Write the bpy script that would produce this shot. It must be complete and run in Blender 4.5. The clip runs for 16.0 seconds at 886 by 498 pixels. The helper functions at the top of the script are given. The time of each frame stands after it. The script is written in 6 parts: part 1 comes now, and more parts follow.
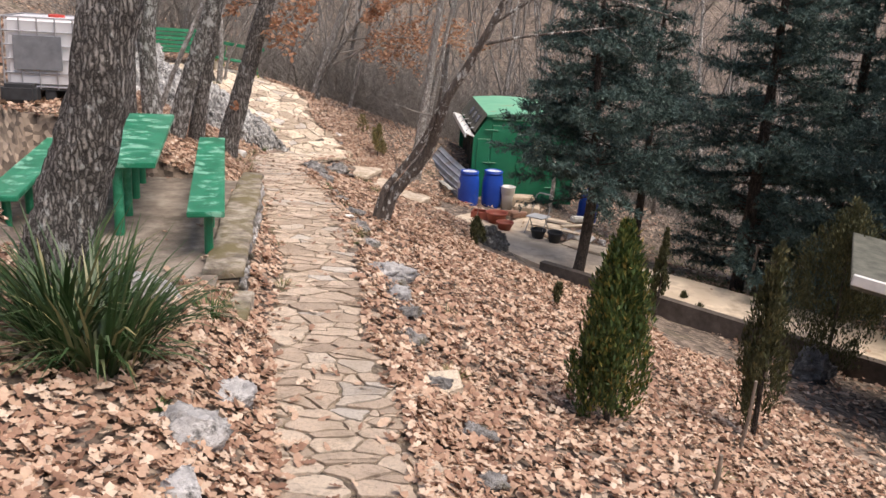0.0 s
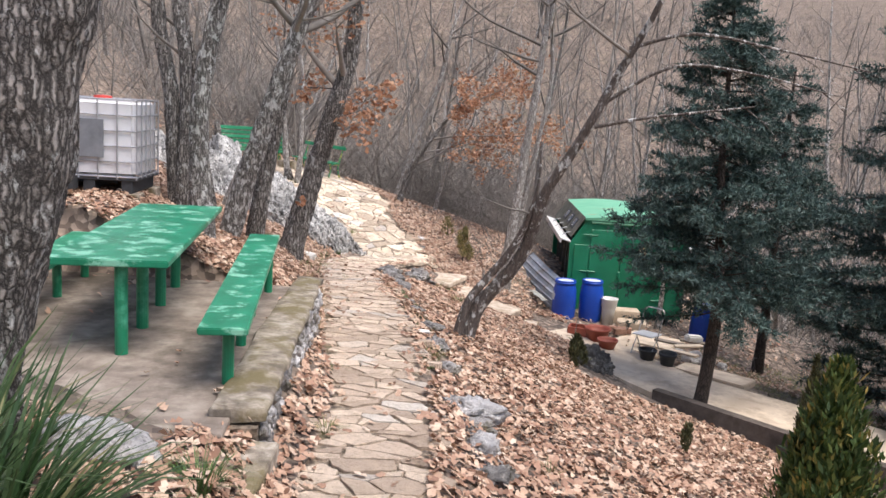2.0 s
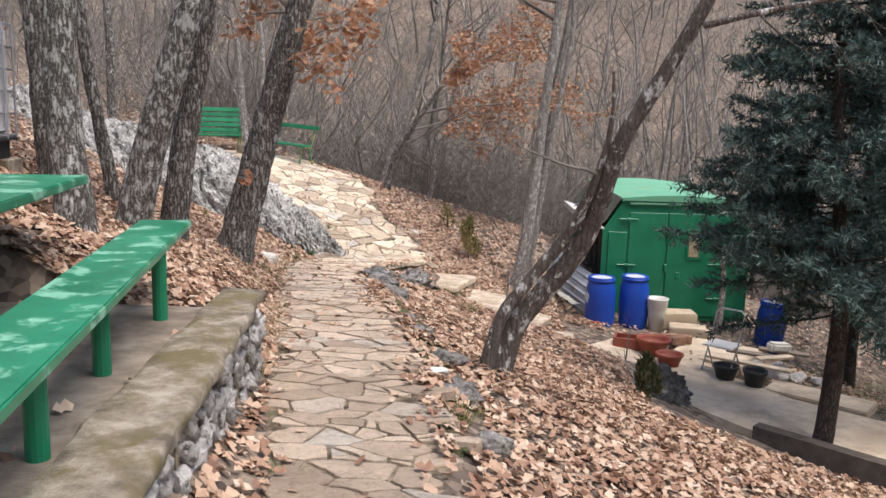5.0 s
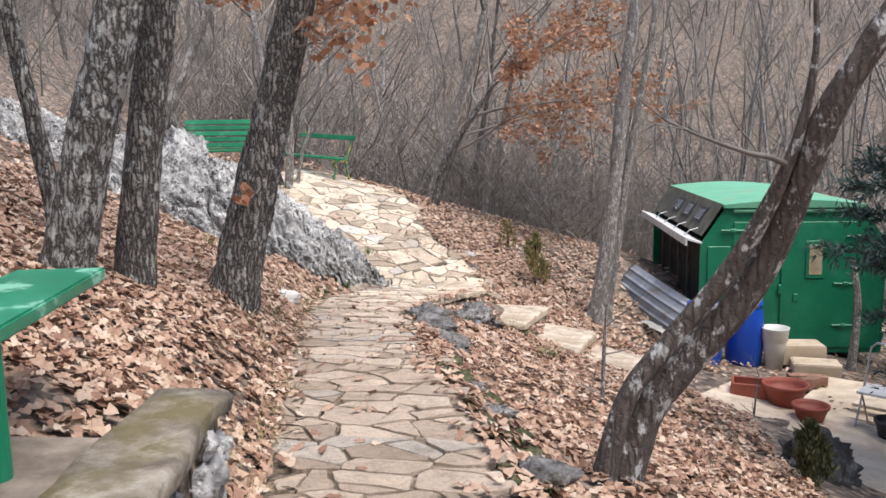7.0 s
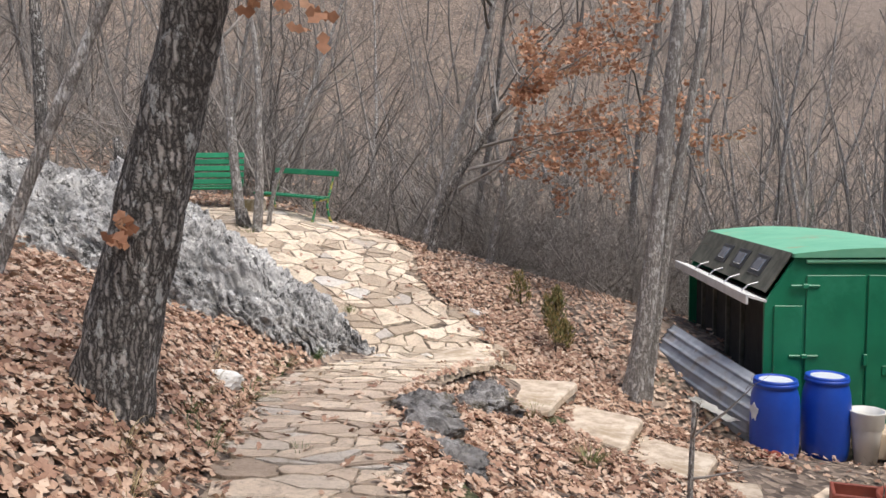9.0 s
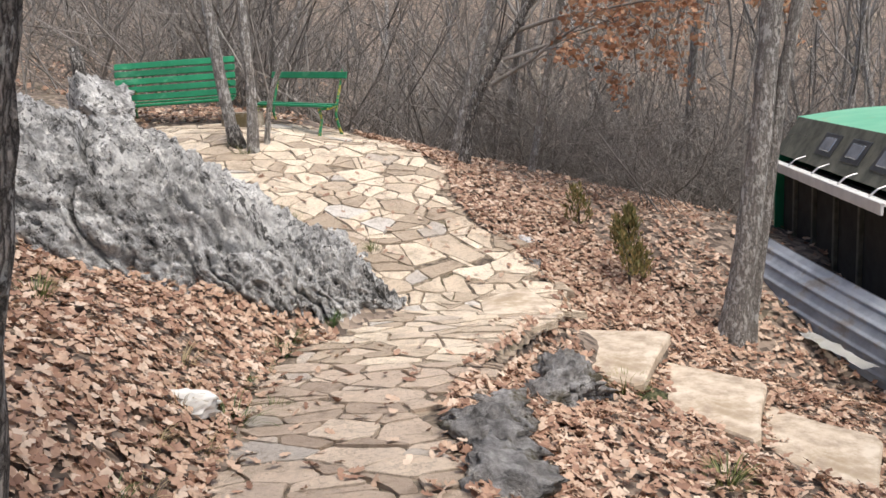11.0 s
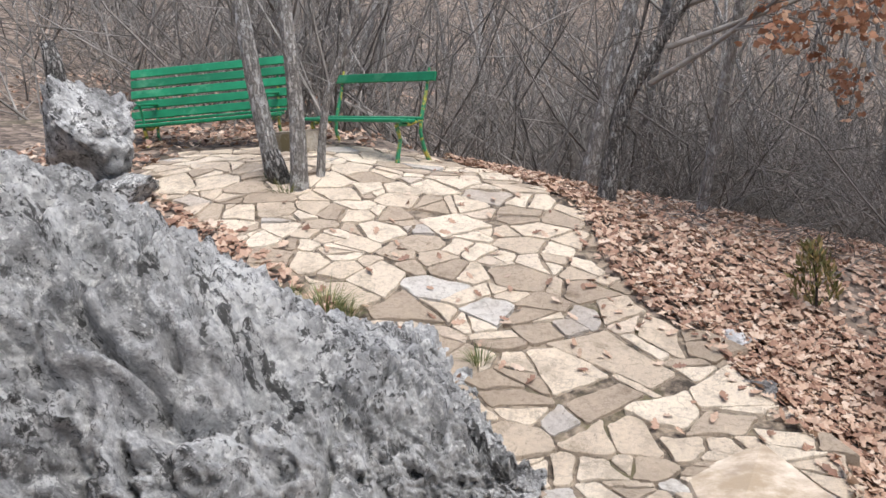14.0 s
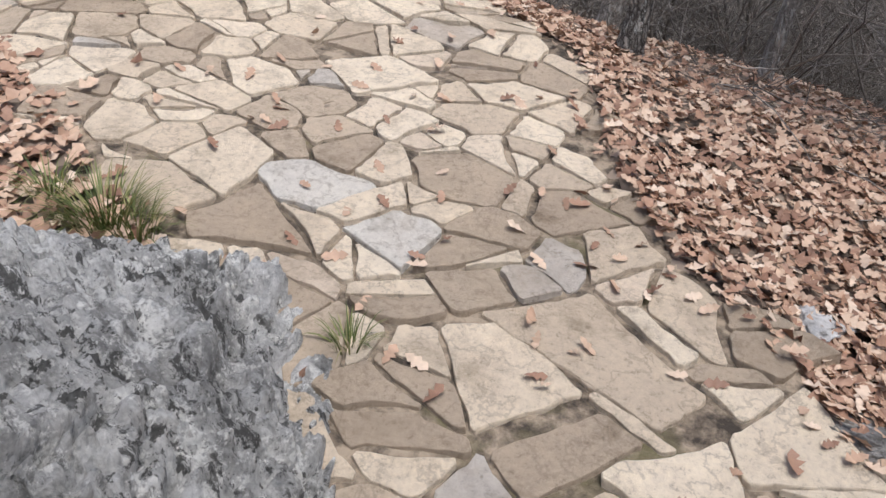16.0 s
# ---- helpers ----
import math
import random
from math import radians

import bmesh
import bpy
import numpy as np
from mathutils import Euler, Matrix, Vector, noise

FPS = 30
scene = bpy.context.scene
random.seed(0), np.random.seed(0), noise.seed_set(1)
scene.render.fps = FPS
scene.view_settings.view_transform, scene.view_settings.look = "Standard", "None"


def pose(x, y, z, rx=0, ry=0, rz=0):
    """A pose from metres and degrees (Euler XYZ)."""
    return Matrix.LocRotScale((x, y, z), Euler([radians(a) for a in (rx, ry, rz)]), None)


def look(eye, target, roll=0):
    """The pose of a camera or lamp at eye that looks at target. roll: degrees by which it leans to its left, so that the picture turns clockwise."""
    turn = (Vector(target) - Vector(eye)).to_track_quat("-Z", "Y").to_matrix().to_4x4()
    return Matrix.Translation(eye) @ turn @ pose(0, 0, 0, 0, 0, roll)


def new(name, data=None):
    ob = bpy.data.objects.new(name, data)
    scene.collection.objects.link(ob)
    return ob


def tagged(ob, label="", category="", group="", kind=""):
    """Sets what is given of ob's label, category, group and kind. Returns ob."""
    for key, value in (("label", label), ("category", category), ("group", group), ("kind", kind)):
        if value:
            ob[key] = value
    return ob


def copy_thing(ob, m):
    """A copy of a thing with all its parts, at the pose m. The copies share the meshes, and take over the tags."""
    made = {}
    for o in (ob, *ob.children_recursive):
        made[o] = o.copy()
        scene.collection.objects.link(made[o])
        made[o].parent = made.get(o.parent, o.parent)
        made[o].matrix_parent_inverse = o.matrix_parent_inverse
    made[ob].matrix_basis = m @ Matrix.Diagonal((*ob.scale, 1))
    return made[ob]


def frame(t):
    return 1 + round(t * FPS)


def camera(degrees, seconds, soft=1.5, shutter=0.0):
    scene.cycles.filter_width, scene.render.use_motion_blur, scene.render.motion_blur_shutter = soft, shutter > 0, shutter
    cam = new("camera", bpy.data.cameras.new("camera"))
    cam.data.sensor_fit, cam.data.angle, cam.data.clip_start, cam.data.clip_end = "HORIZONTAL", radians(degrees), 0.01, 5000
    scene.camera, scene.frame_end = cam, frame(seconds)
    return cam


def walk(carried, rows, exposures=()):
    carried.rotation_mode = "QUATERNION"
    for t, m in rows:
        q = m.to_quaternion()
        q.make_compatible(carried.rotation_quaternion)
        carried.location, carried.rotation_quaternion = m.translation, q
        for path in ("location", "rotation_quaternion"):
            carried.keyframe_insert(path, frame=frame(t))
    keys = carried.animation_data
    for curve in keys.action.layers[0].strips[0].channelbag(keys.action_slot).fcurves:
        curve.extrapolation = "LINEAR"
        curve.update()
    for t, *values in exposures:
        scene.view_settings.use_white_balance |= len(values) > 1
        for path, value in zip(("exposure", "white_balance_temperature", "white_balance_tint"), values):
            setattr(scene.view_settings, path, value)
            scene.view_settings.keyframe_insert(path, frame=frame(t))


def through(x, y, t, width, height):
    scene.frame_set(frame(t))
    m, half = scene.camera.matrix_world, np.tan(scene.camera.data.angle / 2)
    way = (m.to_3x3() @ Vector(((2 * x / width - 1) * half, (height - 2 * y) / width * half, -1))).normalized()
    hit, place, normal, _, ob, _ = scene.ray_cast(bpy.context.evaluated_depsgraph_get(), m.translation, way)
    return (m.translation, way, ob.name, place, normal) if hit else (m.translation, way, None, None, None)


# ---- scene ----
cam = camera(56.0, 16.0)
PATH = [
    (0, (-0.414, 0.821, 2.607), (-0.410, 2.738, 2.037), 3.9),
    (0.5, (-0.383, 1.338, 2.529), (-0.345, 3.273, 2.024), 3.9),
    (1, (-0.362, 1.919, 2.337), (-0.520, 3.858, 1.874), 6.7),
    (1.5, (-0.466, 2.441, 2.231), (-0.527, 4.406, 1.866), 5.8),
    (2, (-0.542, 2.945, 2.162), (-0.763, 4.905, 1.831), 3.6),
    (2.5, (-0.677, 3.422, 2.063), (-0.780, 5.366, 1.604), 2.2),
    (3, (-0.790, 4.005, 1.920), (-0.835, 5.937, 1.402), 5.4),
    (3.5, (-0.890, 4.723, 1.801), (-1.003, 6.684, 1.424), 7.3),
    (4, (-1.033, 5.434, 1.660), (-1.137, 7.404, 1.327), 3.3),
    (4.2, (-1.050, 5.669, 1.597), (-1.255, 7.631, 1.269), 3.6),
    (6.3, (-1.556, 8.284, 1.243), (-1.686, 10.253, 0.916), -1.8),
    (6.5, (-1.583, 8.508, 1.224), (-1.765, 10.482, 0.958), -2.0),
    (7, (-1.656, 9.119, 1.152), (-1.961, 11.074, 0.861), -0.8),
    (7.5, (-1.731, 9.726, 1.074), (-1.800, 11.692, 0.712), -0.2),
    (8, (-1.818, 10.355, 0.965), (-1.984, 12.321, 0.634), 0.8),
    (8.5, (-2.003, 10.944, 0.918), (-2.156, 12.915, 0.616), -1.4),
    (9, (-2.078, 11.519, 0.906), (-2.372, 13.490, 0.731), -0.5),
    (9.2, (-2.109, 11.750, 0.916), (-2.470, 13.696, 0.631), -0.4),
    (11.3, (-2.695, 13.983, 0.972), (-3.067, 15.901, 0.542), -5.0),
    (11.5, (-2.776, 14.244, 0.965), (-3.269, 16.136, 0.546), -5.8),
    (12, (-2.955, 14.751, 0.957), (-3.526, 16.616, 0.519), -5.3),
    (12.5, (-3.094, 15.249, 0.921), (-3.618, 17.077, 0.303), -6.3),
    (13, (-3.265, 15.880, 0.882), (-3.822, 17.714, 0.310), -4.6),
    (13.5, (-3.504, 16.463, 0.883), (-3.980, 18.348, 0.413), -5.4),
    (14, (-3.572, 16.991, 0.804), (-4.125, 18.877, 0.433), -5.3),
    (14.5, (-3.559, 17.563, 0.727), (-3.888, 19.500, 0.355), -2.8),
    (15, (-3.557, 18.228, 0.644), (-3.808, 20.140, 0.112), -2.6),
    (15.5, (-3.645, 18.798, 0.580), (-4.192, 20.631, -0.003), -2.3),
    (16, (-3.728, 19.362, 0.505), (-4.300, 21.126, -0.244), -0.8),
]
EXPOSURES = [(0, 0.38, 7050, 15), (0.5, 0.45, 6450, 14), (1, 0.58, 6500, 13), (2, 0.6, 6500, 13), (3, 0.5, 6300, 13), (4, 0.34, 6850, 13), (6.5, 0.56, 6350, 11), (7.5, 0.42, 6450, 11), (9, 0.38, 6600, 11), (11.5, 0.44, 6700, 10), (13, 0.47, 6200, 10), (14.5, 0.4, 6250, 10), (16, 0.28, 6250, 10)]
walk(cam, [(t, look(eye, target, roll)) for t, eye, target, roll in PATH], EXPOSURES)

# ---------------------------------------------------------------- light
world = bpy.data.worlds.new("world")
scene.world = world
world.use_nodes = True
wn = world.node_tree
sky = wn.nodes.new("ShaderNodeTexSky")
sky.sky_type = "NISHITA"
sky.sun_disc = False
SUN_UP, SUN_TURN = 66.0, 122.0  # degrees above the horizon; clockwise from north (+y)
sky.sun_elevation, sky.sun_rotation = radians(SUN_UP), radians(SUN_TURN)
sky.air_density, sky.dust_density = 1.0, 3.0
wn.links.new(sky.outputs[0], wn.nodes["Background"].inputs[0])
wn.nodes["Background"].inputs[1].default_value = 0.15
sun = new("sun", bpy.data.lights.new("sun", "SUN"))
sun.data.energy, sun.data.angle, sun.data.color = 2.7, radians(40), (1.0, 0.955, 0.90)
sun_way = Vector((math.sin(radians(SUN_TURN)) * math.cos(radians(SUN_UP)), math.cos(radians(SUN_TURN)) * math.cos(radians(SUN_UP)), math.sin(radians(SUN_UP))))
sun.matrix_basis = look(sun_way * 50, (0, 0, 0))

# ---------------------------------------------------------------- materials
def node_mat(name):
    m = bpy.data.materials.new(name)
    m.use_nodes = True
    nt = m.node_tree
    return m, nt, nt.nodes["Principled BSDF"]


def ramp(nt, fac, stops):
    r = nt.nodes.new("ShaderNodeValToRGB")
    el = r.color_ramp.elements
    el[0].position, el[0].color = stops[0][0], (*stops[0][1], 1)
    el[1].position, el[1].color = stops[-1][0], (*stops[-1][1], 1)
    for p, c in stops[1:-1]:
        e = el.new(p)
        e.color = (*c, 1)
    nt.links.new(fac, r.inputs[0])
    return r.outputs[0]


def noise_tex(nt, scale, detail=5.0, rough=0.6, stretch=None, kind="ShaderNodeTexNoise", place=False):
    """A noise in the object's own coordinates, or in those of the place."""
    co = nt.nodes.new("ShaderNodeNewGeometry" if place else "ShaderNodeTexCoord")
    n = nt.nodes.new(kind)
    n.inputs["Scale"].default_value = scale
    if kind == "ShaderNodeTexNoise":
        n.inputs["Detail"].default_value = detail
        n.inputs["Roughness"].default_value = rough
    src = co.outputs["Position" if place else "Object"]
    if stretch:
        mp = nt.nodes.new("ShaderNodeMapping")
        mp.inputs["Scale"].default_value = stretch
        nt.links.new(src, mp.inputs[0])
        src = mp.outputs[0]
    nt.links.new(src, n.inputs["Vector"])
    return n


def mix(nt, kind, fac, a, b):
    x = nt.nodes.new("ShaderNodeMix")
    x.data_type, x.blend_type = "RGBA", kind
    for sock, v in ((x.inputs[0], fac), (x.inputs[6], a), (x.inputs[7], b)):
        if isinstance(v, (int, float)):
            sock.default_value = v
        elif isinstance(v, tuple):
            sock.default_value = (*v, 1)
        else:
            nt.links.new(v, sock)
    return x.outputs[2]


def bump(nt, bsdf, height, strength=0.5, dist=0.02):
    b = nt.nodes.new("ShaderNodeBump")
    b.inputs["Strength"].default_value, b.inputs["Distance"].default_value = strength, dist
    nt.links.new(height, b.inputs["Height"])
    nt.links.new(b.outputs[0], bsdf.inputs["Normal"])


def surface(name, stops, scale=6.0, rough=0.85, bump_s=0.4, bump_scale=None, bump_dist=0.02, patches=None, patch_scale=1.2,
            patch_range=(0.5, 0.62), vary=0.0, island=0.0, metal=0.0, stretch=None):
    """A surface of one colour ramp over noise, with patches of a second colour, a fine relief, and a change from piece to piece."""
    m, nt, bsdf = node_mat(name)
    n = noise_tex(nt, scale, 8, 0.65, stretch)
    col = ramp(nt, n.outputs[0], stops)
    if patches:
        p = noise_tex(nt, patch_scale, 6, 0.7)
        f = ramp(nt, p.outputs[0], [(patch_range[0], (0, 0, 0)), (patch_range[1], (1, 1, 1))])
        col = mix(nt, "MIX", f, col, patches)
    for amount, src, out in ((vary, "ShaderNodeObjectInfo", "Random"), (island, "ShaderNodeNewGeometry", "Random Per Island")):
        if amount:
            o = nt.nodes.new(src)
            g = ramp(nt, o.outputs[out], [(0, (1 - amount, 1 - amount, 1 - amount)), (1, (1 + amount * 0.6,) * 3)])
            col = mix(nt, "MULTIPLY", 1.0, col, g)
    nt.links.new(col, bsdf.inputs["Base Color"])
    bsdf.inputs["Roughness"].default_value, bsdf.inputs["Metallic"].default_value = rough, metal
    if bump_s:
        b = noise_tex(nt, bump_scale or scale * 4, 8, 0.7, stretch)
        bump(nt, bsdf, b.outputs[0], bump_s, bump_dist)
    return m


def leaf_mat(name, stops, rough=0.7, through=0.25):
    """Leaves and needles: the colour changes from leaf to leaf, and some light comes through."""
    m, nt, bsdf = node_mat(name)
    g = nt.nodes.new("ShaderNodeNewGeometry")
    col = ramp(nt, g.outputs["Random Per Island"], stops)
    n = noise_tex(nt, 30, 3)
    col = mix(nt, "MULTIPLY", 0.5, col, ramp(nt, n.outputs[0], [(0.3, (0.6, 0.6, 0.6)), (0.7, (1.15, 1.15, 1.15))]))
    nt.links.new(col, bsdf.inputs["Base Color"])
    bsdf.inputs["Roughness"].default_value = rough
    if through:
        tr = nt.nodes.new("ShaderNodeBsdfTranslucent")
        nt.links.new(col, tr.inputs[0])
        mx = nt.nodes.new("ShaderNodeMixShader")
        mx.inputs[0].default_value = through
        nt.links.new(bsdf.outputs[0], mx.inputs[1])
        nt.links.new(tr.outputs[0], mx.inputs[2])
        nt.links.new(mx.outputs[0], nt.nodes["Material Output"].inputs[0])
    return m


def bark_mat(name, dark, light, lichen, amount=0.58, scale=1.0, flat=0.0):
    m, nt, bsdf = node_mat(name)
    v = noise_tex(nt, 34 * scale, stretch=(1, 1, 0.2), kind="ShaderNodeTexVoronoi")
    v.feature = "DISTANCE_TO_EDGE"
    w = noise_tex(nt, 9 * scale, 6, 0.7)
    push = nt.nodes.new("ShaderNodeVectorMath")
    push.operation = "MULTIPLY_ADD"
    push.inputs[1].default_value = (0.07, 0.07, 0.1)
    nt.links.new(w.outputs[1], push.inputs[0])
    nt.links.new(v.inputs["Vector"].links[0].from_socket, push.inputs[2])
    nt.links.new(push.outputs[0], v.inputs["Vector"])
    plate = ramp(nt, v.outputs["Distance"], [(0.0, (flat * 3,) * 3), (0.3, (1 - flat,) * 3)])
    col = mix(nt, "MIX", plate, dark, light)
    n2 = noise_tex(nt, 30 * scale, 6, 0.7)
    col = mix(nt, "MULTIPLY", 0.8, col, ramp(nt, n2.outputs[0], [(0.3, (0.5, 0.5, 0.5)), (0.65, (1.15, 1.15, 1.15))]))
    p = noise_tex(nt, 15 * scale, 8, 0.72, stretch=(1, 1, 0.6))
    f = ramp(nt, p.outputs[0], [(amount, (0, 0, 0)), (amount + 0.06, (1, 1, 1))])
    col = mix(nt, "MIX", f, col, lichen)
    nt.links.new(col, bsdf.inputs["Base Color"])
    bsdf.inputs["Roughness"].default_value = 0.9
    bump(nt, bsdf, plate, 1.0, 0.02)
    return m


# ---------------------------------------------------------------- mesh tools
def part(name, bm, material, parent=None, label="", smooth=False):
    """Links a bmesh as one mesh object, under a thing or a part."""
    me = bpy.data.meshes.new(name)
    if smooth:
        for f in bm.faces:
            f.smooth = True
    bm.to_mesh(me)
    bm.free()
    me.materials.append(material)
    ob = new(name, me)
    if parent:
        ob.parent = parent
    if label:
        ob["label"] = label
    return ob


def raw(name, verts, faces, material, parent=None, smooth=False, label=""):
    """A mesh object straight from numpy arrays; all faces have the same number of corners."""
    verts, faces = np.asarray(verts, dtype=np.float32), np.asarray(faces, dtype=np.int32)
    me = bpy.data.meshes.new(name)
    k = faces.shape[1]
    me.vertices.add(len(verts))
    me.vertices.foreach_set("co", verts.ravel())
    me.loops.add(faces.size)
    me.loops.foreach_set("vertex_index", faces.ravel())
    me.polygons.add(len(faces))
    me.polygons.foreach_set("loop_start", np.arange(0, faces.size, k, dtype=np.int32))
    me.update(calc_edges=True)
    if smooth:
        me.polygons.foreach_set("use_smooth", np.ones(len(faces), dtype=bool))
    me.materials.append(material)
    ob = new(name, me)
    if parent:
        ob.parent = parent
    if label:
        ob["label"] = label
    return ob


def empty(name, m, label, category, group=""):
    ob = new(name)
    ob.matrix_basis = m
    ob.empty_display_size = 0.1
    return tagged(ob, label, category, group)


def box(bm, size, m=None, bevel=0.008, seg=1):
    """A bevelled box centred on m."""
    r = bmesh.ops.create_cube(bm, size=1)
    vs = r["verts"]
    bmesh.ops.scale(bm, vec=size, verts=vs)
    if bevel:
        es = list({e for v in vs for e in v.link_edges})
        out = bmesh.ops.bevel(bm, geom=es, offset=bevel, segments=seg, affect="EDGES", clamp_overlap=True)
        vs = list({v for f in out["faces"] for v in f.verts} | {v for v in vs if v.is_valid})
    if m is not None:
        bmesh.ops.transform(bm, matrix=m, verts=vs)
    return vs


def tube_arrays(points, radii, sides=8, wobble=0.0, rng=None):
    """Vertices and quads of a tapered tube along points."""
    pts = [Vector(p) for p in points]
    verts, faces = [], []
    side = None
    for i, p in enumerate(pts):
        d = (pts[min(i + 1, len(pts) - 1)] - pts[max(i - 1, 0)]).normalized()
        if side is None:
            side = d.orthogonal().normalized()
        side = (side - d * side.dot(d)).normalized()
        up = d.cross(side)
        for k in range(sides):
            a = 2 * math.pi * k / sides
            r = radii[i] * (1 + (wobble * (rng.random() - 0.5) if rng else 0))
            verts.append(p + (side * math.cos(a) + up * math.sin(a)) * r)
        if i:
            b = (i - 1) * sides
            for k in range(sides):
                n = (k + 1) % sides
                faces.append((b + k, b + n, b + sides + n, b + sides + k))
    return [tuple(v) for v in verts], faces


def tube(bm, points, radii, sides=8, caps=True, wobble=0.0, rng=None):
    if isinstance(radii, (int, float)):
        radii = [radii] * len(points)
    vs, fs = tube_arrays(points, radii, sides, wobble, rng)
    bv = [bm.verts.new(v) for v in vs]
    for f in fs:
        bm.faces.new([bv[i] for i in f])
    if caps:
        bm.faces.new(bv[:sides][::-1])
        bm.faces.new(bv[-sides:])
    return bv


def lathe(bm, profile, sides=20, m=None):
    """A body of revolution from (radius, z) pairs."""
    rings = []
    for r, z in profile:
        if r < 1e-6:
            rings.append([bm.verts.new((0, 0, z))])
        else:
            rings.append([bm.verts.new((r * math.cos(2 * math.pi * k / sides), r * math.sin(2 * math.pi * k / sides), z)) for k in range(sides)])
    for a, b in zip(rings, rings[1:]):
        for k in range(sides):
            n = (k + 1) % sides
            if len(a) == 1 and len(b) == 1:
                continue
            if len(a) == 1:
                bm.faces.new((a[0], b[n], b[k]))
            elif len(b) == 1:
                bm.faces.new((a[k], a[n], b[0]))
            else:
                bm.faces.new((a[k], a[n], b[n], b[k]))
    if m is not None:
        bmesh.ops.transform(bm, matrix=m, verts=[v for ring in rings for v in ring])


def rock_mesh(bm, size, seed, sub=3, rough=0.35, m=None):
    """A weathered lump of limestone."""
    r = bmesh.ops.create_icosphere(bm, subdivisions=sub, radius=1)
    off = Vector((seed * 7.3, seed * 3.1, seed * 1.7))
    rr = random.Random(seed * 13 + 1)
    cuts = [(Vector((rr.gauss(0, 1), rr.gauss(0, 1), rr.gauss(0.2, 0.8))).normalized(), rr.uniform(0.45, 0.85)) for _ in range(9)]
    for v in r["verts"]:
        p = v.co.copy()
        for n, c in cuts:
            over = p.dot(n) - c
            if over > 0:
                p -= n * over * 0.92
        d = (abs(noise.noise(p * 3.7 + off)) + 0.55 * abs(noise.noise(p * 8.3 + off)) + 0.3 * abs(noise.noise(p * 17 + off))) * 0.9 - 0.4 + noise.noise(p * 1.3 + off) * 0.6 - max(0.0, 0.12 - abs(noise.noise(p * 2.6 + off))) * 2.2 + noise.noise(p * 6 + off) * 0.28 + noise.noise(p * 13 + off) * 0.14
        v.co = Vector((p.x * size[0], p.y * size[1], p.z * size[2])) * (1.12 + rough * d)
    if m is not None:
        bmesh.ops.transform(bm, matrix=m, verts=r["verts"])


def outside(poly, x, y):
    """How far a point lies outside a clockwise polygon, and the edge that parts them."""
    best = None
    for a, b in zip(poly, poly[1:] + poly[:1]):
        ex, ey = b[0] - a[0], b[1] - a[1]
        n = math.hypot(ex, ey)
        nx, ny = -ey / n, ex / n
        d = (x - a[0]) * nx + (y - a[1]) * ny
        if best is None or d > best[0]:
            best = (d, nx, ny, a)
    return best


def soil_mat():
    """Leaf mould: flat leaves of many browns pressed into dark soil."""
    m, nt, b = node_mat("leaf_mould")
    v = noise_tex(nt, 13, kind="ShaderNodeTexVoronoi")
    v.inputs["Randomness"].default_value = 1.0
    sep = nt.nodes.new("ShaderNodeSeparateColor")
    nt.links.new(v.outputs["Color"], sep.inputs[0])
    col = ramp(nt, sep.outputs[0], [(0.0, (0.06, 0.046, 0.037)), (0.35, (0.13, 0.10, 0.078)), (0.7, (0.22, 0.172, 0.135)), (1.0, (0.34, 0.27, 0.21))])
    n = noise_tex(nt, 1.1, 6, 0.7)
    col = mix(nt, "MIX", ramp(nt, n.outputs[0], [(0.52, (0, 0, 0)), (0.68, (0.8, 0.8, 0.8))]), col, (0.075, 0.058, 0.045))
    g = noise_tex(nt, 0.5, 6, 0.7)
    col = mix(nt, "MIX", ramp(nt, g.outputs[0], [(0.58, (0, 0, 0)), (0.72, (0.5, 0.5, 0.5))]), col, (0.11, 0.11, 0.05))
    nt.links.new(col, b.inputs["Base Color"])
    b.inputs["Roughness"].default_value = 0.95
    bump(nt, b, v.outputs["Distance"], 0.7, 0.03)
    return m


def flag_mat(name, tones):
    """Sandstone flags of several tones, stained and finely cracked."""
    m, nt, b = node_mat(name)
    o = nt.nodes.new("ShaderNodeObjectInfo")
    tone = ramp(nt, o.outputs["Random"], tones)
    n = noise_tex(nt, 4, 10, 0.72, place=True)
    col = mix(nt, "MULTIPLY", 1.0, tone, ramp(nt, n.outputs[0], [(0.3, (0.58, 0.55, 0.5)), (0.44, (0.95, 0.94, 0.93)), (0.7, (1.1, 1.09, 1.06))]))
    f = noise_tex(nt, 34, 10, 0.8, place=True)
    col = mix(nt, "MULTIPLY", 0.75, col, ramp(nt, f.outputs[0], [(0.36, (0.48, 0.44, 0.39)), (0.45, (0.95, 0.94, 0.93)), (0.62, (1.12, 1.12, 1.11))]))
    d = noise_tex(nt, 1.5, 9, 0.78, place=True)
    col = mix(nt, "MIX", ramp(nt, d.outputs[0], [(0.5, (0, 0, 0)), (0.66, (0.7, 0.7, 0.7))]), col, (0.36, 0.285, 0.205))
    c = noise_tex(nt, 2.3, 12, 0.6, place=True)
    crack = ramp(nt, c.outputs[0], [(0.488, (0, 0, 0)), (0.498, (0.35, 0.35, 0.35)), (0.502, (0.35, 0.35, 0.35)), (0.512, (0, 0, 0))])
    col = mix(nt, "MIX", crack, col, (0.22, 0.165, 0.11))
    nt.links.new(col, b.inputs["Base Color"])
    b.inputs["Roughness"].default_value = 0.85
    bump(nt, b, f.outputs[0], 0.9, 0.03)
    return m


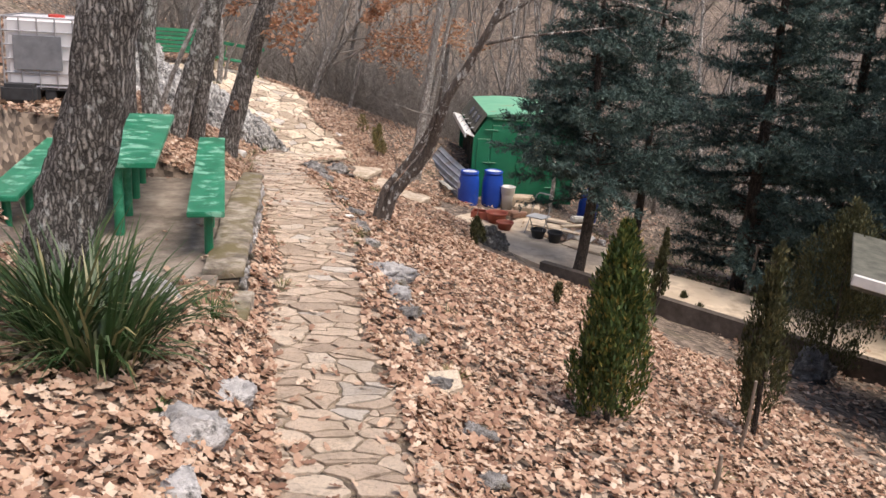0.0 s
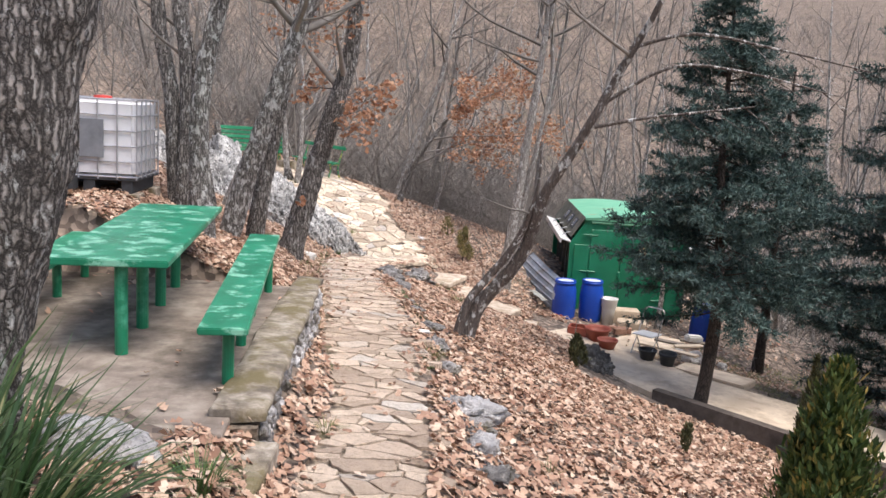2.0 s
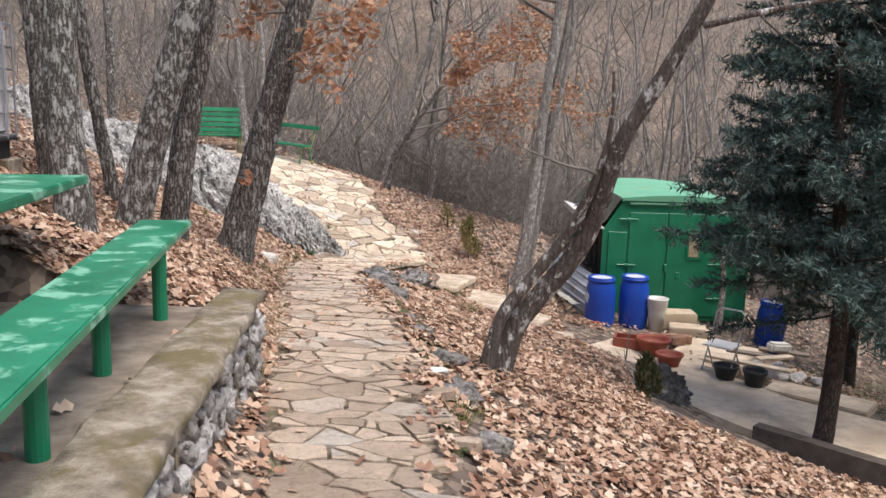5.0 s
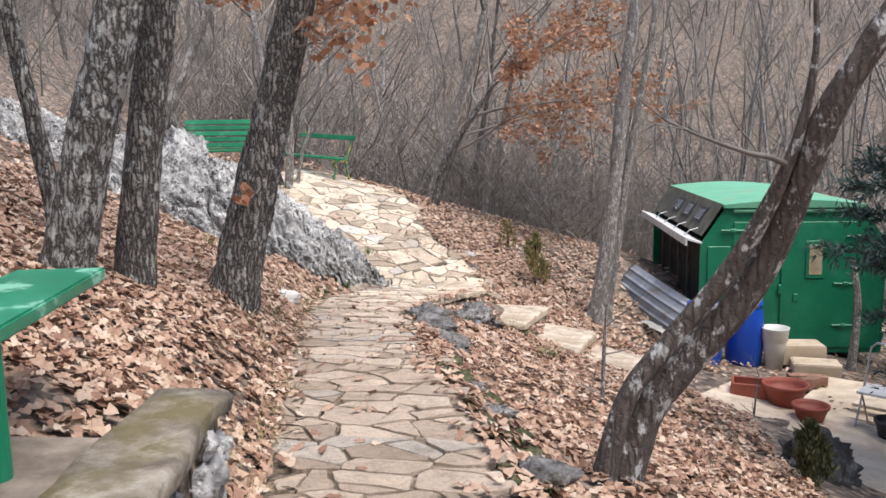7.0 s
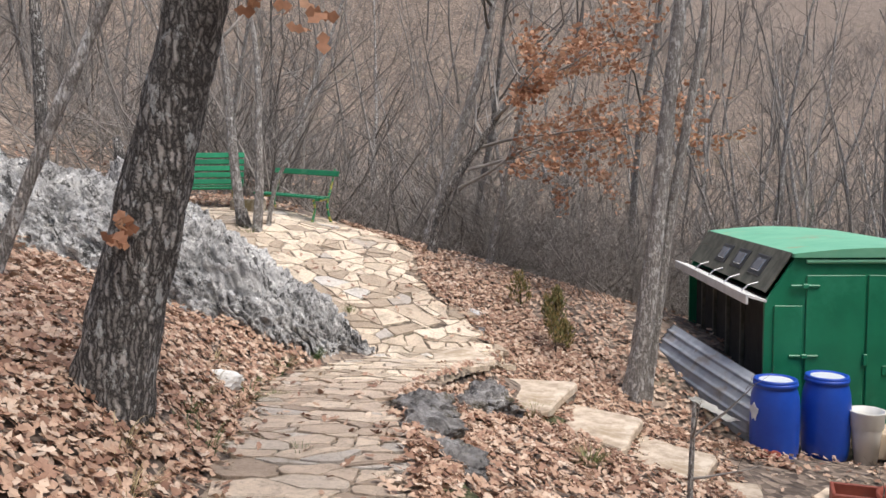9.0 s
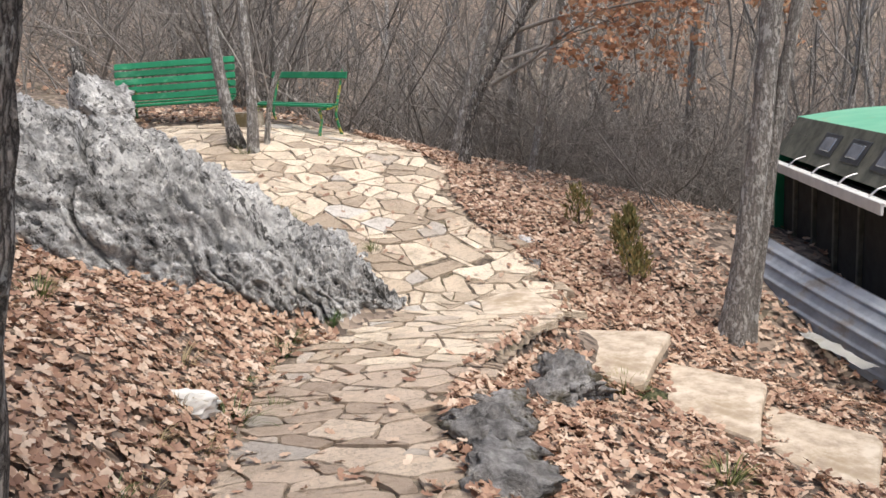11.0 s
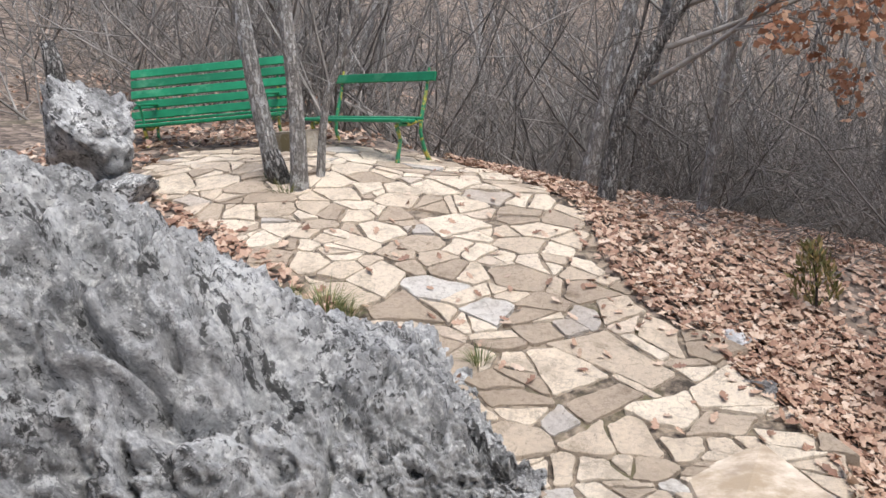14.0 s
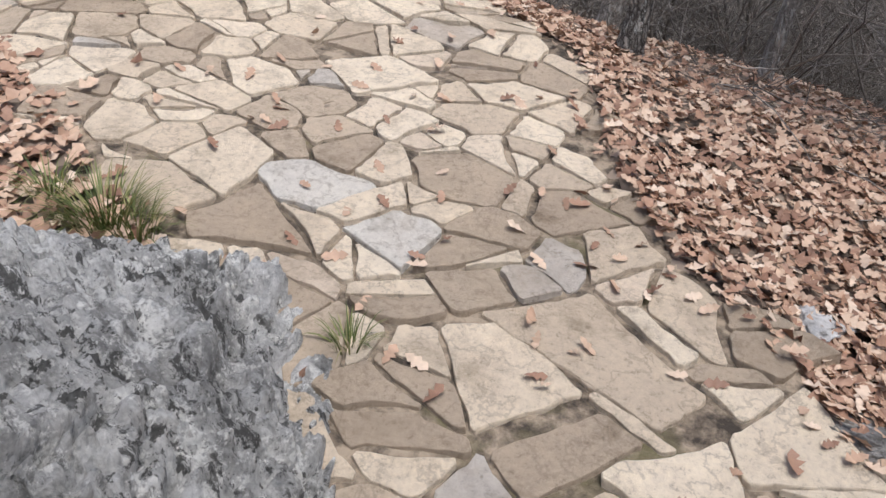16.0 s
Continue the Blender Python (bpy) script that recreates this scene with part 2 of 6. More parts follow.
M_SOIL = soil_mat()
M_FLAG = flag_mat("cream_flagstone", [(0.0, (0.44, 0.355, 0.27)), (0.17, (0.50, 0.41, 0.315)), (0.27, (0.69, 0.58, 0.45)), (0.55, (0.80, 0.69, 0.545)), (0.82, (0.84, 0.735, 0.59)), (0.9, (0.70, 0.585, 0.465)), (0.96, (0.54, 0.50, 0.455)), (1.0, (0.77, 0.74, 0.68))])
# Flags up to y 18.6: darker, pinker tones than the paved place.
M_PATHFLAG = flag_mat("path_flagstone", [(0.0, (0.40, 0.315, 0.245)), (0.25, (0.53, 0.425, 0.335)), (0.6, (0.63, 0.515, 0.41)), (0.85, (0.71, 0.595, 0.475)), (0.95, (0.50, 0.455, 0.405)), (1.0, (0.64, 0.59, 0.525))])
M_BED = surface("path_bed", [(0.38, (0.045, 0.035, 0.026)), (0.48, (0.17, 0.134, 0.098)), (0.6, (0.36, 0.29, 0.215))], 11, 0.95, 0.8, 50, 0.02, (0.14, 0.12, 0.065), 1.6, (0.56, 0.66))
M_CONCRETE = surface("old_concrete", [(0.36, (0.14, 0.115, 0.088)), (0.5, (0.30, 0.26, 0.205)), (0.62, (0.46, 0.41, 0.34))], 5.5, 0.9, 0.8, 30, 0.02, (0.17, 0.14, 0.07), 1.9, (0.48, 0.60), vary=0.1)
M_KERB = surface("dark_kerb", [(0.3, (0.06, 0.05, 0.04)), (0.7, (0.16, 0.13, 0.11))], 5, 0.95, 0.5, 40, 0.015)
M_EDGEROCK = surface("mossy_edge_stone", [(0.34, (0.09, 0.085, 0.08)), (0.45, (0.25, 0.24, 0.232)), (0.56, (0.42, 0.405, 0.39)), (0.66, (0.66, 0.645, 0.625))], 7, 0.93, 1.0, 22, 0.06, (0.10, 0.085, 0.05), 3.0, (0.52, 0.64), vary=0.3)
M_FLOOR = surface("dusty_brown_concrete", [(0.34, (0.13, 0.105, 0.085)), (0.5, (0.23, 0.19, 0.155)), (0.64, (0.33, 0.285, 0.235))], 3.2, 0.9, 0.5, 34, 0.015, (0.10, 0.082, 0.062), 1.3, (0.50, 0.64))
M_DARKROCK = surface("dark_limestone", [(0.3, (0.03, 0.03, 0.03)), (0.5, (0.10, 0.10, 0.10)), (0.64, (0.20, 0.20, 0.195)), (0.72, (0.5, 0.5, 0.48))], 6, 0.92, 1.0, 18, 0.06)
M_LEAN = bark_mat("smooth_lichened_bark", (0.05, 0.042, 0.037), (0.18, 0.152, 0.133), (0.58, 0.59, 0.57), 0.535, 0.7, 0.12)
M_SANDY = surface("sandy_concrete", [(0.36, (0.47, 0.375, 0.275)), (0.62, (0.72, 0.61, 0.47))], 4, 0.9, 0.3, 45, 0.01, (0.36, 0.28, 0.19), 1.0, (0.52, 0.7), vary=0.12)
M_CREAM = surface("cream_sandstone", [(0.38, (0.34, 0.27, 0.20)), (0.5, (0.52, 0.43, 0.33)), (0.62, (0.64, 0.56, 0.45))], 5, 0.88, 0.5, 30, 0.012, (0.36, 0.28, 0.19), 1.6, (0.52, 0.64), vary=0.1)
M_BRICK = surface("old_brick", [(0.4, (0.22, 0.12, 0.08)), (0.6, (0.36, 0.21, 0.15))], 9, 0.9, 0.4, 40, 0.01, vary=0.2)
M_ROCK = surface("limestone", [(0.3, (0.2, 0.195, 0.195)), (0.45, (0.52, 0.51, 0.505)), (0.58, (0.72, 0.705, 0.69)), (0.74, (0.86, 0.845, 0.82))], 4.5, 0.92, 1.0, 16, 0.06, (0.06, 0.06, 0.055), 6.0, (0.56, 0.66), vary=0.2)
M_GREEN = surface("green_gloss_paint", [(0.3, (0.006, 0.15, 0.075)), (0.7, (0.012, 0.23, 0.115))], 4, 0.38, 0.15, 30, 0.004, (0.10, 0.42, 0.27), 3.0, (0.55, 0.75))
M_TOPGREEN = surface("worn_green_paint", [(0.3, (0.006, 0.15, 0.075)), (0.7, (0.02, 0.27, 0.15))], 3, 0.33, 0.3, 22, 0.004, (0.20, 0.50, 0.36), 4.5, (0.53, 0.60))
M_SLAT = surface("green_slat_paint", [(0.3, (0.008, 0.17, 0.075)), (0.7, (0.02, 0.27, 0.125))], 5, 0.4, 0.15, 30, 0.004, (0.10, 0.36, 0.20), 3.5, (0.55, 0.7), vary=0.2)
M_IRON = surface("yellow_green_iron", [(0.3, (0.02, 0.20, 0.10)), (0.7, (0.04, 0.26, 0.12))], 6, 0.5, 0.2, 40, 0.004, (0.50, 0.42, 0.08), 9, (0.46, 0.55))
M_HUT = surface("hut_green_paint", [(0.3, (0.004, 0.15, 0.075)), (0.7, (0.010, 0.22, 0.11))], 2.2, 0.42, 0.12, 14, 0.006, (0.03, 0.27, 0.15), 1.5, (0.52, 0.72))
M_HUTROOF = surface("hut_roof_paint", [(0.3, (0.10, 0.38, 0.23)), (0.7, (0.20, 0.48, 0.31))], 2.0, 0.5, 0.15, 20, 0.005, (0.40, 0.22, 0.10), 1.6, (0.60, 0.72))
M_CANVAS = surface("dark_tarpaulin", [(0.38, (0.06, 0.064, 0.05)), (0.62, (0.13, 0.13, 0.105))], 5, 0.8, 0.3, 30, 0.01)
# Near-black stands for shade in the hut's open side and below the eave.
M_SHADE = surface("shade_black", [(0.3, (0.012, 0.012, 0.011)), (0.7, (0.035, 0.033, 0.03))], 6, 0.9, 0.2)
M_ZINC = surface("weathered_zinc", [(0.38, (0.40, 0.44, 0.50)), (0.62, (0.60, 0.64, 0.70))], 4, 0.45, 0.1, 40, 0.003, (0.40, 0.38, 0.37), 2, (0.56, 0.66), metal=0.1)
M_WHITEMETAL = surface("white_painted_metal", [(0.3, (0.60, 0.60, 0.58)), (0.7, (0.78, 0.78, 0.76))], 5, 0.5, 0.1)
M_BLUE = surface("blue_plastic", [(0.3, (0.006, 0.05, 0.36)), (0.7, (0.012, 0.08, 0.48))], 3, 0.4, 0.08, 20, 0.004, (0.02, 0.09, 0.40), 2.5, (0.55, 0.75), vary=0.12)
M_ICE = surface("pale_lid", [(0.3, (0.50, 0.55, 0.60)), (0.7, (0.70, 0.74, 0.78))], 8, 0.4, 0.2)
M_WHITE = surface("white_plastic", [(0.3, (0.62, 0.62, 0.58)), (0.7, (0.76, 0.76, 0.73))], 3, 0.5, 0.08, 20, 0.004, (0.48, 0.45, 0.36), 3, (0.56, 0.72))
M_TANK = surface("milky_tank_plastic", [(0.3, (0.66, 0.66, 0.68)), (0.7, (0.80, 0.80, 0.82))], 1.6, 0.45, 0.1, 8, 0.01, (0.55, 0.55, 0.56), 1.2, (0.54, 0.72))
M_CAGE = surface("galvanised_tube", [(0.3, (0.36, 0.37, 0.40)), (0.7, (0.52, 0.53, 0.56))], 10, 0.4, 0.05, metal=0.6)
M_PLATE = surface("grey_label_plate", [(0.3, (0.14, 0.15, 0.17)), (0.7, (0.23, 0.24, 0.26))], 6, 0.5, 0.05)
M_BLACK = surface("black_plastic", [(0.3, (0.02, 0.022, 0.026)), (0.7, (0.05, 0.055, 0.06))], 6, 0.6, 0.1)
M_TERRA = surface("terracotta_plastic", [(0.3, (0.25, 0.055, 0.035)), (0.7, (0.37, 0.10, 0.06))], 5, 0.6, 0.15, 30, 0.004, (0.24, 0.10, 0.07), 4, (0.55, 0.7), vary=0.15)
M_STEEL = surface("bare_steel_tube", [(0.3, (0.45, 0.45, 0.45)), (0.7, (0.62, 0.62, 0.62))], 10, 0.35, 0.05, metal=0.7)
M_RED = surface("red_cap", [(0.3, (0.5, 0.05, 0.04)), (0.7, (0.62, 0.08, 0.06))], 8, 0.5, 0.05)
M_CURTAIN = surface("yellow_curtain_behind_pane", [(0.3, (0.32, 0.26, 0.16)), (0.7, (0.52, 0.46, 0.32))], 7, 0.15, 0.05)
M_PANE = surface("grey_window_pane", [(0.3, (0.10, 0.12, 0.15)), (0.7, (0.22, 0.25, 0.30))], 3, 0.08, 0.0)
M_OAK = bark_mat("oak_bark", (0.04, 0.036, 0.033), (0.40, 0.375, 0.345), (0.58, 0.59, 0.57), 0.56)
M_LICHEN = bark_mat("lichened_bark", (0.05, 0.046, 0.042), (0.42, 0.40, 0.37), (0.64, 0.65, 0.63), 0.52)
M_GREYBARK = bark_mat("grey_bark", (0.24, 0.22, 0.20), (0.54, 0.505, 0.465), (0.68, 0.67, 0.645), 0.53)
M_TWIG = surface("twigs", [(0.3, (0.125, 0.114, 0.103)), (0.7, (0.335, 0.31, 0.28))], 3, 0.9, 0.0, vary=0.25, island=0.45)
M_THICKET = surface("thicket_twigs", [(0.3, (0.09, 0.081, 0.073)), (0.7, (0.27, 0.245, 0.22))], 3, 0.9, 0.0, vary=0.25, island=0.45)
M_TWIGWOOD = surface("grey_weathered_wood", [(0.3, (0.16, 0.13, 0.10)), (0.7, (0.30, 0.25, 0.20))], 8, 0.85, 0.4, 30, 0.006, stretch=(6, 6, 1))
M_PINEBARK = bark_mat("pine_bark", (0.03, 0.024, 0.02), (0.13, 0.10, 0.08), (0.2, 0.19, 0.17), 0.68)
M_LITTER = leaf_mat("dry_oak_leaves", [(0.0, (0.21, 0.112, 0.072)), (0.25, (0.36, 0.21, 0.14)), (0.55, (0.50, 0.335, 0.235)), (0.8, (0.59, 0.43, 0.315)), (1.0, (0.69, 0.555, 0.435))], 0.6, 0.12)
M_OAKLEAF = leaf_mat("clinging_oak_leaves", [(0.0, (0.32, 0.145, 0.08)), (0.5, (0.48, 0.25, 0.145)), (1.0, (0.66, 0.42, 0.27))], 0.7, 0.3)
M_NEEDLE = leaf_mat("blue_green_needles", [(0.0, (0.022, 0.048, 0.044)), (0.5, (0.05, 0.10, 0.09)), (1.0, (0.13, 0.20, 0.175))], 0.6, 0.1)
M_CYPRESS = leaf_mat("cypress_sprays", [(0.0, (0.03, 0.06, 0.018)), (0.5, (0.065, 0.115, 0.03)), (0.8, (0.13, 0.17, 0.04)), (1.0, (0.36, 0.27, 0.07))], 0.6, 0.15)
M_DARKCYP = leaf_mat("dark_cypress_sprays", [(0.0, (0.035, 0.04, 0.018)), (0.5, (0.065, 0.075, 0.028)), (1.0, (0.13, 0.12, 0.05))], 0.7, 0.1)
M_STRAP = leaf_mat("strap_leaves", [(0.0, (0.022, 0.055, 0.016)), (0.5, (0.045, 0.092, 0.03)), (0.85, (0.10, 0.15, 0.07)), (1.0, (0.36, 0.31, 0.15))], 0.42, 0.15)
M_GRASS = leaf_mat("winter_grass", [(0.0, (0.07, 0.11, 0.025)), (0.5, (0.15, 0.18, 0.05)), (1.0, (0.42, 0.36, 0.17))], 0.6, 0.2)
M_DRYGRASS = leaf_mat("straw_grass", [(0.0, (0.22, 0.17, 0.08)), (0.5, (0.40, 0.32, 0.17)), (1.0, (0.58, 0.49, 0.30))], 0.7, 0.2)
M_WEED = leaf_mat("green_weed", [(0.0, (0.05, 0.10, 0.03)), (1.0, (0.12, 0.20, 0.06))], 0.6, 0.2)
M_MOSS = surface("moss", [(0.38, (0.035, 0.035, 0.016)), (0.5, (0.075, 0.085, 0.03)), (0.62, (0.15, 0.14, 0.07))], 26, 0.95, 1.0, 90, 0.02)
M_JUNIPER = leaf_mat("juniper_needles", [(0.0, (0.09, 0.095, 0.03)), (0.5, (0.20, 0.19, 0.065)), (1.0, (0.42, 0.30, 0.13))], 0.6, 0.15)

# ---------------------------------------------------------------- the lie of the land
PATH_LEFT = [(0, -1.0), (4.5, -1.16), (6.3, -1.58), (7.4, -1.85), (9.4, -2.12), (11.3, -2.72), (13.3, -3.25), (15.1, -3.8), (17.8, -4.55), (18.7, -4.75), (19.65, -4.5), (20.6, -4.2), (21.0, -4.75), (21.5, -5.4), (22.1, -6.2), (22.8, -7.4), (23.6, -8.4), (28, -9.2)]
PATH_RIGHT = [(0, 0.1), (4.5, -0.36), (6.3, -0.66), (7.4, -1.0), (9.4, -1.28), (11.3, -1.7), (13.3, -2.1), (15.1, -2.72), (17.8, -3.35), (18.7, -3.25), (19.5, -3.08), (20.6, -2.8), (21.28, -2.87), (21.65, -3.11), (21.96, -3.33), (22.4, -3.78), (22.85, -4.07), (23.3, -4.2), (23.85, -4.4), (24.5, -5.1), (24.95, -5.8), (27, -8.5), (30, -10.5), (40, -16)]
PATH_HEIGHT = [(-6, 1.5), (1, 0.85), (3.2, 0.22), (4.5, 0.06), (8, -0.16), (12.3, -0.42), (15.2, -0.55), (19, -0.93), (20.6, -1.1)]


def table(rows, y):
    if y <= rows[0][0]:
        return rows[0][1]
    for (y0, v0), (y1, v1) in zip(rows, rows[1:]):
        if y <= y1:
            return v0 + (v1 - v0) * (y - y0) / (y1 - y0)
    return rows[-1][1]


def sstep(a, b, x):
    t = min(max((x - a) / (b - a), 0.0), 1.0)
    return t * t * (3 - 2 * t)


def smax(a, b, k):
    h = max(k - abs(a - b), 0.0) / k
    return max(a, b) + h * h * k * 0.25


def paved(x, y):
    """The height of the stone path and of the sloping paved place at its end."""
    z = table(PATH_HEIGHT, y)
    if y > 19.6:
        p = -0.949 - 0.189 * (max(x, -6.9) + 3.19) + 0.275 * (min(y, 23.9) - 21.9) + 0.06 * min(max(y - 23.9, 0.0), 3) + 0.035 * max(-6.9 - x, 0.0)
        z += (p - z) * sstep(20.2, 21.4, y)
    return z


def land(x, y):
    """The height of the ground."""
    xl, xr = table(PATH_LEFT, y), table(PATH_RIGHT, y)
    z = paved(min(max(x, xl), xr), y) - 0.016
    if x < xl:
        d = xl - x
        late = sstep(20.3, 21.8, y)
        slope = 0.2 + 0.25 * sstep(8, 13, y) - 0.3 * late
        z += 0.2 * sstep(0, 0.6, d) * (1 - late) + slope * min(d, 3.5) + (slope + 0.3 * late) * max(d - 3.5, 0)
        if d > 9:
            z -= (d - 9) * 0.1
        z = min(z, 0.86 + 0.4 * max(math.hypot(x + 5.9, y - 12.5) - 1.1, 0.0))
    elif x > xr:
        d = x - xr
        u = (x - 0.5) * 0.647 + (y - 17.6) * 0.762
        down = z - 0.08 * sstep(0, 0.5, d) - (0.28 + 0.05 * sstep(10, 15, y) - 0.06 * sstep(16, 19, y)) * d - 0.13 * sstep(18, 19, y) * (1 - sstep(21, 22.5, y))
        terrace = -2.2 - 0.05 * max(x - 1, 0) - 0.2 * sstep(1.8, 4.2, x) * max(u - 1.7, 0) - 0.3 * max(u - 7, 0)
        dip = 0.16 * sstep(-1.3, -0.1, u) * (1 - sstep(0.0, 0.5, u)) * sstep(0.8, 1.6, x)
        z = smax(down, terrace, 0.35) - dip
    q = math.hypot(x + 2, y - 14)
    right = sstep(-10, 25, x)
    far = -9 + (0.62 - 0.3 * right) * max(q - 20, 0)
    if x > xr or q > 30:
        z = max(z, -9)
        z = smax(z, min(far, 60), 2.0)
    return z


FLOOR = [(-2.3, 7.45), (-3.1, 11.5), (-5.75, 11.3), (-5.5, 9.6), (-4.1, 7.7)]


def on_floor(x, y, k=1.0):
    """True over the concrete floor; k makes its outline larger or smaller about the middle."""
    x, y = -4.15 + (x + 4.15) / k, 9.5 + (y - 9.5) / k
    inside = False
    for (ax, ay), (bx, by) in zip(FLOOR, FLOOR[1:] + FLOOR[:1]):
        if (ay > y) != (by > y) and x < ax + (bx - ax) * (y - ay) / (by - ay):
            inside = not inside
    return inside


def on_paving(x, y, grow_by=0.0):
    if not 2.6 < y < 25.0:
        return False
    if not table(PATH_LEFT, y) - grow_by < x < table(PATH_RIGHT, y) + grow_by:
        return False
    return not (y > 20.2 and x < -8.9)

# ---------------------------------------------------------------- ground
FLOOR_Z = 0.175


def rough_land(x, y):
    p = Vector((x, y, 0))
    if on_floor(x, y, 1.03):
        return min(land(x, y), FLOOR_Z - 0.08)
    k = 0.1 if on_paving(x, y, 0.1) else 1.0
    return land(x, y) - (0.05 if on_paving(x, y, -0.08) else 0) + k * (0.05 * noise.noise(p * 0.9) + 0.025 * noise.noise(p * 3.1))


def axis_steps(lo, hi, step, out_lo, out_hi):
    a, v, s = [lo], lo, step
    while v > out_lo:
        s = min(s * 1.22, 9)
        v -= s
        a.insert(0, v)
    v = lo
    while v < hi:
        v += step
        a.append(v)
    s = step
    while v < out_hi:
        s = min(s * 1.22, 9)
        v += s
        a.append(v)
    return a


def build_ground():
    xs, ys = axis_steps(-10, 7, 0.16, -230, 230), axis_steps(-1, 29, 0.16, -190, 260)
    verts = [(x, y, rough_land(x, y) if abs(x) < 40 and abs(y) < 60 else land(x, y) + 1.2 * noise.noise(Vector((x, y, 0)) * 0.05)) for y in ys for x in xs]
    n = len(xs)
    faces = [(j * n + i, j * n + i + 1, (j + 1) * n + i + 1, (j + 1) * n + i) for j in range(len(ys) - 1) for i in range(n - 1)]
    g = raw("ground", verts, faces, M_SOIL, None, True)
    tagged(g, "sloping woodland ground of dark leaf mould", "ground", kind="structure")


build_ground()


def build_bed():
    """The sandy bed that fills the joints between the flags, uneven and crumbling over their edges."""
    verts, faces, ids, s = [], [], {}, 0.035

    def corner(i, j):
        if (i, j) not in ids:
            x, y = i * s, j * s
            p = Vector((x, y, 0))
            ids[(i, j)] = len(verts)
            edge = 0.0 if on_paving(x, y, 0.0) else -0.03
            verts.append((x, y, paved(x, y) - 0.02 + edge + 0.012 * noise.noise(p * 5) + 0.009 * noise.noise(p * 17) + 0.004 * noise.noise(p * 1.3)))
        return ids[(i, j)]
    for j in range(int(2.4 / s), int(25.2 / s)):
        y = j * s
        for i in range(int((max(table(PATH_LEFT, y), -8.8) - 0.1) / s), int((table(PATH_RIGHT, y) + 0.1) / s)):
            if on_paving((i + 0.5) * s, (j + 0.5) * s, 0.06):
                faces.append((corner(i, j), corner(i + 1, j), corner(i + 1, j + 1), corner(i, j + 1)))
    ob = raw("ground", verts, faces, M_BED, None, True)
    tagged(ob, "sandy brown bed between the flagstones", "path bed", kind="structure")


build_bed()


def slab(bm, corners, top, bottom, bevel=0.012):
    """A flat-topped block over a polygon; top and bottom are functions of x, y or heights."""
    tf = top if callable(top) else (lambda x, y: top)
    bf = bottom if callable(bottom) else (lambda x, y: bottom)
    cx, cy = sum(c[0] for c in corners) / len(corners), sum(c[1] for c in corners) / len(corners)
    ring = []
    for x, y in corners:
        d = math.hypot(x - cx, y - cy)
        k = 1 - bevel / d
        ring.append((bm.verts.new((x, y, bf(x, y))), bm.verts.new((x, y, tf(x, y) - bevel)), bm.verts.new((cx + (x - cx) * k, cy + (y - cy) * k, tf(x, y)))))
    n = len(ring)
    for i in range(n):
        a, b = ring[i], ring[(i + 1) % n]
        for k in range(2):
            bm.faces.new((a[k], b[k], b[k + 1], a[k + 1]))
    bm.faces.new([r[2] for r in ring])


# the concrete floor under the table, its capped rubble wall, and the step at its end
bm = bmesh.new()
slab(bm, FLOOR, FLOOR_Z, -0.3)
tagged(part("floor", bm, M_FLOOR), "stained concrete floor under the garden table", "floor", kind="structure")


def wall_line(t):
    return Vector((-2.31 - 0.77 * t, 7.74 + 4.16 * t, 0)), Vector((-0.983, -0.182, 0))


def cap_z(t):
    return 0.235 - 0.03 * t


garden_wall = empty("garden_wall", pose(0, 0, 0), "low rubble wall with a worn concrete cap", "wall")
tagged(garden_wall, kind="structure")
rng = random.Random(5)
bm = bmesh.new()
rows = []
N = 26
for i in range(N + 1):
    t = i / N
    c, s = wall_line(t)
    row = []
    for k, (o, dz) in enumerate(((0.17, -0.11), (0.175, -0.02), (0.16, 0), (0.05, 0.004), (-0.06, 0.004), (-0.165, 0), (-0.185, -0.02), (-0.175, -0.075))):
        w = 0.03 * noise.noise(Vector((i * 0.9, k * 0.4, 4)))
        p = c + s * ((o * (1 - 0.5 * t ** 3) if o > 0 else o) + w)
        row.append(bm.verts.new((p.x, p.y, cap_z(t) + dz + w * 0.6)))
    rows.append(row)
for a, b in zip(rows, rows[1:]):
    for k in range(len(a) - 1):
        bm.faces.new((a[k], b[k], b[k + 1], a[k + 1]))
bm.faces.new(rows[0])
bm.faces.new(rows[-1][::-1])
part("cap", bm, M_CONCRETE, garden_wall, "", True)
bm = bmesh.new()
for i in range(13):
    t = (i + 0.5) / 13
    c, s = wall_line(t)
    box(bm, (0.25, 0.42, 0.6), Matrix.Translation((c.x, c.y, cap_z(t) - 0.41)) @ Matrix.Rotation(0.206, 4, "Z"), 0)
part("core", bm, M_BED, garden_wall)
for i in range(170):
    t = rng.uniform(0.01, 0.99)
    c, s = wall_line(t)
    p = c - s * rng.uniform(0.105, 0.15)
    lo = paved(p.x, p.y) - 0.02
    hi = cap_z(t) - 0.085
    bm = bmesh.new()
    rock_mesh(bm, (0.05, rng.uniform(0.05, 0.12), rng.uniform(0.045, 0.085)), i + 40, 3, 0.5)
    st = part("stone", bm, M_ROCK if i % 5 < 2 else M_EDGEROCK, garden_wall, "", True)
    st.matrix_basis = pose(p.x, p.y, rng.uniform(lo, max(hi, lo + 0.02)), rng.uniform(-25, 25), 0, 12 + rng.uniform(-15, 15))

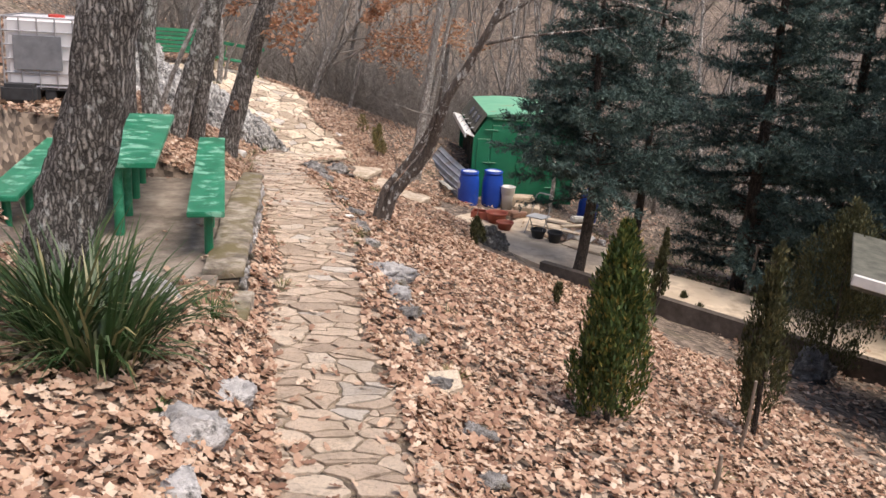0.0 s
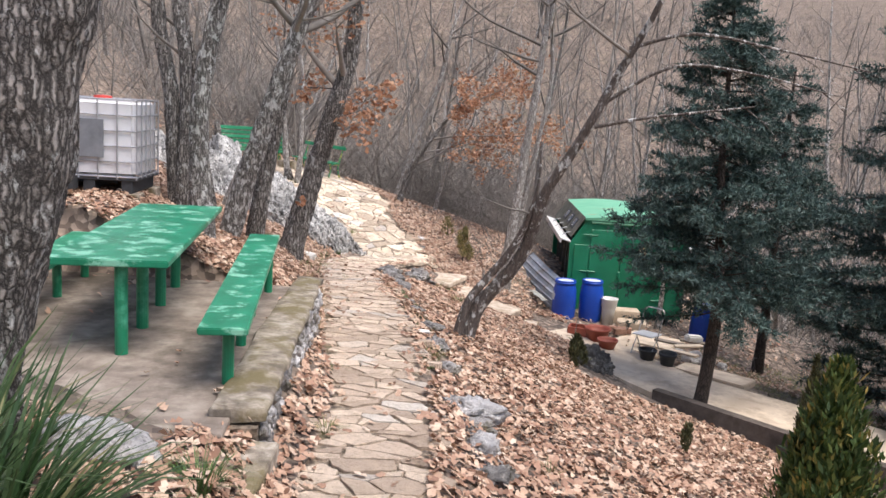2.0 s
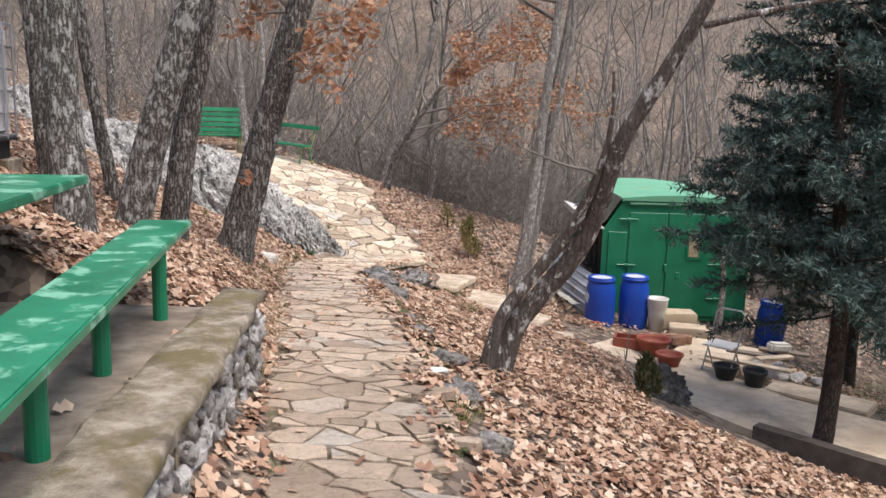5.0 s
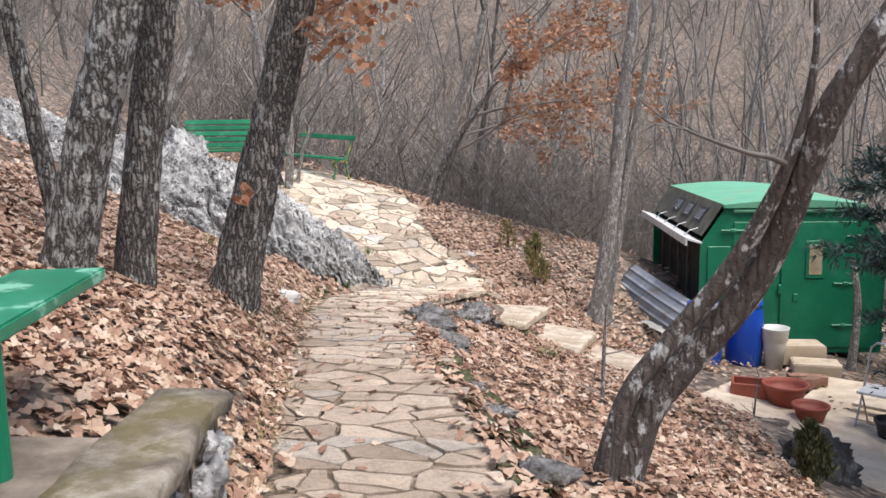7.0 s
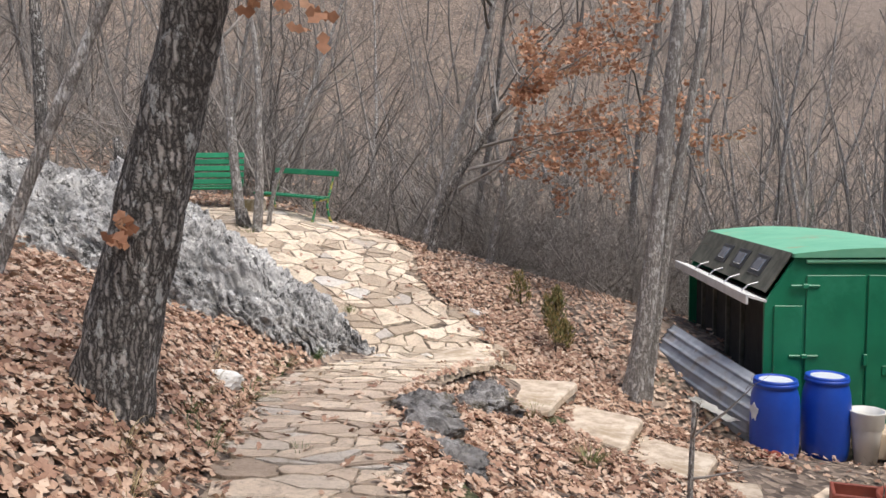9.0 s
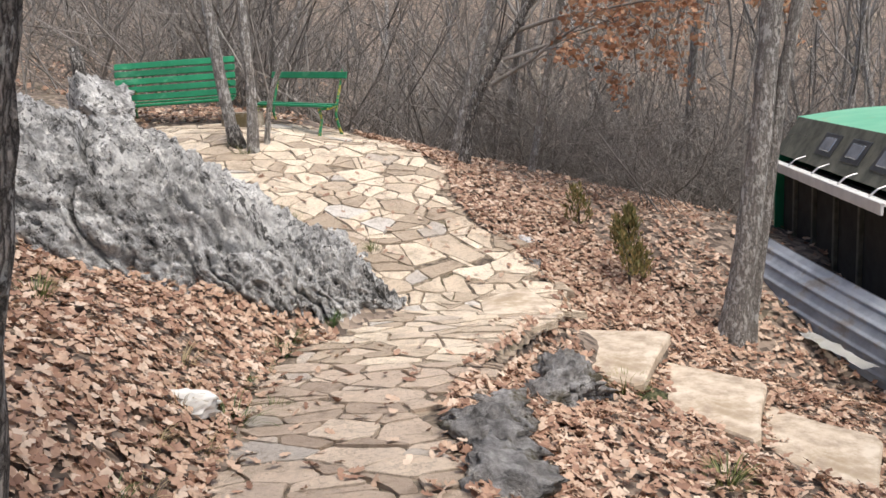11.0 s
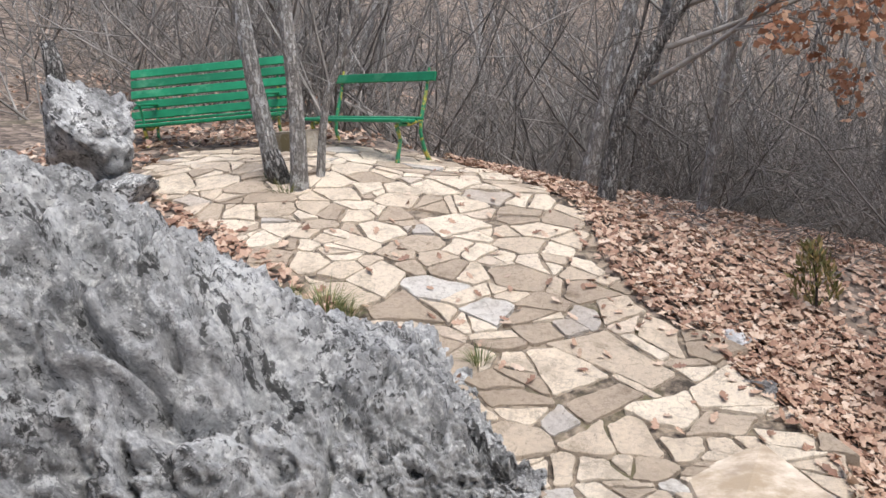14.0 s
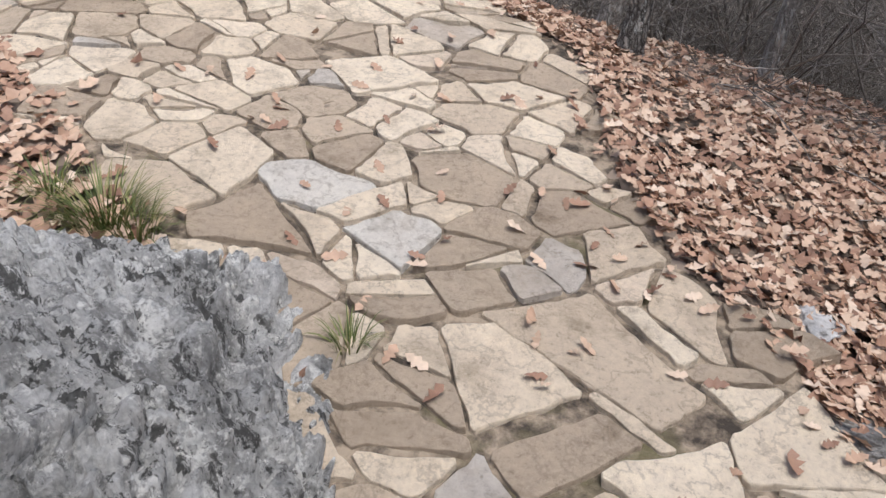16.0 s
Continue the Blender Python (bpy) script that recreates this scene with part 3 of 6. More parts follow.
bm = bmesh.new()
slab(bm, [(-1.93, 6.95), (-2.03, 7.72), (-2.5, 7.66), (-2.42, 6.85)], 0.06, -0.3, 0.02)
tagged(part("step", bm, M_CONCRETE), "rough concrete step below the floor's edge", "step", kind="structure")
bm = bmesh.new()
slab(bm, [(-2.62, 7.36), (-3.3, 7.62), (-3.75, 7.3), (-3.2, 6.9), (-2.75, 6.98)], 0.2, -0.2, 0.02)
tagged(part("step", bm, M_CONCRETE), "grey flat slab at the floor's near edge", "step", kind="structure")

for corners in ([(-3.02, 7.02), (-2.55, 7.15), (-2.58, 7.5), (-3.0, 7.55)], [(-4.35, 7.2), (-3.85, 7.22), (-3.8, 7.62), (-4.3, 7.66)]):
    bm = bmesh.new()
    slab(bm, corners, 0.19, -0.2, 0.02)
    tagged(part("step", bm, M_CONCRETE), "broken flat slab at the floor's near edge", "step", kind="structure")

# the lower path with its kerb
near = [(-0.45, 18.3), (0.6, 17.0), (1.49, 15.98), (3.47, 14.64), (4.62, 13.83), (6.5, 12.61), (10, 10.2)]
far = [(0.3, 19.4), (1.3, 18.6), (2.3, 17.35), (4.5, 16.1), (6.6, 14.8), (10.8, 12.0)]


def strip(bm, left, right, top, thick, n=40):
    def along(pts, t):
        s = t * (len(pts) - 1)
        i = min(int(s), len(pts) - 2)
        return Vector(pts[i]).lerp(Vector(pts[i + 1]), s - i)
    rows = []
    for i in range(n + 1):
        a, b = along(left, i / n), along(right, i / n)
        rows.append([bm.verts.new((a.x, a.y, top(a.x, a.y) - thick)), bm.verts.new((a.x, a.y, top(a.x, a.y))), bm.verts.new((b.x, b.y, top(b.x, b.y))), bm.verts.new((b.x, b.y, top(b.x, b.y) - thick))])
    for a, b in zip(rows, rows[1:]):
        for k in range(3):
            bm.faces.new((a[k], a[k + 1], b[k + 1], b[k]))
    bm.faces.new(rows[0][::-1])
    bm.faces.new(rows[-1])


def lower_z(x, y):
    return -2.06 - 0.05 * max(x - 1, 0) + 0.16 * sstep(1.2, -0.6, x)


bm = bmesh.new()
strip(bm, near, far, lower_z, 0.35)
tagged(part("pavement", bm, M_SANDY), "sandy concrete lower garden path", "path", kind="structure")
kerb_in = [(x + 0.09, y + 0.12) for x, y in near]
bm = bmesh.new()
strip(bm, [(x - 0.02, y - 0.03) for x, y in near[2:]], kerb_in[2:], lambda x, y: lower_z(x, y) + 0.07, 0.6)
tagged(part("kerb", bm, M_KERB), "dark weathered concrete kerb of the lower path", "kerb", kind="structure")

# the thick slab at the corner of the paved place
bm = bmesh.new()
slab(bm, [(-3.61, 20.93), (-3.46, 20.03), (-3.04, 19.74), (-2.82, 20.4), (-2.88, 20.72), (-3.22, 21.3)], lambda x, y: paved(x, y) - 0.012, -1.6, 0.02)
tagged(part("edge_slab", bm, M_CREAM), "thick sandy slab at the paving's corner", "stone slab")

# flat slabs stepping down from the path
step_specs = [
    (-1.33, [(-2.84, 20.62), (-1.95, 20.5), (-2.28, 19.29), (-2.69, 19.62)]),
    (-1.49, [(-2.04, 20.25), (-1.32, 19.78), (-1.58, 18.74), (-2.12, 19.25)]),
    (-1.62, [(-1.37, 19.63), (-0.72, 19.13), (-1.03, 18.25), (-1.52, 18.82)]),
    (-1.83, [(-0.72, 19.1), (-0.35, 19.0), (-0.5, 18.15), (-0.8, 18.25)]),
]
for i, (z, corners) in enumerate(step_specs):
    r = random.Random(i)
    pts = []
    for q in range(4):
        a, b = Vector(corners[q]), Vector(corners[(q + 1) % 4])
        for f in (0.06, 0.5, 0.94):
            p = a.lerp(b, f)
            pts.append((p.x + r.uniform(-0.02, 0.02), p.y + r.uniform(-0.02, 0.02)))
    pts = pts[::-1]
    cx, cy = sum(p[0] for p in pts) / 12, sum(p[1] for p in pts) / 12
    pts = [(px - cx, py - cy) for px, py in pts]
    bm = bmesh.new()
    slab(bm, pts, 0, -0.09, 0.018)
    st = part("stepping_slab", bm, M_CREAM)
    st.matrix_basis = pose(cx, cy, z, r.uniform(-1.5, 1.5), r.uniform(-1, 2), 0)
    tagged(st, "sandy flat stone slab stepping down the slope", "stone slab", "stepping slabs")
    bm = bmesh.new()
    slab(bm, [(px * 0.95, py * 0.95) for px, py in pts], -0.085, -0.5, 0.01)
    bs = part("footing", bm, M_CONCRETE, st)

# ---------------------------------------------------------------- the limestone outcrop
def build_outcrop():
    """A ridge of karst limestone, flush with the paving at its back and rising into the hillside."""
    # x; front foot y, z; crest y, z; back foot y, z
    rows = [(-4.24, 20.5, -1.06, 20.6, -1.02, 20.72, -1.02), (-4.38, 20.2, -1.06, 20.55, -0.78, 20.8, -0.98), (-4.6, 19.75, -1.02, 20.35, -0.46, 21.18, -0.9),
            (-4.8, 19.45, -0.98, 20.25, -0.28, 21.53, -0.78), (-5.1, 19.0, -0.9, 20.1, -0.07, 21.7, -0.65), (-5.6, 18.55, -0.75, 20.1, 0.32, 21.58, -0.58),
            (-6.0, 18.25, -0.6, 19.95, 0.6, 21.42, -0.52), (-6.5, 18.05, -0.4, 19.8, 0.82, 21.32, -0.42), (-7.2, 18.0, -0.1, 20.0, 0.97, 21.5, -0.15),
            (-8.2, 18.2, 0.4, 20.0, 1.2, 21.6, 0.3), (-9.4, 18.6, 1.0, 20.0, 1.65, 21.5, 1.0), (-10.4, 19.6, 1.5, 20.0, 1.6, 20.4, 1.5)]
    N, K = 500, 300
    verts, faces = [], []
    for i in range(N + 1):
        s = i / N * (len(rows) - 1)
        j = min(int(s), len(rows) - 2)
        x, yf, zf, yc, zc, yb, zb = (a + (b - a) * (s - j) for a, b in zip(rows[j], rows[j + 1]))
        for k in range(K + 1):
            f = k / K
            if f < 0.52:
                a = math.pi / 2 * (f / 0.52 * 1.12 - 0.12)
                ca, sa = math.cos(a) ** 0.85, math.copysign(abs(math.sin(a)) ** 0.85, a)
                p = Vector((x, yc - (yc - yf) * ca, zf + (zc - zf) * sa))
                out = Vector((0, -ca, max(sa, 0.1))).normalized()
            else:
                u = (f - 0.52) / 0.48 * 1.15
                p = Vector((x, yc + (yb - yc) * u, zc + (zb - zc) * u - 0.07 * math.sin(math.pi * min(u, 1)) - 0.3 * max(u - 1, 0)))
                out = Vector((0, 0.35, 0.94))
            big = noise.noise(p * 1.1) * 0.10
            # u runs across the beds, v along the clefts that slant down the face
            u, v = p.x * 0.84 + p.z * 0.54 + 0.1 * p.y, p.x * 0.54 - p.z * 0.84 - 0.45 * p.y
            warp = 0.16 * noise.noise(p * 2.3) + 0.05 * noise.noise(p * 6.5)
            w = u + warp
            clefts = 0.0
            for fu, fv, wide, deep in ((1.9, 0.5, 0.09, 0.17), (4.3, 0.9, 0.12, 0.10), (8.6, 1.7, 0.15, 0.045)):
                c = abs(noise.noise(Vector((w * fu, v * fv, fu * 1.7))))
                keep = 0.35 + 0.65 * min(1.0, max(0.0, 0.5 + 1.6 * noise.noise(p * 0.9 + Vector((fu, 0, 2)))))
                clefts -= max(0.0, 1 - c / wide) ** 1.4 * deep * keep
            ribs = 0.07 * noise.noise(Vector((w * 3.2, v * 0.6, 8.1))) + 0.04 * noise.noise(Vector((w * 7.5, v * 1.4, 2.3)))
            rough = 0.0
            for f2, amp in ((5.3, 0.045), (11.7, 0.04), (24.0, 0.022), (47.0, 0.008)):
                rough += (abs(noise.noise(p * f2 + Vector((f2, 3, 1)))) - 0.25) * amp * 2
            pits = -max(0.0, noise.noise(p * 8 + Vector((5, 5, 5))) - 0.28) * 0.16 - max(0.0, noise.noise(Vector((w * 21, v * 13, p.y * 15))) - 0.22) * 0.10
            if f > 0.52:
                big *= 0.4
            holes = noise.noise(Vector((w * 9, v * 6, p.y * 7 + 4)))
            pits -= min(0.045, max(0.0, holes - 0.3) * 0.5)
            pits -= min(0.025, max(0.0, noise.noise(Vector((w * 24, v * 17, p.y * 20))) - 0.25) * 0.35)
            edge = min(1.0, 0.25 + i / 50, (N - i) / 18 + 0.1)
            p += (out + Vector((0.25, 0, 0))) * (big + (ribs + rough) * (1 if f < 0.52 else 0.75) + clefts * (1 if f < 0.52 else 0.8) + pits) * edge
            verts.append(tuple(p))
    for i in range(N):
        for k in range(K):
            a = i * (K + 1) + k
            faces.append((a, a + 1, a + K + 2, a + K + 1))
    ob = raw("rock_outcrop", verts, faces, M_OUTCROP, None, True)
    tagged(ob, "grey karst limestone outcrop with dark clefts beside the path", "rock")


def outcrop_mat():
    """Bare karst limestone: cool grey ribs, white lichen crusts, black stains that follow the slanting clefts."""
    m, nt, b = node_mat("karst_limestone")
    co = nt.nodes.new("ShaderNodeTexCoord")

    def slanted(scale, detail, rough, along, push=0.25):
        """Noise drawn out along the clefts, its lines bent by a second noise."""
        mp = nt.nodes.new("ShaderNodeMapping")
        mp.vector_type = "TEXTURE"
        mp.inputs["Rotation"].default_value = (0, radians(-33), 0)
        mp.inputs["Scale"].default_value = (1, 1.3, along)
        bend = nt.nodes.new("ShaderNodeTexNoise")
        bend.inputs["Scale"].default_value = 2.4
        bend.inputs["Detail"].default_value = 6
        add = nt.nodes.new("ShaderNodeVectorMath")
        add.operation = "MULTIPLY_ADD"
        add.inputs[1].default_value = (push, push, push)
        nt.links.new(co.outputs["Object"], bend.inputs["Vector"])
        nt.links.new(bend.outputs[1], add.inputs[0])
        nt.links.new(co.outputs["Object"], add.inputs[2])
        nt.links.new(add.outputs[0], mp.inputs[0])
        n = nt.nodes.new("ShaderNodeTexNoise")
        n.inputs["Scale"].default_value, n.inputs["Detail"].default_value, n.inputs["Roughness"].default_value = scale, detail, rough
        nt.links.new(mp.outputs[0], n.inputs["Vector"])
        return n
    n = slanted(4.6, 13, 0.74, 3.6)
    col = ramp(nt, n.outputs[0], [(0.40, (0.22, 0.218, 0.215)), (0.46, (0.36, 0.357, 0.35)), (0.52, (0.49, 0.487, 0.48)), (0.62, (0.74, 0.735, 0.72))])
    w = noise_tex(nt, 5.5, 14, 0.8)
    col = mix(nt, "MIX", ramp(nt, w.outputs[0], [(0.55, (0, 0, 0)), (0.57, (0.85, 0.85, 0.85))]), col, (0.76, 0.755, 0.735))
    w2 = noise_tex(nt, 26, 8, 0.75)
    col = mix(nt, "MIX", ramp(nt, w2.outputs[0], [(0.575, (0, 0, 0)), (0.60, (0.8, 0.8, 0.8))]), col, (0.74, 0.735, 0.71))
    d = slanted(8.0, 14, 0.8, 4.5, 0.3)
    col = mix(nt, "MIX", ramp(nt, d.outputs[0], [(0.555, (0, 0, 0)), (0.57, (0.9, 0.9, 0.9))]), col, (0.05, 0.049, 0.047))
    p = noise_tex(nt, 19, 12, 0.72)
    gate = noise_tex(nt, 1.9, 6, 0.7)
    specks = mix(nt, "MULTIPLY", 1.0, ramp(nt, p.outputs[0], [(0.545, (0, 0, 0)), (0.56, (0.9, 0.9, 0.9))]), ramp(nt, gate.outputs[0], [(0.47, (0.15, 0.15, 0.15)), (0.56, (1, 1, 1))]))
    col = mix(nt, "MIX", specks, col, (0.05, 0.049, 0.046))
    f = noise_tex(nt, 42, 10, 0.8)
    col = mix(nt, "MULTIPLY", 0.85, col, ramp(nt, f.outputs[0], [(0.36, (0.42, 0.42, 0.42)), (0.44, (1, 1, 1)), (0.62, (1.25, 1.25, 1.25))]))
    k = noise_tex(nt, 0.8, 6, 0.7)
    col = mix(nt, "MULTIPLY", 0.7, col, ramp(nt, k.outputs[0], [(0.38, (0.78, 0.785, 0.79)), (0.6, (1.15, 1.15, 1.13))]))
    nt.links.new(col, b.inputs["Base Color"])
    b.inputs["Roughness"].default_value = 0.93
    h = noise_tex(nt, 20, 12, 0.7)
    bump(nt, b, h.outputs[0], 1.0, 0.07)
    return m


M_OUTCROP = outcrop_mat()
build_outcrop()


def loose_rock(x, y, size, seed, label, turn=0, sink=0.25, sub=4, mat=None, rough=0.35, name="rock", group="", z=None):
    bm = bmesh.new()
    rock_mesh(bm, size, seed, sub, rough)
    ob = part(name, bm, mat or M_ROCK, None, "", True)
    ob.matrix_basis = pose(x, y, (land(x, y) if z is None else z) + size[2] * (1 - 2 * sink) * 0.6, 0, 0, turn)
    return tagged(ob, label, "rock", group)


loose_rock(-1.68, 4.78, (0.21, 0.16, 0.14), 1, "pale pointed limestone rock in the leaves", 20)
loose_rock(-1.56, 4.2, (0.13, 0.12, 0.09), 2, "small pale limestone rock beside the path", 50)
loose_rock(-1.66, 5.55, (0.14, 0.15, 0.12), 3, "brown mossy rock at the path's edge", 10)
loose_rock(-2.68, 6.75, (0.3, 0.17, 0.15), 4, "white limestone rock below the concrete floor", 5)
loose_rock(-4.6, 17.2, (0.2, 0.1, 0.08), 5, "white stone lying in dry leaves", 20, 0.2, 4, M_WHITE)
loose_rock(-8.48, 23.1, (0.42, 0.4, 0.58), 9, "pale weathered limestone rock beside the park bench", 30, 0.3, 5, M_OUTCROP, 0.3, z=0.6)
loose_rock(-8.1, 23.0, (0.36, 0.26, 0.16), 12, "low grey limestone rock at the paving's back corner", 10, 0.3, 5, M_OUTCROP, 0.2, z=0.18)
loose_rock(0.58, 16.7, (0.36, 0.3, 0.42), 6, "dark weathered boulder with pale spots above the lower path", 30, 0.2, 5, M_DARKROCK, 0.5, z=-2.12)
loose_rock(5.2, 12.3, (0.42, 0.3, 0.3), 7, "dark grey rock beside the lower path", 0, 0.2, 5, M_DARKROCK, 0.5)
loose_rock(-2.8, 18.95, (0.4, 0.25, 0.2), 8, "grey bedded rock beside the stepping slabs", 70, 0.25, 5, M_EDGEROCK, 0.6)
row = random.Random(8)
for i, (x, y, s) in enumerate([(-0.42, 6.6, 0.16), (-0.1, 5.95, 0.15), (-0.02, 5.3, 0.13), (-0.62, 7.75, 0.15), (-0.72, 8.5, 0.17), (-0.82, 8.95, 0.2), (-0.98, 9.85, 0.26), (-0.93, 9.5, 0.17), (-1.35, 11.2, 0.13), (-1.62, 12.2, 0.14), (-1.78, 13.0, 0.15), (-2.15, 14.0, 0.14), (-2.3, 14.5, 0.12), (-2.75, 16.2, 0.2), (-2.95, 16.8, 0.25), (-3.1, 17.4, 0.26), (-3.12, 17.9, 0.22), (-2.9, 18.5, 0.2), (-3.3, 22.35, 0.12), (-3.2, 21.8, 0.14)]):
    loose_rock(x, y, (s * 1.1, s * row.uniform(0.8, 1.2), s * 0.6), 20 + i, "weathered grey stone edging the path", row.uniform(0, 180), 0.3, 4, None if i in (5, 6, 18) else M_EDGEROCK, 0.6, group="stones along the path")
bm = bmesh.new()
slab(bm, [(0.16, -0.12), (0.2, 0.1), (-0.1, 0.16), (-0.2, -0.02), (-0.05, -0.16)], 0, -0.07, 0.02)
st = part("flat_stone", bm, M_FLAG)
st.matrix_basis = pose(-0.37, 6.62, -0.16, 8, -6, 20)
tagged(st, "flat sandy stone tilted at the path's edge", "stone")


# ---------------------------------------------------------------- table and benches on the concrete floor
def plank_top(name, length, width, thick, z, mat, parent):
    bm = bmesh.new()
    box(bm, (width, length, thick), Matrix.Translation((0, 0, z - thick / 2)), 0.008, 2)
    return part(name, bm, mat, parent)


def pipe_leg(x, y, z, r, parent):
    bm = bmesh.new()
    lathe(bm, [(0, 0), (r, 0), (r, z), (0, z)], 14, Matrix.Translation((x, y, 0)))
    return part("leg", bm, M_GREEN, parent, "", False)


def build_table_set():
    turn = 15.0
    t = empty("garden_table", pose(-4.08, 10.2, FLOOR_Z, 0, 0, turn), "long green painted table on steel pipe legs, paint worn", "table")
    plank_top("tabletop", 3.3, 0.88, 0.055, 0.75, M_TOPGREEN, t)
    for y in (-1.53, -0.78, 0.02, 0.82):
        pipe_leg(0.08, y, 0.70, 0.05, t)
    for x, y, top, length, lab in ((-3.1, 10.1, 0.45, 4.06, "long green painted bench beside the low wall"), (-4.92, 9.75, 0.45, 3.2, "green painted bench on the far side of the table")):
        b = empty("garden_bench", pose(x, y, FLOOR_Z, 0, 0, turn), lab, "bench", "benches at the table")
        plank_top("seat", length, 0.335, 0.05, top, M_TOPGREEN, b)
        for k in range(4):
            far_leg = length > 4 and k == 3
            pipe_leg(0.11 if far_leg else 0.02, -length / 2 + 0.2 + (0.94 if length > 4 else 0.93) * k + (0.07 if far_leg else 0), top - 0.05, 0.042, b)


build_table_set()


# ---------------------------------------------------------------- slatted park benches
def park_bench(m, length, label, slats_back, slats_seat, iron):
    b = empty("park_bench", m, label, "bench", "park benches")
    bm = bmesh.new()
    for k in range(slats_seat):
        bm = bmesh.new()
        box(bm, (length, 0.085, 0.03), Matrix.Translation((0, 0.04 + 0.105 * k, 0.43 + 0.012 * (k - 1) ** 2)), 0.006)
        part("slat", bm, M_SLAT, b)
    for k in range(slats_back):
        bm = bmesh.new()
        z = 0.55 + 0.115 * k if slats_back > 1 else 0.82
        box(bm, (length, 0.03, 0.09), Matrix.Translation((0, 0.40 + 0.28 * (z - 0.5), z)) @ Matrix.Rotation(-0.28, 4, "X"), 0.006)
        part("slat", bm, M_SLAT, b)
    for x in ((-length / 2 + 0.3, length / 2 - 0.1) if slats_back > 1 else (-length / 2 + 0.12, length / 2 - 0.12)):
        bm = bmesh.new()
        tube(bm, [(x, 0.02, 0), (x, 0.05, 0.12), (x, 0.09, 0.26), (x, 0.05, 0.4)], [0.026, 0.02, 0.018, 0.022], 8)
        tube(bm, [(x, 0.05, 0.4), (x, 0.22, 0.39), (x, 0.38, 0.42)], 0.017, 8)
        tube(bm, [(x, 0.47, 0), (x, 0.40, 0.14), (x, 0.36, 0.3), (x, 0.39, 0.45), (x, 0.47, 0.68), (x, 0.53, 0.9)], [0.026, 0.02, 0.018, 0.02, 0.017, 0.013], 8)
        part("leg_frame", bm, iron, b, "cast iron frame, yellow showing through green")
        if slats_back > 1:
            bm = bmesh.new()
            box(bm, (0.05, 0.46, 0.025), Matrix.Translation((x, 0.2, 0.66)), 0.008)
            tube(bm, [(x, 0.02, 0.65), (x, 0.06, 0.52), (x, 0.05, 0.4)], 0.015, 8)
            part("armrest", bm, M_SLAT, b)
    return b


park_bench(pose(-8.5, 24.92, 0.29, 0, 0, 9), 1.8, "green slatted park bench at the back of the paving", 5, 4, M_IRON)
park_bench(pose(-6.68, 24.66, 0.17, 0, 3, -28), 1.5, "green park bench with one back rail and yellow legs", 1, 3, M_IRON)


# ---------------------------------------------------------------- white tank in a cage
def build_tank():
    tank = empty("water_tank", pose(-6.1, 12.97, 0.9, 0, 0, 12), "white plastic water tank in a galvanised cage", "tank")
    bm = bmesh.new()
    box(bm, (1.1, 1.0, 0.94), Matrix.Translation((0, 0, 0.66)), 0.05, 3)
    part("bottle", bm, M_TANK, tank)
    bm = bmesh.new()
    for x in (-0.45, 0, 0.45):
        box(bm, (0.14, 1.0, 0.16), Matrix.Translation((x, 0, 0.08)), 0.01)
    box(bm, (1.16, 1.04, 0.03), Matrix.Translation((0, 0, 0.17)), 0.005)
    part("pallet", bm, M_BLACK, tank, "black plastic pallet")
    for k in range(6):
        z = 0.2 + 0.186 * k
        bm = bmesh.new()
        tube(bm, [(-0.57, -0.52, z), (0.57, -0.52, z), (0.57, 0.52, z), (-0.57, 0.52, z), (-0.57, -0.52, z)], 0.011, 6)
        part("cage_bar", bm, M_CAGE, tank)
    for x, y in [(-0.57 + 0.228 * k, s) for k in range(6) for s in (-0.525, 0.525)] + [(s, -0.52 + 0.208 * k) for k in range(1, 5) for s in (-0.575, 0.575)]:
        bm = bmesh.new()
        tube(bm, [(x, y, 0.17), (x, y, 1.135)], 0.011, 6)
        part("cage_bar", bm, M_CAGE, tank)
    bm = bmesh.new()
    box(bm, (0.62, 0.01, 0.46), Matrix.Translation((-0.12, -0.545, 0.66)), 0.003)
    part("label_plate", bm, M_PLATE, tank, "grey metal label plate")
    bm = bmesh.new()
    lathe(bm, [(0, 0), (0.11, 0), (0.11, 0.035), (0, 0.045)], 18, Matrix.Translation((0.05, -0.1, 1.13)))
    part("cap", bm, M_RED, tank, "red screw cap")
    for x, y in ((-0.45, -0.4), (0.45, -0.4), (-0.45, 0.4), (0.45, 0.4), (0, 0)):
        bm = bmesh.new()
        box(bm, (0.3, 0.3, 0.34), None, 0.01)
        blk = part("concrete_block", bm, M_CONCRETE)
        blk.matrix_basis = tank.matrix_basis @ pose(x, y, -0.17)
        tagged(blk, "rough concrete block under the water tank", "concrete block", "blocks under the tank")
    bm = bmesh.new()
    box(bm, (0.46, 0.3, 0.26), Matrix.Translation((-0.35, -0.62, 0.12)), 0.05, 2)
    c = part("crate", bm, M_BLACK)
    c.matrix_basis = tank.matrix_basis.copy()
    tagged(c, "dark grey crate beside the water tank", "crate")


build_tank()


# ---------------------------------------------------------------- green hut and what stands before it
HUT = pose(0.2, 21.55, -2.337, 0, 0, 4.5) @ Matrix.Diagonal((1, 1, 1.142, 1))


def prism(bm, profile, y0, y1):
    """A prism along y over a closed profile of (x, z)."""
    a = [bm.verts.new((x, y0, z)) for x, z in profile]
    b = [bm.verts.new((x, y1, z)) for x, z in profile]
    n = len(profile)
    for i in range(n):
        bm.faces.new((a[i], a[(i + 1) % n], b[(i + 1) % n], b[i]))
    bm.faces.new(a[::-1])
    bm.faces.new(b)


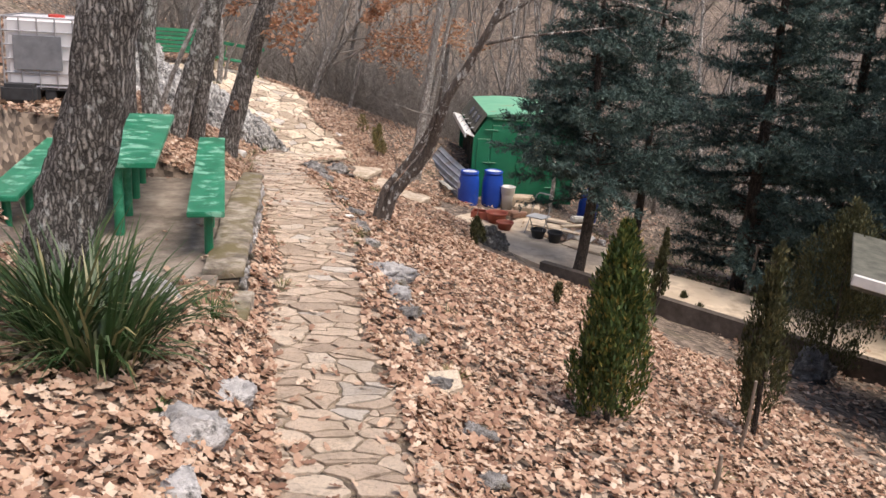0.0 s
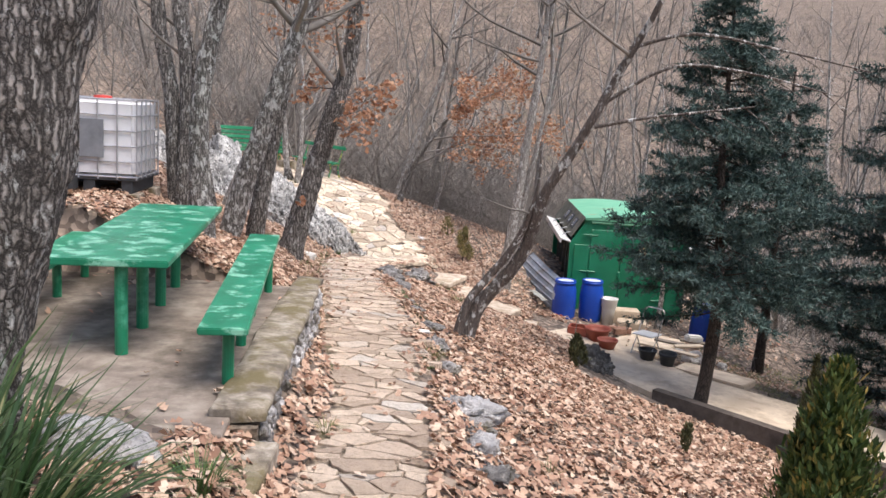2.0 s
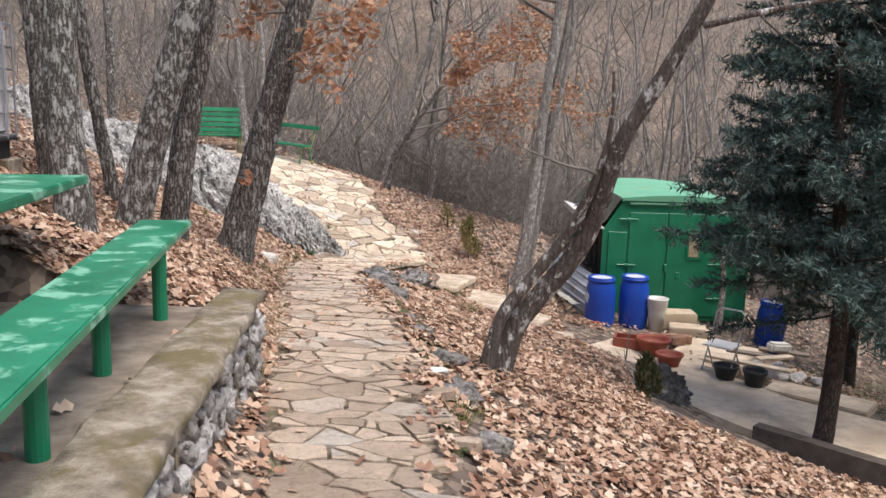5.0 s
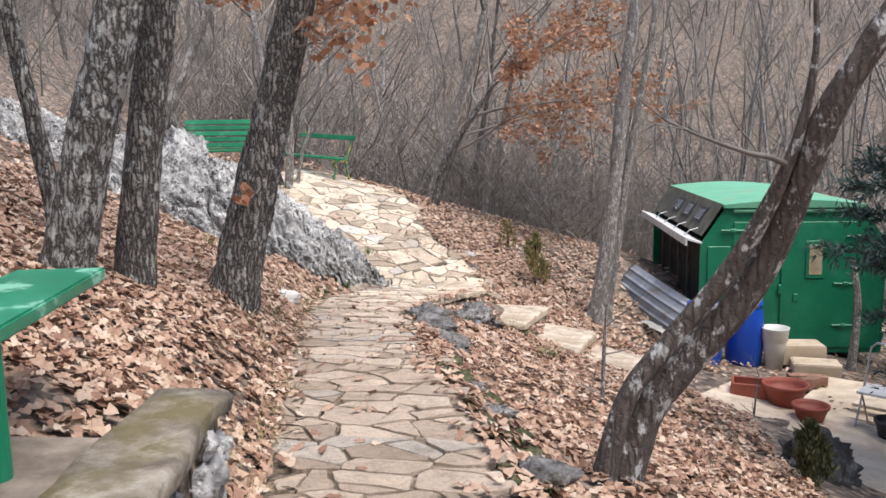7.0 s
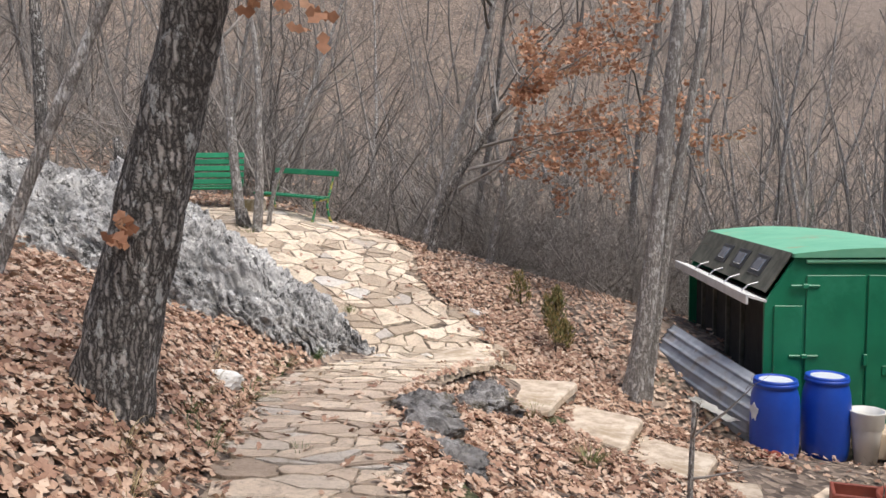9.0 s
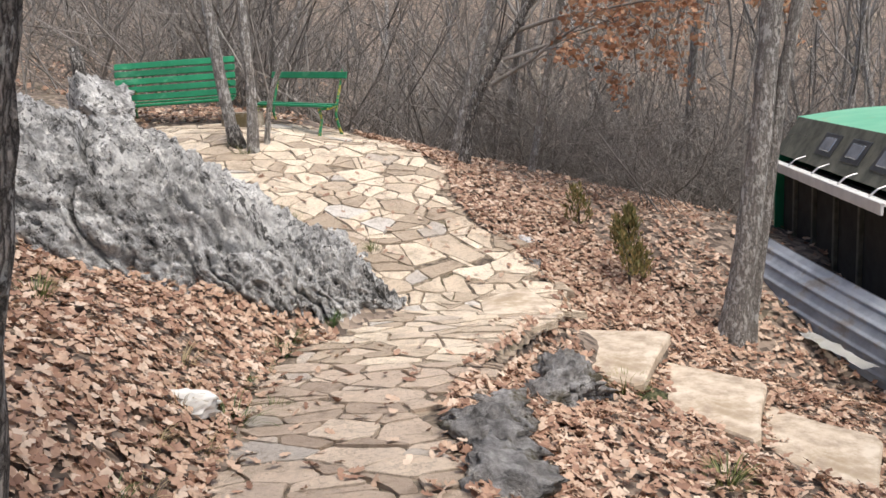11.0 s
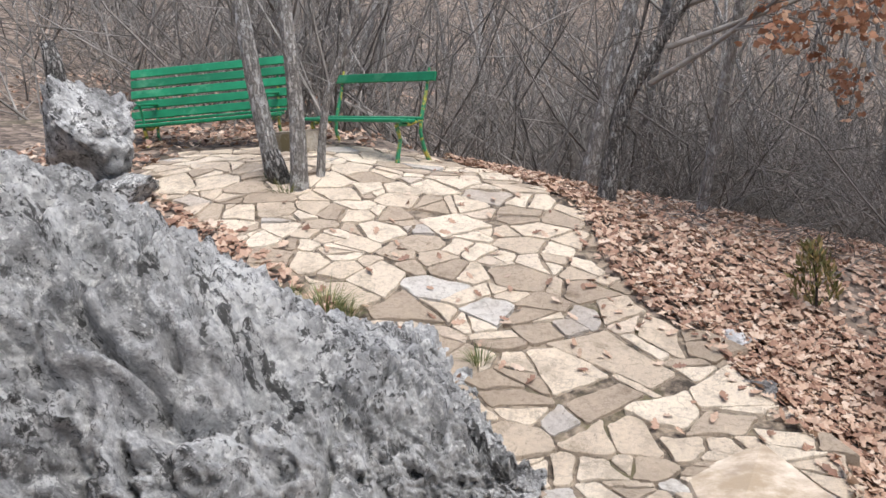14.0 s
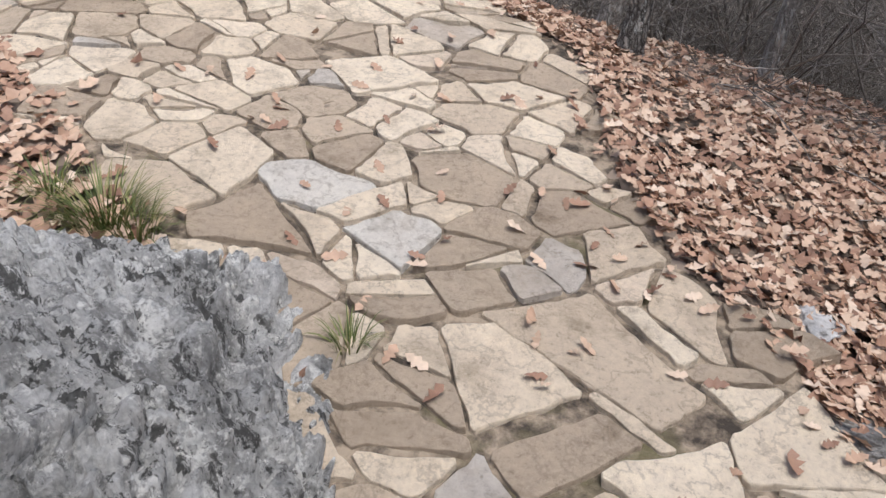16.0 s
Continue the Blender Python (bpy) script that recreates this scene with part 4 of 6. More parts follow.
def build_hut():
    hut = empty("garden_hut", HUT, "green painted metal hut with chamfered roof edges", "hut")
    W, D = 2.62, 3.9
    bm = bmesh.new()
    prism(bm, [(0, 0.12), (W, 0.12), (W, 1.55), (W - 0.38, 2.02), (0.36, 2.02), (0.0, 1.52)], 0, 0.05)
    part("front_wall", bm, M_HUT, hut)
    bm = bmesh.new()
    prism(bm, [(W - 0.05, 0.12), (W, 0.12), (W, 1.55), (W - 0.38, 2.02), (W - 0.43, 2.02), (W - 0.05, 1.55)], 0.05, D)
    part("side_wall", bm, M_HUT, hut)
    bm = bmesh.new()
    prism(bm, [(0, 0.12), (W, 0.12), (W, 1.55), (W - 0.38, 2.02), (0.36, 2.02), (0.0, 1.52)], D - 0.05, D)
    part("back_wall", bm, M_HUT, hut)
    # Open side closed by a near-black sheet: the shade inside, put into colour.
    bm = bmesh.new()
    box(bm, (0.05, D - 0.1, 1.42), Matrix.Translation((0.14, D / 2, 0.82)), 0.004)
    part("side_wall", bm, M_SHADE, hut, "near-black sheet for the shade inside the hut's open side")
    for y in (1.2, 1.9, 2.6, 3.3):
        bm = bmesh.new()
        box(bm, (0.05, 0.06, 1.42), Matrix.Translation((0.09, y, 0.82)), 0.004)
        part("post", bm, M_CANVAS, hut)
    bm = bmesh.new()
    rows = []
    for k in range(9):
        t = k / 8
        x = 0.30 + (W - 0.62) * t
        rows.append((x, 2.03 + 0.06 * math.sin(math.pi * t)))
    prism(bm, [(0.30, 1.99)] + rows + [(W - 0.32, 1.99)], -0.06, D + 0.05)
    part("roof", bm, M_HUTROOF, hut, "faded pale green metal roof with rust")
    bm = bmesh.new()
    tube(bm, [(0.45, -0.03, 1.95), (W - 0.35, -0.03, 1.95)], 0.022, 8)
    part("rain_rail", bm, M_HUTROOF, hut)
    bm = bmesh.new()
    box(bm, (0.50, D - 0.05, 0.02), Matrix.Translation((0.16, D / 2, 1.83)) @ Matrix.Rotation(-0.93, 4, "Y"), 0.004)
    flap = part("tarpaulin_flap", bm, M_CANVAS, hut, "dark tarpaulin roof flap with small windows")
    for y in (0.75, 1.55, 2.35):
        bm = bmesh.new()
        box(bm, (0.26, 0.5, 0.015), Matrix.Translation((0.15, y, 1.845)) @ Matrix.Rotation(-0.93, 4, "Y"), 0.02)
        part("flap_frame", bm, M_BLACK, flap)
        bm = bmesh.new()
        box(bm, (0.16, 0.32, 0.02), Matrix.Translation((0.145, y, 1.85)) @ Matrix.Rotation(-0.93, 4, "Y"), 0.02)
        part("flap_pane", bm, M_PANE, flap)
    bm = bmesh.new()
    box(bm, (0.24, D + 0.05, 0.03), Matrix.Translation((-0.1, D / 2, 1.57)) @ Matrix.Rotation(0.25, 4, "Y"), 0.004)
    box(bm, (0.03, D + 0.05, 0.1), Matrix.Translation((-0.21, D / 2, 1.56)), 0.004)
    part("awning_rail", bm, M_WHITEMETAL, hut, "white metal awning gutter")
    for y in (0.4, 1.2, 2.0, 2.8):
        bm = bmesh.new()
        tube(bm, [(-0.17, y, 1.59), (-0.08, y, 1.66), (0.04, y, 1.69)], 0.01, 6)
        part("bracket", bm, M_STEEL, hut)
    bm = bmesh.new()
    box(bm, (0.42, D * 0.6, 0.02), Matrix.Translation((W + 0.2, D * 0.32, 1.5)) @ Matrix.Rotation(0.3, 4, "Y"), 0.004)
    part("awning", bm, M_WHITEMETAL, hut, "white metal awning on the hut's side")
    # doors in the front
    for x0, x1 in ((0.1, 0.42), (0.46, 1.12), (1.15, 2.18), (2.22, 2.56)):
        bm = bmesh.new()
        box(bm, (x1 - x0, 0.03, 1.62 if x0 > 0.3 and x1 < 2.4 else 1.32), Matrix.Translation(((x0 + x1) / 2, -0.012, 1.0 if x0 > 0.3 and x1 < 2.4 else 0.84)), 0.008)
        d = part("door_panel", bm, M_HUT, hut)
        if x0 == 1.15:
            bm = bmesh.new()
            box(bm, (0.29, 0.03, 0.50), Matrix.Translation((1.62, -0.03, 1.33)), 0.045, 3)
            part("window_frame", bm, M_HUT, d)
            bm = bmesh.new()
            box(bm, (0.20, 0.02, 0.40), Matrix.Translation((1.62, -0.042, 1.33)), 0.04, 3)
            part("window_pane", bm, M_CURTAIN, d, "pane with a yellow curtain behind")
            bm = bmesh.new()
            box(bm, (0.07, 0.02, 0.1), Matrix.Translation((1.36, -0.035, 0.84)), 0.006)
            part("lock_plate", bm, M_HUT, d)
    for x, z in ((0.44, 1.70), (0.44, 0.98), (2.2, 1.62), (2.05, 1.02), (2.05, 0.48)):
        bm = bmesh.new()
        tube(bm, [(x - 0.16, -0.035, z), (x + 0.16, -0.035, z)], 0.016, 6)
        box(bm, (0.07, 0.05, 0.05), Matrix.Translation((x, -0.04, z)), 0.008)
        part("hinge", bm, M_HUT, hut)
    bm = bmesh.new()
    box(bm, (0.05, 0.04, 0.12), Matrix.Translation((1.13, -0.045, 0.95)), 0.008)
    part("latch", bm, M_HUT, hut)
    for x in (0.35, W - 0.35):
        bm = bmesh.new()
        box(bm, (0.25, D - 0.6, 0.35), Matrix.Translation((x, D / 2, 0.0)), 0.02)
        part("skid", bm, M_BLACK, hut, "dark runner under the hut")


build_hut()


def build_corrugated():
    c = new("corrugated_sheet")
    bm = bmesh.new()
    a, b = Vector((-0.86, 23.1, -1.95)), Vector((-0.02, 21.0, -2.2))
    up = Vector((0.26, 0.2, 0.80))
    n, k = 30, 64
    grid = []
    out = (b - a).cross(up).normalized()
    for i in range(n + 1):
        t = i / n
        row = []
        for j in range(k + 1):
            s = j / k
            rib = 0.03 * max(0, math.sin(s * math.pi * 12)) ** 3
            bulge = 0.14 * math.sin(math.pi * s) + 0.06 * math.sin(math.pi * t)
            row.append(bm.verts.new(a.lerp(b, t) + up * s * (0.98 - 0.06 * t) + out * (bulge + rib)))
        grid.append(row)
    for i in range(n):
        for j in range(k):
            bm.faces.new((grid[i][j], grid[i + 1][j], grid[i + 1][j + 1], grid[i][j + 1]))
    bmesh.ops.solidify(bm, geom=bm.faces[:], thickness=0.004)
    bpy.data.objects.remove(c)
    ob = part("corrugated_sheet", bm, M_ZINC, None, "", True)
    tagged(ob, "ribbed grey zinc sheet leaning beside the hut", "metal sheet")


build_corrugated()


def barrel(x, y, z, label, turn=0, tilt=0):
    b = empty("blue_barrel", pose(x, y, z, tilt, 0, turn), label, "barrel", "blue barrels")
    bm = bmesh.new()
    lathe(bm, [(0, 0), (0.2, 0), (0.225, 0.03), (0.245, 0.14), (0.255, 0.3), (0.255, 0.6), (0.245, 0.75), (0.222, 0.84), (0.212, 0.87), (0.232, 0.88), (0.232, 0.915), (0.215, 0.92)], 28)
    part("body", bm, M_BLUE, b, "", True)
    bm = bmesh.new()
    lathe(bm, [(0.0, 0.90), (0.22, 0.90), (0.225, 0.945), (0.205, 0.95), (0.19, 0.915), (0, 0.912)], 28)
    lid = part("lid", bm, M_BLUE, b, "", True)
    bm = bmesh.new()
    lathe(bm, [(0, 0.913), (0.185, 0.913), (0.17, 0.935), (0, 0.94)], 20)
    part("frost", bm, M_ICE, lid, "pale water frozen on the lid")
    return b


barrel(0.15, 20.75, -2.24, "blue plastic barrel with a pale patch before the hut")
barrel(0.74, 20.98, -2.24, "blue plastic barrel before the green hut", 40)
barrel(3.26, 21.75, -2.74, "blue plastic barrel standing beside the tree", 80, 3)
bm = bmesh.new()
slab(bm, [(0.07 * math.cos(a) * (1 + 0.3 * math.sin(3 * a)), 0.09 * math.sin(a) * (1 + 0.25 * math.sin(5 * a))) for a in [k * 0.52 for k in range(12)]], 0.006, 0, 0.002)
lb = part("label_patch", bm, M_ICE)
lb.matrix_basis = pose(-0.235, -0.095, 0.6, 90, 0, -68)
lb.parent = [o for o in scene.objects if o.name == "blue_barrel"][0]

bm = bmesh.new()
lathe(bm, [(0, 0.0), (0.115, 0.0), (0.145, 0.34), (0.15, 0.38), (0.168, 0.40), (0.182, 0.56), (0.192, 0.58), (0.172, 0.58), (0.155, 0.40), (0.12, 0.06), (0, 0.05)], 24)
bk = part("bucket", bm, M_WHITE, None, "", True)
bk.matrix_basis = pose(1.12, 20.85, -2.22)
tagged(bk, "tall white plastic bucket before the hut", "bucket")


def pot(x, y, r, h, label, tilt=0, z=None, mat=None):
    bm = bmesh.new()
    lathe(bm, [(0, 0), (r * 0.68, 0), (r * 0.92, h * 0.82), (r, h * 0.83), (r * 1.02, h), (r * 0.92, h), (r * 0.85, h * 0.8), (r * 0.75, h * 0.6), (0, h * 0.58)], 24)
    ob = part("flower_pot", bm, mat or M_TERRA, None, "", True)
    ob.matrix_basis = pose(x, y, lower_z(x, y) if z is None else z, tilt, 0, 0)
    return tagged(ob, label, "flower pot", "terracotta pots")


pot(0.76, 18.75, 0.25, 0.25, "empty terracotta plastic bowl pot on the lower path")
pot(0.92, 18.3, 0.195, 0.17, "small terracotta bowl pot on the lower path")
pot(1.62, 17.95, 0.17, 0.2, "black plastic plant pot beside the chair", 0, -2.1, M_BLACK)
pot(1.95, 17.75, 0.16, 0.24, "black plastic plant pot on the rubble", 4, -2.12, M_BLACK)
pot(0.02, 20.42, 0.12, 0.19, "small clay pot at the barrel's foot", 0, -2.2)
box_pot = empty("planter_box", pose(0.42, 18.98, -2.1, 0, 0, -12), "empty terracotta plastic planter box", "planter")
for sx, sy, dx, dy in ((0.40, 0.03, 0, -0.15), (0.40, 0.03, 0, 0.15), (0.03, 0.32, -0.19, 0), (0.03, 0.32, 0.19, 0)):
    bm = bmesh.new()
    box(bm, (sx, sy, 0.26), Matrix.Translation((dx, dy, 0.13)), 0.008)
    part("side", bm, M_TERRA, box_pot)
bm = bmesh.new()
box(bm, (0.38, 0.30, 0.02), Matrix.Translation((0, 0, 0.08)), 0.004)
part("base", bm, M_SOIL, box_pot)


def build_chair():
    c = empty("folding_chair", pose(1.62, 18.25, -2.14, 0, 0, -35), "white metal folding chair on the lower path", "chair")
    bm = bmesh.new()
    box(bm, (0.42, 0.4, 0.025), Matrix.Translation((0, 0, 0.44)), 0.01, 2)
    part("seat", bm, M_WHITEMETAL, c)
    for s in (-0.2, 0.2):
        bm = bmesh.new()
        tube(bm, [(s, -0.22, 0), (s, 0.05, 0.44), (s, 0.22, 0.86)], 0.011, 8)
        part("leg", bm, M_STEEL, c)
        bm = bmesh.new()
        tube(bm, [(s, 0.25, 0), (s, -0.05, 0.44)], 0.011, 8)
        part("leg", bm, M_STEEL, c)
    bm = bmesh.new()
    tube(bm, [(-0.2, 0.22, 0.84), (-0.15, 0.235, 0.9), (0.15, 0.235, 0.9), (0.2, 0.22, 0.84)], 0.012, 8)
    part("back_rail", bm, M_STEEL, c)


build_chair()

for x, y, z, sx, sy, sz, a, lab in ((1.45, 21.05, -2.04, 0.7, 0.42, 0.28, 4, "concrete block step at the hut's door"), (1.6, 20.6, -2.14, 0.6, 0.4, 0.2, -8, "lower concrete block step before the hut"), (1.75, 19.35, -2.2, 1.1, 1.5, 0.12, -30, "pale concrete slab lying before the hut"), (2.75, 17.6, -2.2, 1.3, 0.55, 0.12, -35, "pale concrete slab beside the lower path")):
    bm = bmesh.new()
    box(bm, (sx, sy, sz), None, 0.015, 2)
    ob = part("concrete_block", bm, M_SANDY)
    ob.matrix_basis = pose(x, y, z, 0, 0, a)
    tagged(ob, lab, "concrete block")
for i, (x, y, z, L, a) in enumerate(((2.05, 18.5, -2.02, 1.3, -42), (2.3, 18.9, -2.0, 0.9, -30), (2.45, 18.6, -1.95, 0.6, 25), (2.75, 19.2, -2.02, 0.7, -10))):
    bm = bmesh.new()
    box(bm, (L, 0.12, 0.04), None, 0.006)
    ob = part("board", bm, M_TWIGWOOD if i % 2 else M_SANDY)
    ob.matrix_basis = pose(x, y, z, 4, -3 + 2 * i, a)
    tagged(ob, "old board lying in the rubble before the hut", "board", "old boards")
for i, (x, y, s) in enumerate(((2.5, 18.75, 0.2), (2.9, 18.9, 0.16), (2.7, 19.3, 0.22), (3.2, 19.1, 0.18), (2.35, 19.2, 0.15))):
    loose_rock(x, y, (s, s * 0.8, s * 0.6), 60 + i, "dark stone in the rubble before the hut", 40 * i, 0.3, 3)
bm = bmesh.new()
box(bm, (0.34, 0.18, 0.13), None, 0.03, 2)
ob = part("white_canister", bm, M_WHITE)
ob.matrix_basis = pose(2.6, 18.95, -1.88, 0, 5, 20)
tagged(ob, "white plastic canister lying on the rubble", "canister")

for i, (x, y, z, a) in enumerate(((1.18, 19.85, -2.06, 10), (1.4, 19.82, -2.06, -6), (1.28, 19.7, -2.06, 20))):
    bm = bmesh.new()
    box(bm, (0.25, 0.12, 0.12), None, 0.008)
    ob = part("brick", bm, M_BRICK)
    ob.matrix_basis = pose(x, y, z, 0, 0, a)
    tagged(ob, "old reddish brick lying before the hut's step", "brick", "loose bricks")
bm = bmesh.new()
tube(bm, [(0, 0, -0.2), (0.02, 0, 0.2), (0.0, 0.01, 0.42)], [0.09, 0.075, 0.06], 12, wobble=0.2, rng=random.Random(3))
stub = part("tree_stump", bm, M_OAK, None, "", True)
stub.matrix_basis = pose(-8.64, 23.1, 1.1, 0, -5, 0)
tagged(stub, "dark broken stump standing on the outcrop", "stump")
bm = bmesh.new()
box(bm, (0.55, 0.3, 0.3), None, 0.02, 2)
ob = part("concrete_block", bm, M_CONCRETE)
ob.matrix_basis = pose(-7.3, 24.7, 0.4, 0, 0, -20)
tagged(ob, "grey concrete block between the two park benches", "concrete block")

# the strip of white plastic along the foot of the zinc sheet
bm = bmesh.new()
edge_rows = []
for k in range(25):
    t = k / 24
    c = Vector((-0.8, 23.2, 0)).lerp(Vector((-0.08, 20.95, 0)), t) - Vector((0.16, 0.06, 0))
    wide = 0.07 + 0.06 * noise.noise(Vector((k * 0.7, 1, 2)))
    edge_rows.append([bm.verts.new((c.x + o * wide, c.y + 0.3 * o * wide, lower_z(c.x, c.y) + 0.1 + 0.02 * noise.noise(Vector((k * 1.3, o * 2, 6))) - 0.012 * o * o)) for o in (-1, -0.4, 0.3, 1)])
for a, b in zip(edge_rows, edge_rows[1:]):
    for k in range(3):
        bm.faces.new((a[k], a[k + 1], b[k + 1], b[k]))
bmesh.ops.solidify(bm, geom=bm.faces[:], thickness=0.006)
tagged(part("plastic_strip", bm, M_WHITE, None, "", True), "crumpled white plastic strip along the zinc sheet's foot", "plastic strip")

# litter and marks
bm = bmesh.new()
rock_mesh(bm, (0.10, 0.07, 0.025), 77, 2, 0.4)
ob = part("paper_scrap", bm, M_WHITE, None, "", True)
ob.matrix_basis = pose(-1.8, 12.42, -0.44)
tagged(ob, "crumpled white paper scrap at the path's edge", "litter")
bm = bmesh.new()
rock_mesh(bm, (0.08, 0.06, 0.03), 78, 2, 0.4)
ob = part("paper_scrap", bm, M_ICE, None, "", True)
ob.matrix_basis = pose(3.35, 9.9, land(3.35, 9.9) + 0.04)
tagged(ob, "pale plastic scrap in the leaves", "litter")
for x, y, h, r, lab in ((2.45, 7.7, 0.75, 0.018, "thin wooden stake beside the dark cypress"), (5.45, 15.9, 1.1, 0.03, "grey wooden post beyond the lower path"), (1.75, 6.35, 0.35, 0.02, "short dark stake in the leaves")):
    bm = bmesh.new()
    tube(bm, [(0, 0, -0.1), (0.01, 0, h * 0.5), (0.0, 0.015, h)], [r, r * 0.95, r * 0.8], 8)
    ob = part("stake", bm, M_TWIGWOOD)
    ob.matrix_basis = pose(x, y, land(x, y), 3, 2, 0)
    tagged(ob, lab, "stake")

# eave of a building among the conifers
shed = empty("garden_shed", pose(4.72, 10.15, -2.55, 0, 0, -25), "dark shed with a white eave among the conifers", "shed")
# Shade below the eave is put into this wall's near-black colour.
bm = bmesh.new()
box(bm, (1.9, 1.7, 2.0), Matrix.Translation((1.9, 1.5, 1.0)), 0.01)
part("wall", bm, M_SHADE, shed)
bm = bmesh.new()
box(bm, (3.2, 2.9, 0.05), Matrix.Translation((1.3, 1.2, 2.1)) @ Matrix.Rotation(0.12, 4, "Y"), 0.01)
part("roof", bm, M_CANVAS, shed)
bm = bmesh.new()
box(bm, (3.2, 0.06, 0.13), Matrix.Translation((1.3, -0.28, 2.2)) @ Matrix.Rotation(0.12, 4, "Y"), 0.01)
part("eave_board", bm, M_WHITEMETAL, shed, "white eave board")

# ---------------------------------------------------------------- plants
def limb_path(start, direction, length, rng, bend=0.25, lift=0.15, steps=6):
    p, d = Vector(start), Vector(direction).normalized()
    pts = [p.copy()]
    for i in range(steps):
        d = (d + Vector((rng.gauss(0, bend), rng.gauss(0, bend), rng.gauss(0, bend) + lift)) * (1.0 / steps) * 1.6).normalized()
        p = p + d * length / steps
        pts.append(p.copy())
    return pts


def grow(rng, start, direction, length, radius, level, out, sides, counts, lift=0.15, bend=0.3, spread=0.9):
    """A limb and its twigs, as (points, radii, sides) tubes."""
    steps = 6 if level == 0 else 4
    pts = limb_path(start, direction, length, rng, bend, lift, steps)
    rad = [radius * (1 - 0.82 * i / steps) for i in range(steps + 1)]
    out.append((pts, rad, sides[level]))
    if level + 1 < len(counts) + 1 and level < len(counts):
        for _ in range(counts[level]):
            f = rng.uniform(0.25, 1.0)
            i = min(int(f * steps), steps - 1)
            q = pts[i].lerp(pts[i + 1], f * steps - i)
            d = (pts[i + 1] - pts[i]).normalized()
            o = Vector((rng.gauss(0, 1), rng.gauss(0, 1), rng.gauss(0, 0.7))).normalized()
            grow(rng, q, d + o * spread, length * rng.uniform(0.3, 0.6), max(radius * (1 - 0.8 * f) * 0.55, 0.0022), level + 1, out, sides, counts, lift, bend, spread)


def tubes_mesh(name, tubes, material, parent=None, label=""):
    verts, faces = [], []
    for pts, rad, s in tubes:
        v, f = tube_arrays(pts, rad, s)
        b = len(verts)
        verts += v
        faces += [tuple(i + b for i in q) for q in f]
    return raw(name, verts, faces, material, parent, True, label)


def bend_trunk(points, radii, steps=5):
    """A smooth trunk line through a few given points."""
    pts, rad = [], []
    n = len(points)
    for i in range(n - 1):
        p0, p1, p2, p3 = (Vector(points[max(min(j, n - 1), 0)]) for j in (i - 1, i, i + 1, i + 2))
        for k in range(steps):
            t = k / steps
            pts.append(0.5 * ((2 * p1) + (p2 - p0) * t + (2 * p0 - 5 * p1 + 4 * p2 - p3) * t * t + (3 * p1 - p0 - 3 * p2 + p3) * t * t * t))
            rad.append(radii[i] + (radii[i + 1] - radii[i]) * t)
    return pts + [Vector(points[-1])], rad + [radii[-1]]


def bark_trunk(name, pts, rad, material, parent, sides=22, ridges=0.07, seed=0, label=""):
    """A thick trunk with a flared foot and furrowed bark."""
    fine, frad = bend_trunk(pts, rad, 14)
    verts, faces = tube_arrays(fine, frad, sides)
    out = []
    for i, v in enumerate(verts):
        ring = i // sides
        c = fine[ring]
        d = Vector(v) - c
        p = Vector(v)
        w = 1 + ridges * noise.noise(Vector((p.x * 16, p.y * 16, p.z * 4)) + Vector((seed, 0, 0))) * 2 + 0.06 * noise.noise(p * 2.5 + Vector((seed, 3, 1)))
        if ring < 8:
            a = math.atan2(d.y, d.x)
            w *= 1 + (0.45 * (1 - ring / 8) ** 2) * (0.65 + 0.5 * math.sin(a * 4 + seed))
        out.append(tuple(c + d * w))
    return raw(name, out, faces, material, parent, True, label)


def oak_leaf_arrays(centres, normals, sizes, rng, curl=0.35, lobed=False):
    """Lobed dry leaves, five faces each, as arrays of triangles."""
    n = len(centres)
    nrm = np.asarray(normals, dtype=float)
    nrm /= np.linalg.norm(nrm, axis=1)[:, None]
    ang = rng.random(n) * 2 * np.pi
    ref = np.stack([np.cos(ang), np.sin(ang), np.zeros(n)], 1)
    a = ref - nrm * (ref * nrm).sum(1)[:, None]
    a /= np.linalg.norm(a, axis=1)[:, None] + 1e-9
    b = np.cross(nrm, a)
    # outline in leaf space: stalk, lobes on both sides, tip
    u = np.array([-0.5, -0.2, -0.06, 0.16, 0.5, 0.22, 0.02, -0.2])
    v = np.array([0.0, 0.26, 0.15, 0.32, 0.0, -0.30, -0.14, -0.27])
    tri = np.array([(0, 1, 7), (1, 2, 7), (2, 6, 7), (2, 3, 6), (3, 5, 6), (3, 4, 5)])
    if lobed:
        u = np.array([-0.55, -0.26, -0.2, 0.0, 0.08, 0.3, 0.5, 0.28, 0.1, -0.03, -0.19, -0.29])
        v = np.array([0.0, 0.2, 0.1, 0.3, 0.14, 0.24, 0.02, -0.21, -0.12, -0.29, -0.11, -0.18])
        tri = np.array([(0, 1, 11), (1, 2, 11), (2, 10, 11), (2, 3, 10), (3, 9, 10), (3, 4, 9), (4, 8, 9), (4, 5, 8), (5, 7, 8), (5, 6, 7)])
    c = (rng.random((n, 1)) * 2 - 0.6) * curl
    tw = (rng.random((n, 1)) - 0.5) * curl
    z = c * (v[None, :] ** 2) * 3.0 + c * 0.5 * (u[None, :] ** 2) + tw * u[None, :] * v[None, :] * 3
    s = np.asarray(sizes)[:, None]
    P = centres[:, None, :] + (a[:, None, :] * (u * s)[:, :, None] + b[:, None, :] * (v * s)[:, :, None] + nrm[:, None, :] * (z * s)[:, :, None])
    F = tri[None] + (np.arange(n) * len(u))[:, None, None]
